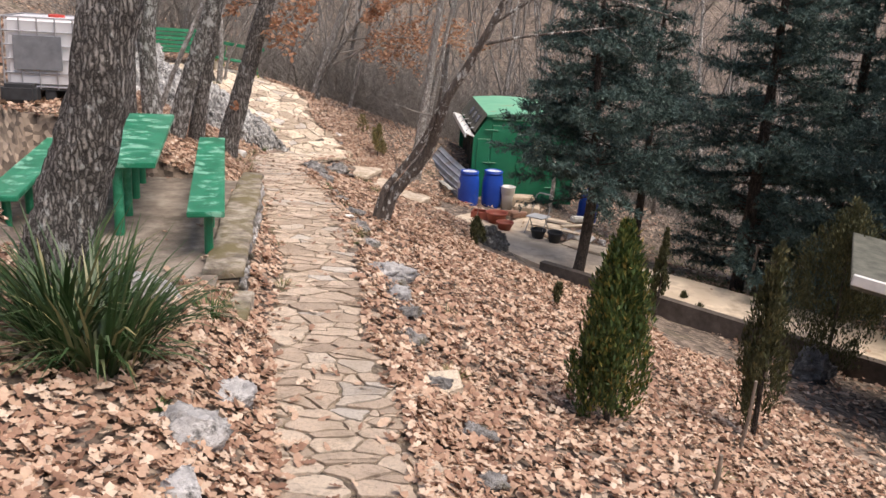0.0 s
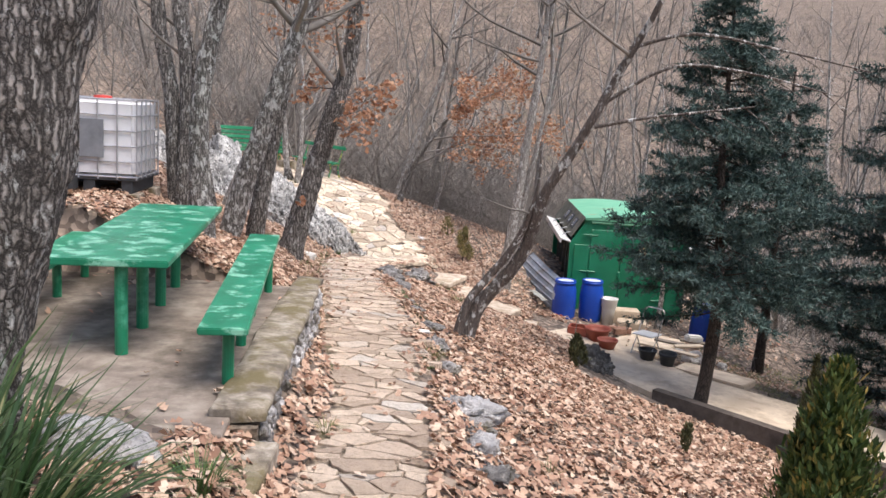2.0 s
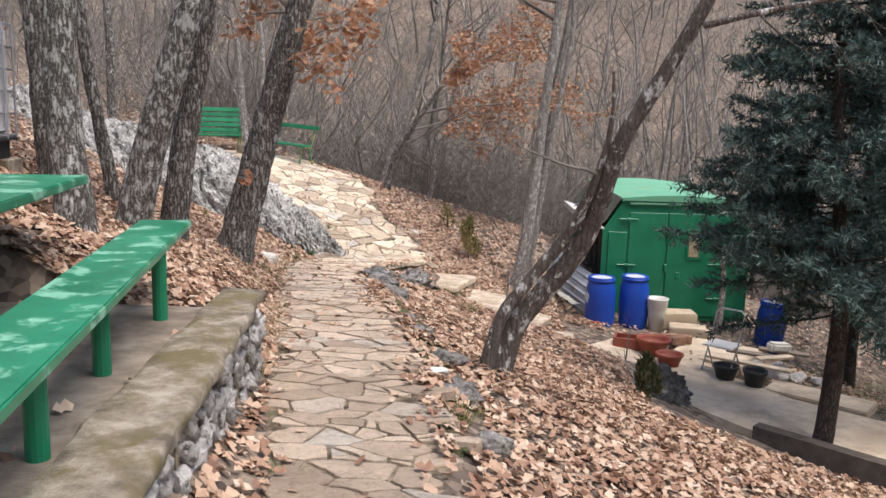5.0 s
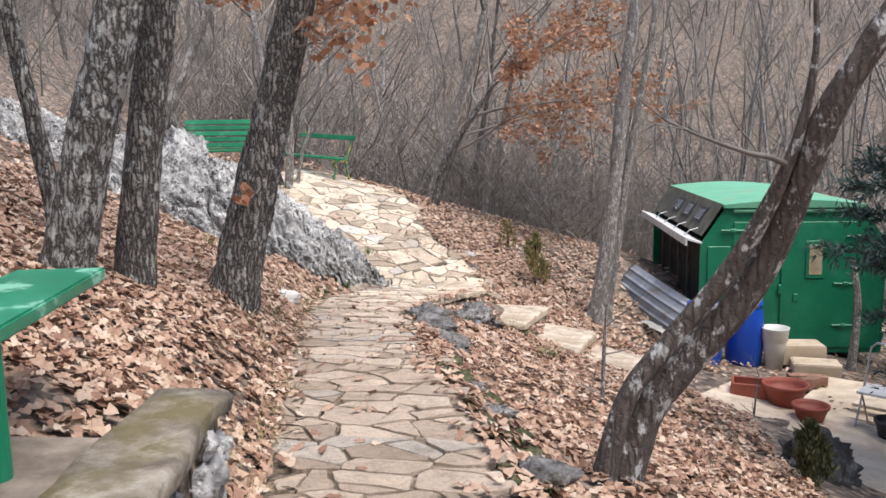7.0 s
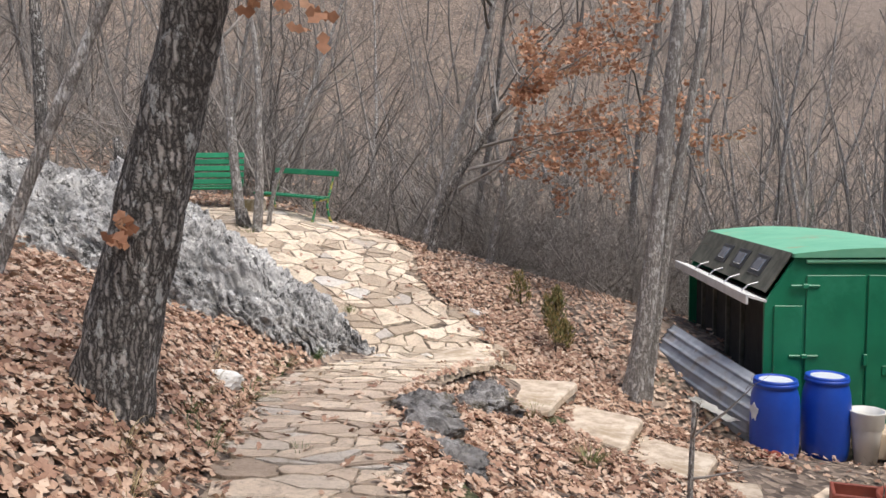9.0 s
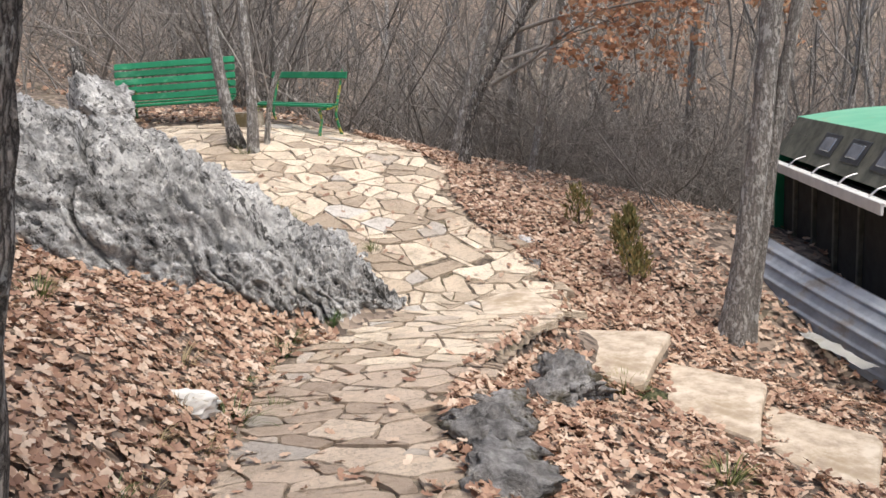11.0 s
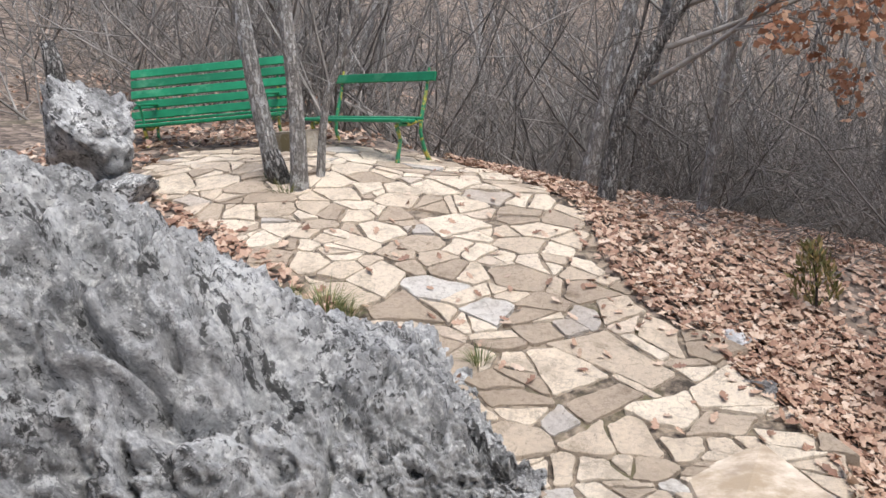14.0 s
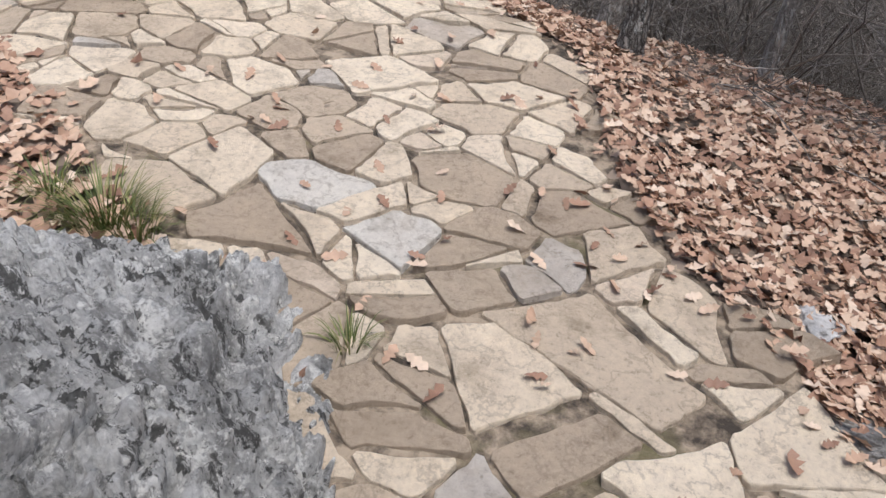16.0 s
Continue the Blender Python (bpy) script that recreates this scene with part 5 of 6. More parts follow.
    return P.reshape(-1, 3), F.reshape(-1, 3)


def blade_arrays(rng, n, base_r, length, width, droop, lean=0.5, segs=4):
    """Grass or strap-leaf blades from one root."""
    verts, faces = [], []
    for _ in range(n):
        a = rng.uniform(0, 2 * math.pi)
        out = Vector((math.cos(a), math.sin(a), 0))
        side = Vector((-math.sin(a), math.cos(a), 0))
        p = out * base_r * rng.random() ** 0.5
        L = length * rng.uniform(0.55, 1.1)
        d = (out * rng.uniform(0.1, lean) + Vector((0, 0, 1))).normalized()
        w = width * rng.uniform(0.7, 1.2)
        k = len(verts)
        dr = droop * rng.uniform(0.4, 1.3)
        for i in range(segs + 1):
            t = i / segs
            ww = w * (0.75 + 0.6 * t - 1.3 * t * t) + 0.0008
            verts += [tuple(p - side * ww / 2), tuple(p + out * ww * 0.12), tuple(p + side * ww / 2)]
            d = (d + Vector((0, 0, -1)) * dr / segs * (0.4 + 1.4 * t) + out * dr * 0.35 / segs).normalized()
            p = p + d * L / segs
            if i:
                q = k + 3 * (i - 1)
                faces += [(q, q + 1, q + 4, q + 3), (q + 1, q + 2, q + 5, q + 4)]
    return verts, faces

# ---------------------------------------------------------------- trees beside the path
def placed_tree(points, radii, bark, label, seed, limbs=10, limb_len=2.2, top=5.0, twig_counts=(5, 4), start=0.5, sides=22, lift=0.25, name="oak_tree", category="tree", furrow=0.07):
    """A tree whose trunk runs through given points and goes on to a bare crown."""
    r = random.Random(seed)
    base = Vector(points[0])
    pts = [Vector(p) - base for p in points]
    d = (pts[-1] - pts[-2]).normalized()
    rad = list(radii)
    if top:
        for k in range(3):
            d = (d + Vector((r.gauss(0, 0.12), r.gauss(0, 0.12), 0.12))).normalized()
            pts.append(pts[-1] + d * top / 3)
            rad.append(rad[-1] * 0.72)
    pts[0] = pts[0] - Vector((0, 0, 0.15 + max(0.0, base.z - rough_land(base.x, base.y))))
    t = empty(name, Matrix.Translation(base), label, category)
    bark_trunk("trunk", pts, rad, bark, t, sides, furrow, seed)
    fine, frad = bend_trunk(pts, rad, 10)
    tubes = []
    n = len(fine)
    for _ in range(limbs):
        i = int(n * r.uniform(start, 0.98))
        a = r.uniform(0, 2 * math.pi)
        d = Vector((math.cos(a), math.sin(a), r.uniform(0.2, 0.9)))
        grow(r, fine[i], d, limb_len * r.uniform(0.6, 1.2), min(frad[i] * 0.55, 0.06), 0, tubes, (6, 4, 3), twig_counts, lift)
    if tubes:
        tubes_mesh("crown", tubes, M_TWIG, t)
    return t, tubes


def leaf_clump(tubes, n, spread, size, parent, seed, keep=None):
    """Dry leaves that still hang along the twigs."""
    rg = np.random.default_rng(seed)
    pool = [p for pts, rad, s in tubes if s <= 4 for p in pts[1:]]
    if keep:
        pool = [p for p in pool if keep(p)]
    if not pool:
        return
    idx = rg.integers(0, len(pool), n)
    c = np.array([tuple(pool[i]) for i in idx]) + rg.normal(0, spread, (n, 3)) - np.array([0, 0, size * 0.5])
    nrm = rg.normal(0, 1, (n, 3)) + np.array([0, 0, 0.2])
    v, f = oak_leaf_arrays(c, nrm, size * rg.uniform(0.6, 1.2, n), rg, 0.5)
    raw("foliage", v, f, M_OAKLEAF, parent, False, "dry russet leaves")


placed_tree([(-3.1, 6.1, 0.3), (-2.9, 6.15, 1.1), (-2.69, 6.15, 1.78), (-2.55, 6.17, 2.48)], [0.29, 0.22, 0.19, 0.18], M_OAK, "thick furrowed oak trunk at the concrete floor's corner", 1, 8, 2.6, 4.5, furrow=0.1)
placed_tree([(-5.5, 13.9, 0.5), (-5.58, 13.9, 1.64), (-5.64, 13.9, 2.3), (-5.84, 13.95, 3.36)], [0.12, 0.105, 0.1, 0.09], M_OAK, "dark oak trunk leaning uphill behind the tank", 2, 7)
placed_tree([(-5.42, 13.82, 0.55), (-5.4, 13.88, 1.6), (-5.42, 13.9, 2.64), (-5.57, 13.95, 3.37)], [0.1, 0.085, 0.08, 0.07], M_OAK, "dark oak stem forking from the same foot", 13, 5)
placed_tree([(-4.6, 12.7, 0.2), (-4.69, 12.7, 1.4), (-4.66, 12.7, 2.3), (-4.48, 12.75, 3.26)], [0.165, 0.12, 0.11, 0.1], M_LICHEN, "grey lichened oak trunk behind the table", 3, 7)
placed_tree([(-5.19, 14.5, 0.2), (-5.27, 14.5, 0.65), (-5.38, 14.5, 1.25), (-5.48, 14.5, 1.86), (-5.6, 14.5, 2.8)], [0.085, 0.07, 0.062, 0.058, 0.05], M_OAK, "thin dark oak stem leaning uphill among the thicker trunks", 24, 5)
tC, _ = placed_tree([(-4.76, 13.65, 0.1), (-4.44, 13.65, 1.1), (-4.2, 13.65, 1.83), (-3.95, 13.68, 2.6)], [0.165, 0.135, 0.125, 0.115], M_LICHEN, "rough oak trunk beside the path", 4, 8)
placed_tree([(-4.52, 14.1, -0.02), (-4.4, 14.1, 0.7), (-4.3, 14.1, 1.3), (-4.17, 14.1, 2.0), (-4.0, 14.1, 2.8)], [0.14, 0.12, 0.112, 0.105, 0.095], M_OAK, "dark oak trunk close beside the lichened one", 23, 6)
tD, tubD = placed_tree([(-4.38, 15.25, -0.28), (-3.93, 15.3, 1.25), (-3.71, 15.3, 2.05), (-3.5, 15.35, 2.9)], [0.195, 0.145, 0.135, 0.12], M_OAK, "oak trunk leaning over the path, dry leaves clinging", 5, 9, 1.5, 4.5, (5, 4), 0.38)
leaf_clump(tubD, 1000, 0.07, 0.09, tD, 5)
hung = []
for k in range(5):
    grow(random.Random(60 + k), Vector((0.48 + 0.04 * k, 0.05, 2.0 + 0.16 * k)), Vector((1 if k < 4 else -1, -0.4 + 0.2 * k, 0.15)), 0.75, 0.012, 0, hung, (5, 4, 3), (4, 3), 0.0, 0.3, 0.7)
tubes_mesh("bough", hung, M_TWIG, tD)
leaf_clump(hung, 420, 0.05, 0.10, tD, 15)
shoot = []
grow(random.Random(71), Vector((0.28, -0.14, 0.98)), Vector((0.2, -1, 0.1)), 0.12, 0.005, 0, shoot, (4, 3, 3), (3, 2), 0.0, 0.3, 0.7)
tubes_mesh("shoot", shoot, M_TWIG, tD)
leaf_clump(shoot, 16, 0.035, 0.09, tD, 16)
tL, _ = placed_tree([(-1.46, 13.6, -0.92), (-1.26, 13.58, -0.42), (-1.03, 13.57, -0.08), (-0.82, 13.52, 0.2), (-0.67, 13.46, 0.5), (-0.59, 13.35, 0.8), (-0.47, 13.2, 1.25), (-0.2, 13.1, 1.75), (0.02, 13.0, 2.2), (0.25, 12.95, 2.7)], [0.15, 0.1, 0.088, 0.082, 0.078, 0.074, 0.068, 0.058, 0.052, 0.046], M_LEAN, "crooked lichened tree leaning over the slope", 6, 6, 2.4, 2.5, (6, 4), 0.75, furrow=0.05)
over = []
for a, b, c, d in (((1.55, -0.6, 3.25), (2.3, -0.6, 3.72), (3.16, -0.6, 3.7), (4.2, -0.5, 3.5)), ((1.8, -0.65, 3.9), (2.5, -0.6, 4.1), (3.4, -0.5, 4.0), (4.6, -0.3, 3.8)), ((1.48, -0.6, 2.98), (2.0, -0.6, 3.11), (2.62, -0.6, 3.22), (3.3, -0.5, 3.33))):
    line, _ = bend_trunk([a, b, c, d], [1, 1, 1, 1], 4)
    over.append((line, [0.028 * (1 - 0.75 * k / 12) for k in range(13)], 6))
    for k in range(3, 13, 2):
        grow(random.Random(k), line[k], Vector((0.5, 0.2, -0.3 if k % 4 else 0.5)), 0.8, 0.008, 0, over, (4, 3, 3), (3, 2), 0.0, 0.4, 0.8)
tubes_mesh("bough", over, M_LEAN, tL)
placed_tree([(-1.52, 13.5, -0.88), (-1.38, 13.47, -0.34), (-1.15, 13.46, 0.03), (-0.93, 13.42, 0.33), (-0.76, 13.36, 0.64), (-0.65, 13.27, 0.95)], [0.08, 0.056, 0.052, 0.05, 0.046, 0.03], M_LEAN, "second stem twisted against the leaning tree", 16, 2, 1.2, 0.8, furrow=0.05)
placed_tree([(-1.3, 21.5, -1.75), (-1.05, 21.55, 0.1), (-0.92, 21.6, 1.65), (-0.78, 21.65, 3.0)], [0.13, 0.095, 0.085, 0.075], M_GREYBARK, "tall grey trunk below the stepping slabs", 7, 12, 2.4, 5, name="ash_tree")
placed_tree([(-1.15, 21.6, -1.6), (-0.88, 21.65, 0.3), (-0.68, 21.65, 1.6), (-0.5, 21.7, 2.9)], [0.08, 0.06, 0.052, 0.045], M_GREYBARK, "slender second stem of the grey tree", 17, 9, 2.0, 4, name="ash_tree")
tF, tubF = placed_tree([(-4.28, 24.8, -0.2), (-4.06, 24.8, 0.46), (-3.79, 24.8, 0.92), (-3.3, 24.85, 1.65)], [0.085, 0.07, 0.062, 0.05], M_OAK, "leaning young oak with russet leaves", 8, 8, 1.8, 2.5, (6, 4), 0.4)
reach = random.Random(88)
boughs = []
for z, dx, dy, dz, L in ((0.7, 1, -0.3, 0.35, 1.9), (1.0, 1, 0.1, 0.25, 2.5), (1.35, 1, -0.35, 0.3, 2.6), (1.6, 0.9, 0.3, 0.5, 2.2), (1.8, 0.6, -0.6, 0.5, 1.8), (2.1, 0.9, -0.1, 0.6, 2.0)):
    f = (z + 0.2) / 1.85
    grow(reach, Vector((0.98 * f, 0.05 * f, z + 0.2)), Vector((dx, dy, dz)), L, 0.03, 0, boughs, (6, 4, 3), (8, 5), 0.0, 0.35, 0.6)
tubes_mesh("crown", boughs, M_TWIG, tF)
leaf_clump(boughs, 3400, 0.06, 0.10, tF, 8)
placed_tree([(-4.6, 26.0, -0.1), (-4.2, 26.0, 0.82), (-3.95, 26.05, 1.6), (-3.5, 26.1, 3.0)], [0.09, 0.08, 0.075, 0.065], M_GREYBARK, "grey trunk leaning beyond the paving", 9, 10, 2.2, 4, name="ash_tree")
placed_tree([(-3.46, 25.5, -0.75), (-3.18, 25.5, 0.36), (-2.97, 25.5, 1.38), (-2.75, 25.5, 2.4)], [0.06, 0.05, 0.045, 0.04], M_GREYBARK, "thin speckled trunk beyond the paving", 10, 10, 1.8, 3, name="ash_tree")
placed_tree([(-6.95, 23.62, 0.2), (-7.06, 23.64, 0.88), (-7.12, 23.66, 1.6), (-7.22, 23.7, 2.7)], [0.085, 0.075, 0.068, 0.055], M_GREYBARK, "slender trunk in front of the park bench", 11, 8, 1.6, 3, name="young_tree", furrow=0.03)
placed_tree([(-6.68, 23.4, 0.1), (-6.6, 23.4, 0.74), (-6.6, 23.42, 1.5), (-6.62, 23.5, 2.6)], [0.08, 0.064, 0.056, 0.045], M_GREYBARK, "slender upright trunk standing in the paving", 12, 8, 1.6, 3, name="young_tree", furrow=0.03)
placed_tree([(-6.62, 23.7, 0.15), (-6.48, 23.7, 0.71), (-6.27, 23.7, 1.17), (-5.95, 23.72, 1.85)], [0.04, 0.034, 0.03, 0.024], M_GREYBARK, "thin leaning stem between the benches", 14, 6, 1.2, 2, name="young_tree", furrow=0.03)
placed_tree([(-6.0, 16.6, 0.2), (-5.6, 16.8, 1.2), (-5.2, 17.0, 2.2)], [0.05, 0.045, 0.04], M_GREYBARK, "thin tree leaning on the hillside", 15, 6, 1.4, 3, name="young_tree")
placed_tree([(-8.9, 21.6, 1.0), (-8.92, 21.7, 2.2), (-9.0, 21.8, 3.4)], [0.09, 0.08, 0.07], M_OAK, "dark trunk on top of the outcrop", 18, 6, 1.6, 3)
placed_tree([(-1.38, 16.3, -1.5), (-1.37, 16.32, -0.9), (-1.35, 16.36, -0.4)], [0.022, 0.018, 0.012], M_GREYBARK, "thin bare sapling on the slope", 19, 4, 0.4, 0, (3,), 0.3, 8, name="sapling", category="sapling")
placed_tree([(0.28, 18.1, -2.1), (0.3, 18.1, -1.8), (0.33, 18.12, -1.5)], [0.012, 0.01, 0.006], M_GREYBARK, "bare twig growing by the pots", 20, 3, 0.3, 0, (3,), 0.3, 8, name="sapling", category="sapling")
placed_tree([(2.2, 21.1, -2.25), (2.25, 21.1, -1.4), (2.17, 21.15, -0.75)], [0.06, 0.05, 0.035], M_GREYBARK, "cut grey stem beside the hut's door", 21, 0, 1, 0, (), 0.3, 12, name="tree_stump", category="stump")
bm = bmesh.new()
lathe(bm, [(0, 0), (0.1, 0), (0.085, 0.25), (0.08, 0.32), (0, 0.33)], 14)
ob = part("tree_stump", bm, M_OAK, None, "", True)
ob.matrix_basis = pose(-6.86, 23.5, 0.12, 0, -14, 0)
tagged(ob, "short sawn stump beside the slender trunk", "stump")


# ---------------------------------------------------------------- conifers
def conifer(m, height, spread, label, seed, mat, bare=0.9, per_metre=9, bark=None, trunk_pts=None, name="pine_tree"):
    """A conifer with whorls of drooping branches set with needle sprays."""
    r = random.Random(seed)
    rg = np.random.default_rng(seed)
    t = empty(name, m, label, "conifer")
    pts = trunk_pts or [(0, 0, -0.2), (0.03, 0.0, height * 0.35), (0, 0.03, height * 0.7), (0, 0, height)]
    r0 = 0.012 * height + min(0.035, 0.015 * height)
    bark_trunk("trunk", pts, [r0, r0 * 0.8, r0 * 0.5, 0.015], bark or M_PINEBARK, t, 14, 0.05, seed)
    fine, _ = bend_trunk(pts, [1] * len(pts), 12)
    tubes, sprays = [], []
    z = bare
    while z < height - 0.1:
        f = (z - bare) / (height - bare)
        L = spread * (1 - f) ** 0.75 * (0.45 + 0.55 * min(1, (z - bare) / 0.7 + 0.4))
        c = min(fine, key=lambda p: abs(p.z - z))
        for _ in range(r.randint(1, 2)):
            a = r.uniform(0, 2 * math.pi)
            l = L * r.uniform(0.6, 1.15) + 0.12
            d = Vector((math.cos(a), math.sin(a), r.uniform(-0.25, 0.4) - 0.1 * (1 - f)))
            p = limb_path((c.x, c.y, z), d, l, r, 0.12, 0.03, 5)
            tubes.append((p, [0.014 * (1 - 0.8 * k / 5) + 0.003 for k in range(6)], 4))
            for k in range(int(24 * l) + 6):
                s = r.uniform(0.15, 1.0) * 5
                i = min(int(s), 4)
                q = p[i].lerp(p[i + 1], s - i)
                dd = ((p[i + 1] - p[i]).normalized() + Vector((r.gauss(0, 0.65), r.gauss(0, 0.65), r.gauss(-0.05, 0.4)))).normalized()
                sprays.append((q, dd, r.uniform(0.16, 0.34) * min(1, 0.3 + height / 6)))
        z += r.uniform(0.5, 1.5) / per_metre
    tubes_mesh("crown", tubes, M_PINEBARK, t)
    # every spray: needles set round a short shoot
    n, K = len(sprays), 16
    q = np.array([tuple(s[0]) for s in sprays])
    d = np.array([tuple(s[1]) for s in sprays])
    l = np.array([s[2] for s in sprays])
    u = rg.random((n, K))
    base = q[:, None] + d[:, None] * (u * l[:, None])[..., None]
    w = rg.normal(0, 1, (n, K, 3))
    w = w - d[:, None] * (w * d[:, None]).sum(2, keepdims=True)
    w /= np.linalg.norm(w, axis=2, keepdims=True)
    way = d[:, None] * 0.75 + w
    way /= np.linalg.norm(way, axis=2, keepdims=True)
    side = np.cross(way, rg.normal(0, 1, (n, K, 3)))
    side /= np.linalg.norm(side, axis=2, keepdims=True)
    small = min(1, 0.3 + height / 6)
    ln = rg.uniform(0.06, 0.115, (n, K, 1)) * small
    V = np.stack([base - side * 0.0105 * small ** 2, base + side * 0.0105 * small ** 2, base + way * ln], 2).reshape(-1, 3)
    # needles of one spray share their root, so that each spray has one colour
    F = np.arange(n * K * 3).reshape(-1, 3)
    raw("foliage", V, F, mat, t)
    return t


conifer(pose(2.14, 15.75, -2.3), 6.6, 1.75, "blue-green conifer with a bare leaning foot above the lower path", 31, M_NEEDLE, 1.6, 24, None, [(0, 0, -0.2), (0.2, 0.35, 1.65), (0.12, 0.85, 3.9), (0.1, 1.2, 6.6)])
conifer(pose(5.6, 16.9, -2.9), 8.5, 2.4, "tall dark conifer beyond the lower path", 32, M_NEEDLE, 0.7, 19)
conifer(pose(7.7, 14.6, -2.8), 8.5, 2.3, "broad dark conifer at the end of the lower path", 33, M_NEEDLE, 0.4, 19)
conifer(pose(7.9, 18.2, -3.15), 9.0, 2.5, "dense dark conifer closing the lower path", 36, M_NEEDLE, 0.4, 17)
conifer(pose(9.6, 17.5, -3.6), 9.5, 2.6, "tall dark conifer behind the others", 34, M_NEEDLE, 0.5, 15)
conifer(pose(4.4, 21.0, -3.05), 6.5, 1.7, "dark conifer behind the blue barrel", 35, M_NEEDLE, 1.6, 12)


def cypress(x, y, height, width, label, seed, mat, n=9000, bare=0.0):
    """A columnar cypress: a body of small upright sprays, ragged at the edge, over a thin stem."""
    r = random.Random(seed)
    rg = np.random.default_rng(seed)
    t = empty("cypress", pose(x, y, land(x, y), r.uniform(-2, 2), r.uniform(-2, 2), 0), label, "cypress", "young cypresses")
    bm = bmesh.new()
    tube(bm, [(0, 0, -0.15), (0.02, 0, height * 0.5), (0, 0, height * 0.93)], [min(0.035, 0.015 * height + 0.004), min(0.022, 0.01 * height + 0.003), 0.004], 8)
    part("trunk", bm, M_PINEBARK, t)
    # upright plumes round the stem, each set with small sprays
    P = max(int(n / 210), 14)
    pu = ((np.arange(P) + rg.random(P)) / P) ** 0.9
    pz = bare + (height - bare) * pu * 0.8
    pr = width / 2 * np.sin(np.pi * np.clip(pu * 0.75 + 0.25, 0, 1)) ** 0.8 * rg.uniform(0.25, 0.85, P)
    pa = rg.random(P) * 2 * np.pi
    pl = np.minimum(rg.uniform(0.22, 0.5, P) * (0.35 + height * 0.45), height * 1.04 - pz)
    k = rg.integers(0, P, n)
    f = rg.random(n)
    rad = pr[k] * (1 + 0.35 * f) * (1 - 0.55 * f * pu[k])
    tuft = width * 0.105 * np.sin(np.pi * np.clip(0.2 + 0.8 * f, 0, 1)) + 0.004
    a = pa[k]
    base = np.stack([rad * np.cos(a), rad * np.sin(a), pz[k] + pl[k] * f], 1) + rg.normal(0, 1, (n, 3)) * tuft[:, None] * np.array([0.6, 0.6, 0.35])
    out = np.stack([np.cos(a), np.sin(a), np.zeros(n)], 1)
    way = out * rg.uniform(0.0, 0.45, (n, 1)) + np.array([0, 0, 1.0]) + rg.normal(0, 0.3, (n, 3))
    way /= np.linalg.norm(way, axis=1)[:, None]
    side = np.cross(way, out + rg.normal(0, 0.6, (n, 3)))
    side /= np.linalg.norm(side, axis=1)[:, None]
    L = rg.uniform(0.03, 0.085, (n, 1))
    V, F = [], []
    w = L * 0.16
    V = np.stack([base, base + way * L * 0.45 + side * w, base + way * L, base + way * L * 0.5 - side * w], 1).reshape(-1, 3)
    F = np.arange(n * 4).reshape(-1, 4)
    raw("foliage", V, F, mat, t)
    return t


cypress(1.1, 7.3, 1.72, 0.72, "bushy yellow-green young cypress on the leafy slope", 41, M_CYPRESS, 20000, 0.02)
cypress(2.8, 8.3, 1.95, 0.58, "thin brownish cypress tied to a stake", 42, M_DARKCYP, 7000, 0.1)
cypress(-2.22, 21.95, 0.8, 0.56, "sparse olive-green juniper in the leaves below the paving", 45, M_JUNIPER, 1700, 0.03)
cypress(-2.72, 22.95, 0.5, 0.34, "wispy yellowish juniper seedling on the leafy bank", 48, M_JUNIPER, 420, 0.02)
cypress(5.7, 12.9, 2.7, 1.9, "broad dark evergreen bush at the end of the lower path", 47, M_DARKCYP, 16000, 0.05)
cypress(3.35, 14.4, 1.5, 0.3, "slim dark green cypress by the lower path's kerb", 43, M_DARKCYP, 4000, 0.1)
cypress(1.25, 11.85, 0.3, 0.2, "tiny dark conifer seedling in the leaves", 44, M_DARKCYP, 500)
cypress(0.22, 15.75, 0.5, 0.42, "low dark green shrub on the slope", 46, M_DARKCYP, 1800)
for i, (x, y, h) in enumerate(((3.5, 14.95, 0.2), (4.15, 14.55, 0.22), (4.0, 15.0, 0.16), (6.3, 16.3, 0.8))):
    cypress(x, y, h + 0.1, h * 0.9, "small dark evergreen planted by the kerb", 50 + i, M_DARKCYP, 500)


def blade_plant(name, x, y, n, base_r, length, width, droop, lean, mat, label, category, seed, z=None, group=""):
    v, f = blade_arrays(random.Random(seed), n, base_r, length, width, droop, lean)
    ob = raw(name, v, f, mat, None, True)
    ob.location = (x, y, (rough_land(x, y) if z is None else z) - 0.02)
    return tagged(ob, label, category, group)


blade_plant("strap_leaf_plant", -2.42, 5.4, 330, 0.27, 0.85, 0.03, 1.15, 0.75, M_STRAP, "large clump of arching green strap leaves", "plant", 61)
blade_plant("strap_leaf_plant", -2.75, 5.65, 160, 0.2, 0.88, 0.03, 0.9, 0.6, M_STRAP, "upright clump of green strap leaves", "plant", 62)
tufts = [(-2.15, 6.78, 0.26, 160), (-1.9, 17.9, 0.2, 120), (-2.38, 19.42, 0.2, 160), (-4.62, 19.62, 0.16, 90), (-5.5, 21.35, 0.2, 140), (-6.75, 23.35, 0.22, 120), (-6.95, 23.55, 0.2, 90), (-1.55, 11.6, 0.2, 90), (-0.25, 7.1, 0.2, 80), (-3.55, 15.9, 0.14, 60), (-4.35, 17.7, 0.15, 70), (-1.95, 8.6, 0.16, 60), (-2.3, 10.3, 0.15, 60), (-5.6, 17.6, 0.2, 70), (-2.95, 5.0, 0.16, 60), (-1.9, 4.9, 0.12, 50), (1.9, 6.7, 0.18, 60), (2.6, 6.4, 0.18, 60), (-0.3, 9.0, 0.15, 50), (-3.0, 15.4, 0.1, 40), (-2.5, 14.9, 0.1, 40)]
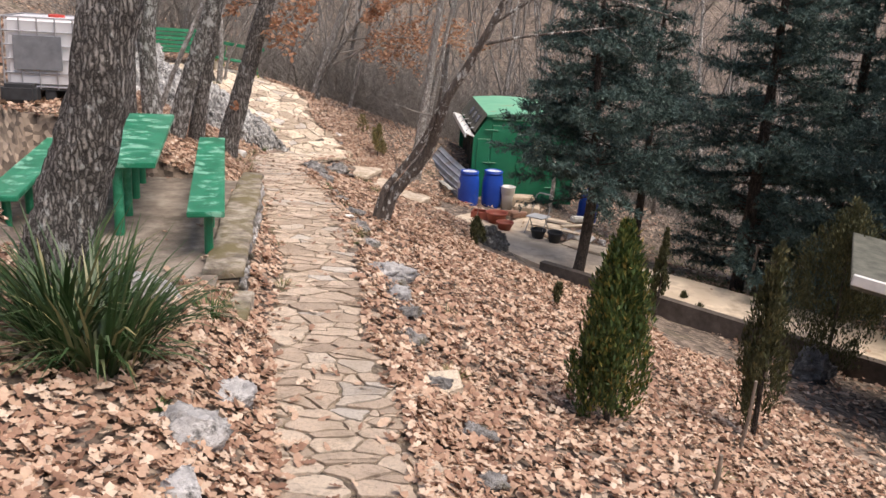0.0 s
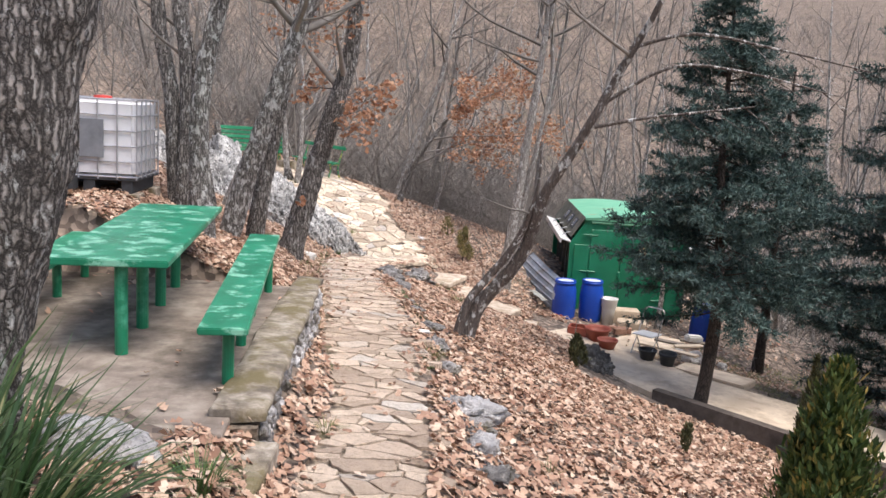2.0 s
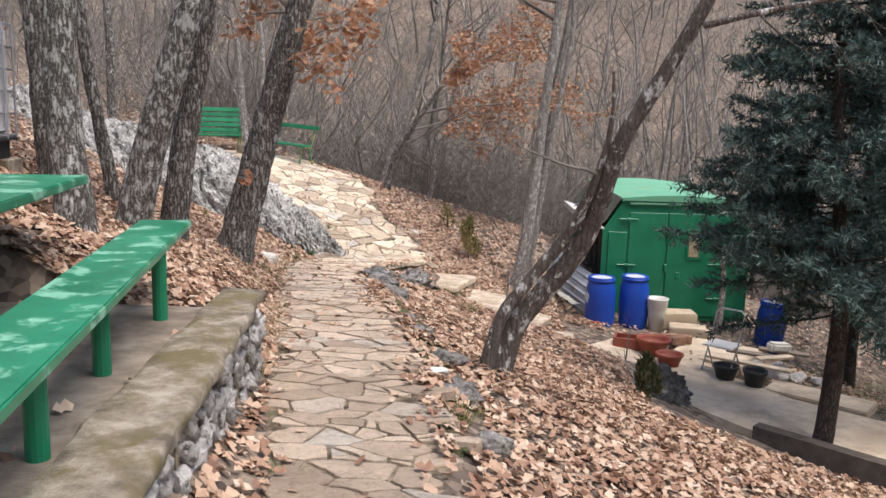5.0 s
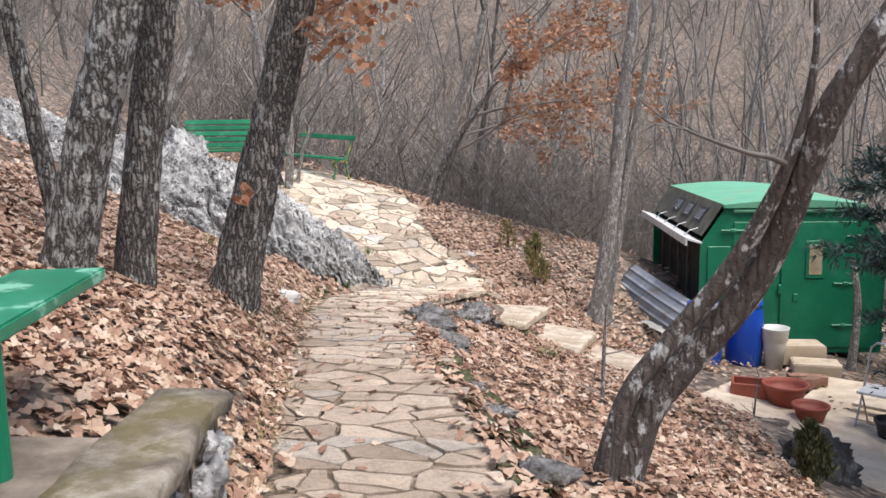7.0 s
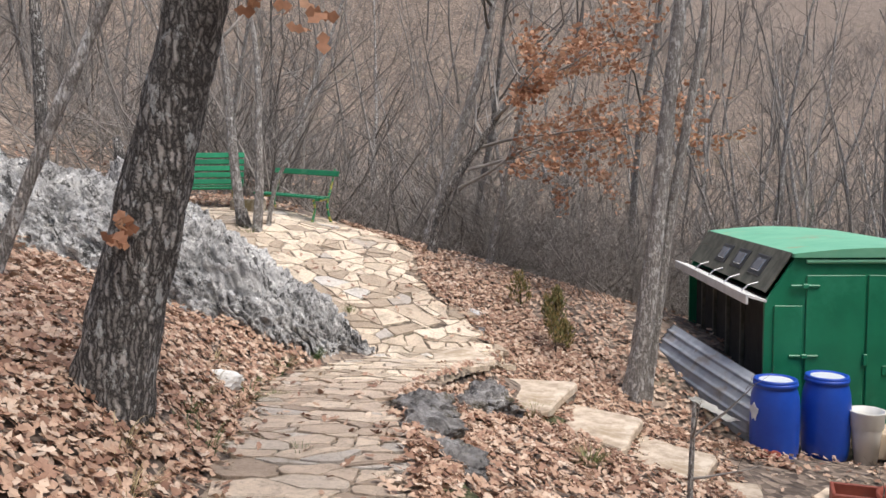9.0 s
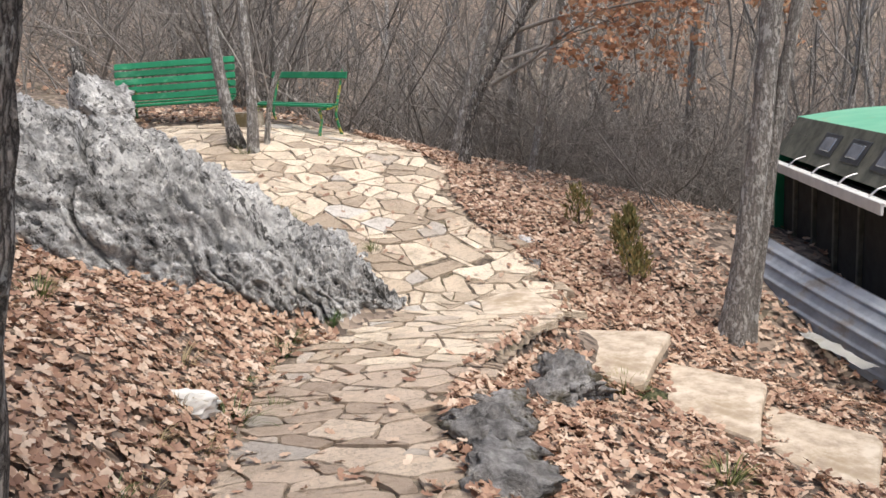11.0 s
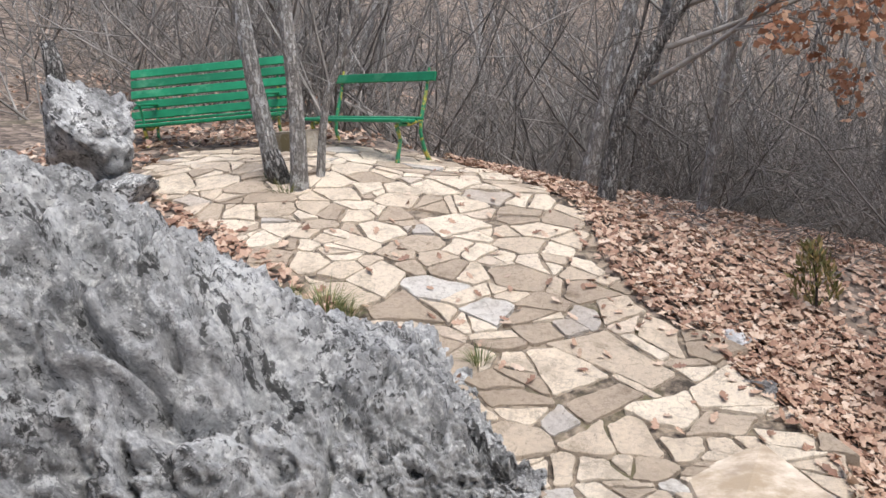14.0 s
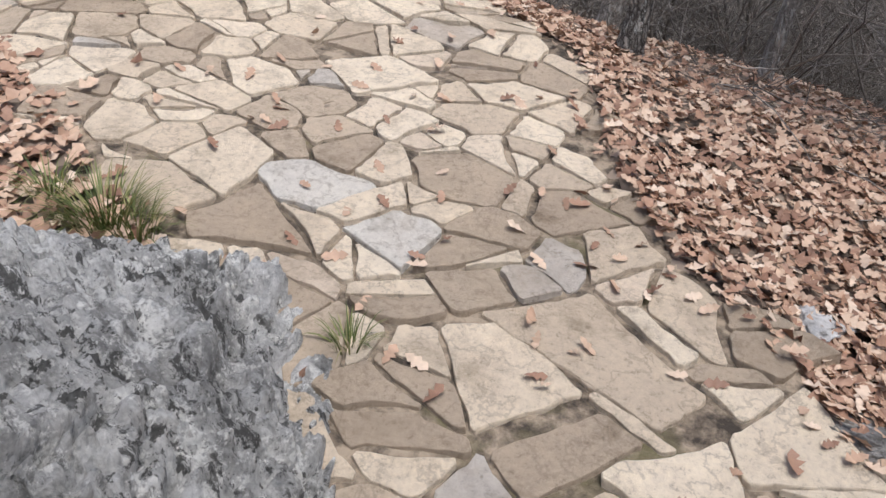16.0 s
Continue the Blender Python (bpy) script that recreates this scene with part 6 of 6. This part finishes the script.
for i, (x, y, h, n) in enumerate(tufts):
    blade_plant("grass_tuft", x, y, n, h * 0.35, h, 0.006, 1.0, 0.8, M_GRASS if i % 3 else M_WEED, "tuft of winter grass among the leaves", "grass", 70 + i, None, "grass tufts")
for i, (x, y, h, n) in enumerate([(-5.76, 21.68, 0.27, 230), (-5.62, 21.66, 0.2, 110), (-6.05, 21.75, 0.18, 90), (-4.74, 21.5, 0.13, 60)]):
    blade_plant("grass_tuft", x, y, n, h * 0.4, h, 0.006, 1.1, 0.9, M_GRASS, "yellow-green grass tuft between the outcrop and the paving", "grass", 120 + i, paved(x, y) + 0.01, "grass tufts")
dry = random.Random(17)
for i in range(26):
    y = dry.uniform(11.9, 19.4)
    x = table(PATH_LEFT, y) - abs(dry.gauss(0.05, 0.16))
    h = dry.uniform(0.1, 0.22)
    blade_plant("grass_tuft", x, y, 45, h * 0.45, h, 0.005, 1.2, 1.0, M_DRYGRASS if i % 4 else M_WEED, "tuft of straw-coloured grass at the path's edge", "grass", 150 + i, None, "dry grass tufts")


def grass_bank():
    """Pale winter grass on the bank beyond the lower path."""
    r = random.Random(23)
    V, F, base = [], [], 0
    for _ in range(420):
        x, y = r.uniform(3.0, 7.5), r.uniform(15.6, 22.0)
        u = (x - 0.5) * 0.647 + (y - 17.6) * 0.762
        if u < 1.75 or noise.noise(Vector((x, y, 5))) < -0.25:
            continue
        v, f = blade_arrays(r, 16, 0.16, r.uniform(0.07, 0.16), 0.007, 1.1, 1.0, 2)
        V += [(a + x, b + y, c + land(x, y) - 0.01) for a, b, c in v]
        F += [tuple(k + base for k in q) for q in f]
        base = len(V)
    ob = raw("grass", V, F, M_GRASS, None, True)
    tagged(ob, "thin pale winter grass on the bank", "grass", kind="stuff")


grass_bank()

# ---------------------------------------------------------------- dry leaves on the ground
def off_limits(x, y):
    if on_paving(x, y, -0.02):
        return True
    t = (y - 7.74) / 4.16
    if on_floor(x, y, 0.97) or (7.7 < y < 11.95 and -2.52 - 0.77 * t < x < -2.12 - 0.77 * t):
        return True
    if -4.4 < x < -2.5 and 7.05 < y < 7.75:
        return True
    if -3 < x < -0.3 and 18 < y < 20.8 and any(outside(c, x, y)[0] < -0.05 for z, c in step_specs):
        return True
    u = (x - 0.5) * 0.647 + (y - 17.6) * 0.762
    return x > -0.5 and y < 20 and 0.1 < u < 1.55


def scatter_leaves(name, regions, seed, label, fine=False):
    rg = np.random.default_rng(seed)
    C, N, S = [], [], []
    for x0, x1, y0, y1, dens, size in regions:
        n = int((x1 - x0) * (y1 - y0) * dens)
        for x, y in zip(rg.uniform(x0, x1, n), rg.uniform(y0, y1, n)):
            if off_limits(x, y):
                if rg.random() > (0.10 if on_paving(x, y, -0.02) and not on_paving(x, y, -0.16) else 0.014):
                    continue
                z = (paved(x, y) if on_paving(x, y, -0.02) else FLOOR_Z + 0.01 if x < -2 and y < 13 else lower_z(x, y) if x > -0.5 else rough_land(x, y)) + 0.012
            else:
                if y > 20.8 and x - table(PATH_RIGHT, y) > 1.5 and rg.random() < 0.6:
                    continue
                patch = noise.noise(Vector((x * 0.8, y * 0.8, 3.3)))
                if rg.random() > 1.02 + patch * 0.55:
                    continue
                z = rough_land(x, y) + rg.uniform(0.012, 0.06)
            e = 0.15
            nx, ny = (land(x - e, y) - land(x + e, y)) / (2 * e), (land(x, y - e) - land(x, y + e)) / (2 * e)
            C.append((x, y, z))
            N.append((np.clip(nx, -0.8, 0.8) + rg.normal(0, 0.42), np.clip(ny, -0.8, 0.8) + rg.normal(0, 0.33), 1.0))
            S.append(size * rg.uniform(0.6, 1.25))
    v, f = oak_leaf_arrays(np.array(C), np.array(N), S, rg, 0.75, fine)
    ob = raw(name, v, f, M_LITTER)
    tagged(ob, label, "leaves", kind="stuff")


scatter_leaves("leaf_litter", [(-5.0, 0.0, 2.8, 7.4, 580, 0.1), (-6.6, -2.6, 12.2, 19.5, 940, 0.088), (-3.4, 0.2, 14, 22.5, 480, 0.095), (-5.8, -1.2, 21.2, 27.0, 1000, 0.08)], 91, "thick litter of dry brown oak leaves", True)
scatter_leaves("leaf_litter", [(-1.4, 4.2, 3.4, 12, 430, 0.1), (-2.3, 3.0, 12, 15, 400, 0.1), (-3.2, -1.5, 7.3, 12.3, 420, 0.09), (-5.4, -3.0, 11.2, 12.4, 480, 0.09), (-7.4, -5.0, 20.9, 22.8, 480, 0.09)], 93, "pale dry oak leaves over the open slope")
scatter_leaves("leaf_litter", [(-9, -4.1, 7.4, 13, 270, 0.1), (-10, -6.6, 13, 27, 130, 0.11), (-10, -5, 0, 7.4, 60, 0.11), (4.2, 10, 5, 19, 60, 0.11), (0, 5, 18, 24, 90, 0.095), (-1.2, 6, 22, 30, 80, 0.11), (-6, 6, 28, 38, 30, 0.13), (-1, 6, -2, 3, 50, 0.11), (-5, -1, -2, 2.8, 50, 0.11), (-14, -6, 27, 38, 30, 0.13)], 92, "thinner litter of dry leaves farther off")

# moss at the path's edge
for i, (x, y, sx, sy) in enumerate(((-2.12, 13.55, 0.12, 0.3), (-2.3, 14.1, 0.1, 0.28), (-2.5, 14.6, 0.1, 0.25), (-1.95, 12.9, 0.1, 0.22), (-1.55, 11.0, 0.08, 0.2), (-2.42, 14.75, 0.16, 0.22), (-2.25, 14.4, 0.15, 0.26), (-2.06, 13.85, 0.16, 0.3), (-1.93, 13.4, 0.14, 0.3), (-1.84, 13.05, 0.12, 0.2), (-2.6, 15.4, 0.12, 0.3), (-2.22, 19.35, 0.14, 0.16))):
    bm = bmesh.new()
    rock_mesh(bm, (sx * 0.8, sy, 0.022), 130 + i, 4, 0.5)
    ob = part("moss_cushion", bm, M_MOSS, None, "", True)
    ob.matrix_basis = pose(x, y, land(x, y) + 0.012, 0, 0, 18)
    tagged(ob, "dark green moss cushion at the path's edge", "moss", "moss cushions")

# ---------------------------------------------------------------- bare woods
def gather(tubes):
    V, F = [], []
    for pts, rad, s in tubes:
        v, f = tube_arrays(pts, [max(x, 0.0025) for x in rad], s)
        b = len(V)
        V += v
        F += [tuple(i + b for i in q) for q in f]
    return np.array(V), np.array(F)


def bare_arrays(seed, height, radius, limbs, counts, sides, spread=0.8, start=0.25, limb=0.45, split=False):
    r = random.Random(seed)
    trunk = limb_path((0, 0, -0.2), (r.gauss(0, 0.2), r.gauss(0, 0.2), 1), height, r, 0.22, 0.12, 7)
    tubes = [(trunk, [radius * (1 - 0.85 * k / 7) for k in range(8)], sides[0])]
    for _ in range(limbs):
        f = r.uniform(start, 0.97) * 7
        i = min(int(f), 6)
        q = trunk[i].lerp(trunk[i + 1], f - i)
        a = r.uniform(0, 2 * math.pi)
        grow(r, q, Vector((math.cos(a) * spread, math.sin(a) * spread, r.uniform(0.4, 1.1))), height * limb * r.uniform(0.4, 1.0) * (1.15 - f / 7), radius * 0.42 * (1.1 - f / 7) + 0.003, 0, tubes, sides[1:], counts, 0.2)
    if split:
        return gather(tubes[:1]), gather(tubes[1:])
    return gather(tubes)


def shrub_arrays(seed, height, stems):
    r = random.Random(seed)
    tubes = []
    for _ in range(stems):
        a = r.uniform(0, 2 * math.pi)
        grow(r, (r.gauss(0, 0.18), r.gauss(0, 0.18), -0.1), Vector((math.cos(a) * 0.8, math.sin(a) * 0.8, 0.9)), height * r.uniform(0.35, 0.95), r.uniform(0.004, 0.01), 0, tubes, (3, 3, 3), (5, 3), 0.02, 0.75, 1.1)
    return gather(tubes)


def joined(name, variants, spots, label, category, mat):
    V, F, base = [], [], 0
    for k, x, y, z, turn, s in spots:
        v, f = variants[k]
        c, n = math.cos(turn) * s, math.sin(turn) * s
        R = np.array([[c, -n, 0], [n, c, 0], [0, 0, s]])
        V.append(v @ R.T + np.array([x, y, z]))
        F.append(f + base)
        base += len(v)
    ob = raw(name, np.concatenate(V), np.concatenate(F), mat, None, True)
    return tagged(ob, label, category, kind="stuff")


def clear_of_view(x, y):
    """True where nothing may grow: the path, the paved place, the hut and the garden."""
    xl, xr = table(PATH_LEFT, y), table(PATH_RIGHT, y)
    if y < 27.5 and xl - 5.5 < x < xr + 1.2:
        return True
    u = (x - 0.5) * 0.647 + (y - 17.6) * 0.762
    if y < 24 and x > -2.5 and u < 3.6 and x < 12:
        return True
    if -1.6 < x < 4.4 and 19.5 < y < 26.3:
        return True
    if -11.5 < x < -4 and 20 < y < 26.6:
        return True
    return y < 6 and abs(x) < 9


wr = random.Random(99)
shrubs = [shrub_arrays(200 + k, 2.4, 6) for k in range(6)]
spots = []
while len(spots) < 300:
    x, y = (wr.uniform(-5, 4), wr.uniform(21, 31)) if len(spots) < 115 else (wr.uniform(-13, 9), wr.uniform(17, 44))
    xr = table(PATH_RIGHT, y)
    if clear_of_view(x, y) or x < xr - 6:
        continue
    if (y < 27 and x - xr < 1.95) or (-5.2 < x < -2.2 and 23.5 < y < 26.4):
        continue
    spots.append((wr.randrange(6), x, y, land(x, y), wr.uniform(0, 6.3), wr.uniform(0.6, 1.5)))
joined("thicket", shrubs, spots, "dense thicket of bare grey-brown stems", "thicket", M_THICKET)

# single bare trees of the near wood
protos = []
for k in range(6):
    stem, crown = bare_arrays(300 + k, 8.5, 0.085, 11, (3, 2), (7, 3, 3, 3), split=True)
    root = empty("bare_tree", pose(0, 0, -80), "slender bare grey tree in the near wood", "tree", "bare trees")
    raw("trunk", *stem, M_GREYBARK, root, True)
    raw("crown", *crown, M_TWIG, root, True)
    protos.append(root)
placed = 0
while placed < 105:
    x, y = wr.uniform(-20, 16), wr.uniform(8, 52)
    xl = table(PATH_LEFT, y)
    if clear_of_view(x, y) or (x > 3 and y < 21) or (x < xl and x > xl - 6.5):
        continue
    s = wr.uniform(0.65, 1.25)
    m = pose(x, y, land(x, y), wr.gauss(4, 5), wr.gauss(4, 6), wr.uniform(0, 360)) @ Matrix.Scale(s, 4)
    src = protos[placed % 6]
    if placed < 6:
        src.matrix_basis = m
    else:
        c = copy_thing(src, pose(0, 0, 0))
        c.matrix_basis = m
    placed += 1

far_kinds = [bare_arrays(400 + k, 7.5, 0.075, 8, (3,), (3, 3, 3), 1.1, 0.12, 0.5) for k in range(5)]
spots = []
while len(spots) < 600:
    a, d = wr.uniform(-1.5, 1.5), 26 + 95 * wr.random() ** 1.3
    x, y = -2 + d * math.sin(a), 14 + d * math.cos(a)
    if clear_of_view(x, y):
        continue
    spots.append((wr.randrange(5), x, y, land(x, y), wr.uniform(0, 6.3), wr.uniform(0.7, 1.4)))
joined("far_woods", far_kinds, spots, "bare grey-brown wood on the far slope", "woods", M_TWIG)


def brush_arrays(seed):
    """A bundle of thin forking stems, for the undergrowth of the far slope."""
    r = random.Random(seed)
    tubes = []
    for _ in range(5):
        p = Vector((r.gauss(0, 0.8), r.gauss(0, 0.8), -0.2))
        d = Vector((r.gauss(0, 0.55), r.gauss(0, 0.55), 1)).normalized()
        L = r.uniform(1.2, 4.6)
        q = p + d * L * 0.45
        e = q + (d + Vector((r.gauss(0, 0.4), r.gauss(0, 0.4), 0))).normalized() * L * 0.55
        tubes.append(([p, q, e], [0.02, 0.014, 0.004], 3))
        for _ in range(4):
            a = p.lerp(q, r.uniform(0.4, 1)) if r.random() < 0.5 else q.lerp(e, r.uniform(0, 0.8))
            g = (d + Vector((r.gauss(0, 0.9), r.gauss(0, 0.9), r.gauss(0, 0.3)))).normalized()
            c = a + g * L * r.uniform(0.12, 0.28)
            tubes.append(([a, c, c + (g + Vector((r.gauss(0, 0.5), r.gauss(0, 0.5), 0.2))).normalized() * L * 0.18], [0.009, 0.006, 0.003], 3))
    return gather(tubes)


brush = [brush_arrays(500 + k) for k in range(6)]
spots = []
while len(spots) < 2500:
    a, d = wr.uniform(-1.35, 1.1), 15 + 75 * wr.random() ** 1.2
    x, y = -2 + d * math.sin(a), 14 + d * math.cos(a)
    if clear_of_view(x, y) or (y < 27 and x > table(PATH_LEFT, y) - 5.5):
        continue
    spots.append((wr.randrange(6), x, y, land(x, y), wr.uniform(0, 6.3), wr.uniform(0.6, 1.3)))
joined("undergrowth", brush, spots, "grey-brown undergrowth of thin bare stems", "undergrowth", M_TWIG)

# ---------------------------------------------------------------- flagstones of the path and the paved place
def clip_poly(poly, nx, ny, c):
    """The part of a polygon where nx*x + ny*y <= c."""
    out = []
    for i in range(len(poly)):
        a, b = poly[i], poly[(i + 1) % len(poly)]
        da, db = nx * a[0] + ny * a[1] - c, nx * b[0] + ny * b[1] - c
        if da <= 0:
            out.append(a)
        if da * db < 0:
            t = da / (da - db)
            out.append((a[0] + (b[0] - a[0]) * t, a[1] + (b[1] - a[1]) * t))
    return out


def flag_seeds():
    r = random.Random(11)
    seeds = []
    y = 2.4
    while y < 27:
        late = y > 20.2
        sy = 0.185 if late else 0.17
        xl, xr = table(PATH_LEFT, y), table(PATH_RIGHT, y)
        x = max(xl, -9) - 0.9
        while x < xr + 0.9:
            sx = (0.3 if late else 0.33) * r.uniform(0.45, 1.6)
            x += sx
            seeds.append((x + r.uniform(-0.06, 0.06), y + r.uniform(-0.45, 0.45) * sy, r.uniform(0, 0.045)))
        y += sy
    return [q for q in seeds if all(outside(slab_q, q[0], q[1])[0] > 0.02 for slab_q in SLABS)]


# the large slabs beside the rock, corner by corner
SLABS = [[(-4.4, 21.81), (-4.06, 22.07), (-3.63, 21.74), (-3.77, 21.55)], [(-4.5, 21.7), (-4.32, 21.8), (-4.0, 21.61), (-4.29, 21.34)],
         [(-4.23, 21.29), (-3.94, 21.56), (-3.8, 21.49), (-4.09, 21.17)], [(-3.57, 21.61), (-3.34, 21.91), (-3.11, 21.6), (-3.52, 21.46)],
         [(-3.6, 21.22), (-3.48, 21.45), (-3.21, 21.48), (-3.3, 21.3)], [(-5.55, 21.86), (-5.38, 22.14), (-5.02, 21.84), (-5.47, 21.75)],
         [(-5.8, 22.13), (-5.64, 22.46), (-5.42, 22.35), (-5.47, 22.0)], [(-5.56, 23.15), (-5.29, 23.34), (-4.97, 23.2), (-5.31, 22.92)],
         [(-5.12, 22.06), (-4.87, 22.38), (-4.81, 22.25), (-4.97, 22.05)], [(-4.14, 22.36), (-3.95, 22.5), (-3.81, 22.33), (-4.06, 22.1)]]


def build_flags():
    seeds = flag_seeds()
    r = random.Random(4)
    paving = empty("pavement", pose(0, 0, 0), "narrow path of irregular sandy flagstones", "path")
    court = empty("pavement", pose(0, 0, 0), "sloping paved place of irregular sandy flagstones", "paving")
    for p in (paving, court):
        tagged(p, kind="structure")
    cells = {}
    for i, (x, y, w) in enumerate(seeds):
        cells.setdefault((int(x // 1), int(y // 1)), []).append(i)
    for i, (x, y, w) in enumerate(seeds):
        if not on_paving(x, y, 0.03):
            continue
        k = 1.55 if y < 20 else 1.4
        poly = [(-0.9, -0.9), (0.9, -0.9), (0.9, 0.9), (-0.9, 0.9)]
        cx, cy = int(x // 1), int(y // 1)
        for a in (-1, 0, 1):
            for b in (-1, 0, 1):
                for j in cells.get((cx + a, cy + b), ()):
                    if j == i:
                        continue
                    ux, uy = seeds[j][0] - x, (seeds[j][1] - y) * k
                    dd = math.hypot(ux, uy)
                    if dd > 1.6 or dd < 1e-6:
                        continue
                    h = math.sin((x + seeds[j][0]) * 91.7 + (y + seeds[j][1]) * 47.3)
                    gap = 0.004 + 0.011 * abs(h)
                    tilt = 0.24 * h
                    nx, ny = ux / dd * math.cos(tilt) - uy / dd * math.sin(tilt), ux / dd * math.sin(tilt) + uy / dd * math.cos(tilt)
                    poly = clip_poly(poly, nx, ny, (dd * dd + w - seeds[j][2]) / (2 * dd) - gap)
                    if len(poly) < 3:
                        break
        if len(poly) < 3:
            continue
        poly = [(px, py / k) for px, py in poly]
        for q in SLABS:
            if abs(q[0][0] - x) < 1.6 and abs(q[0][1] - y) < 1.6 and len(poly) > 2:
                d, nx, ny, a = outside(q, x, y)
                poly = clip_poly(poly, -nx, -ny, -((a[0] - x) * nx + (a[1] - y) * ny) - 0.012)
        if len(poly) < 3:
            continue
        pieces = [poly]
        size = max(p[0] for p in poly) - min(p[0] for p in poly)
        if r.random() < (0.5 if y > 19.9 else 0.34) and size > 0.26:
            a, o = r.uniform(0, math.pi), r.uniform(-0.05, 0.05)
            nx, ny = math.cos(a), math.sin(a)
            pieces = [clip_poly(poly, nx, ny, o - 0.006), clip_poly(poly, -nx, -ny, -o - 0.006)]
        if len(pieces) == 2 and r.random() < 0.2:
            a += r.uniform(0.9, 1.6)
            nx, ny = math.cos(a), math.sin(a)
            q = pieces.pop(r.randrange(2))
            o = nx * sum(p[0] for p in q) / max(len(q), 1) + ny * sum(p[1] for p in q) / max(len(q), 1)
            pieces += [clip_poly(q, nx, ny, o - 0.006), clip_poly(q, -nx, -ny, -o - 0.006)]
        for piece in pieces:
            lay_flag(piece, x, y, r, court if y > 19.9 else paving)


    for q in SLABS:
        cx, cy = sum(p[0] for p in q) / len(q), sum(p[1] for p in q) / len(q)
        lay_flag([(p[0] - cx, p[1] - cy) for p in q][::-1], cx, cy, r, court)


def lay_flag(poly, x, y, r, parent):
    """One flagstone with chipped corners and uneven edges."""
    n = len(poly)
    if n < 3:
        return
    mx, my = sum(p[0] for p in poly) / n, sum(p[1] for p in poly) / n
    poly = [(px - mx, py - my) for px, py in poly]
    x, y = x + mx, y + my
    ring = []
    for q in range(n):
        p0, p1, p2 = Vector(poly[q - 1]), Vector(poly[q]), Vector(poly[(q + 1) % n])
        if (p0 - p1).length < 0.012:
            continue
        c = min(0.02, 0.2 * min((p0 - p1).length, (p2 - p1).length))
        ring += [p1 + (p0 - p1).normalized() * c, p1 + (p2 - p1).normalized() * c * r.uniform(0.5, 1)]
        span = (p2 - p1).length
        if span > 0.09:
            inward = Vector((p1.y - p2.y, p2.x - p1.x)) / span
            if inward.dot(p1 + p2) > 0:
                inward.negate()
            cuts = min(int(span / 0.045), 9)
            sag = r.uniform(-0.05, 0.11) * min(span, 0.3)
            for i in range(1, cuts):
                f = (i + r.uniform(-0.3, 0.3)) / cuts
                ring.append(p1.lerp(p2, f) + inward * (sag * 4 * f * (1 - f) * 0.5 + r.uniform(-0.005, 0.008)))
    if len(ring) < 4 or min(max(p.x for p in ring) - min(p.x for p in ring), max(p.y for p in ring) - min(p.y for p in ring)) < 0.05:
        return
    tx, ty, lift = r.gauss(0, 0.011), r.gauss(0, 0.011), r.uniform(-0.006, 0.006)
    z0 = paved(x, y)
    verts, faces = [], []
    m = len(ring)
    for depth, inset in ((-0.06, 1.0), (-0.004, 1.0), (0.0, 0.985)):
        for p in ring:
            px, py = p.x * inset, p.y * inset
            dz = 0.007 * noise.noise(Vector((x + px, y + py, 0)) * 9) if depth == 0 else 0
            verts.append((px, py, paved(x + px, y + py) - z0 + px * tx + py * ty + lift + depth + dz))
    for lev in (0, 1):
        for q in range(m):
            n2 = (q + 1) % m
            faces.append((lev * m + q, lev * m + n2, (lev + 1) * m + n2, (lev + 1) * m + q))
    faces.append(tuple(range(2 * m, 3 * m)))
    me = bpy.data.meshes.new("flagstone")
    me.from_pydata(verts, [], faces)
    me.materials.append(M_FLAG if y > 18.6 else M_PATHFLAG)
    st = new("flagstone", me)
    st.location = (x, y, z0)
    st.parent = parent


build_flags()
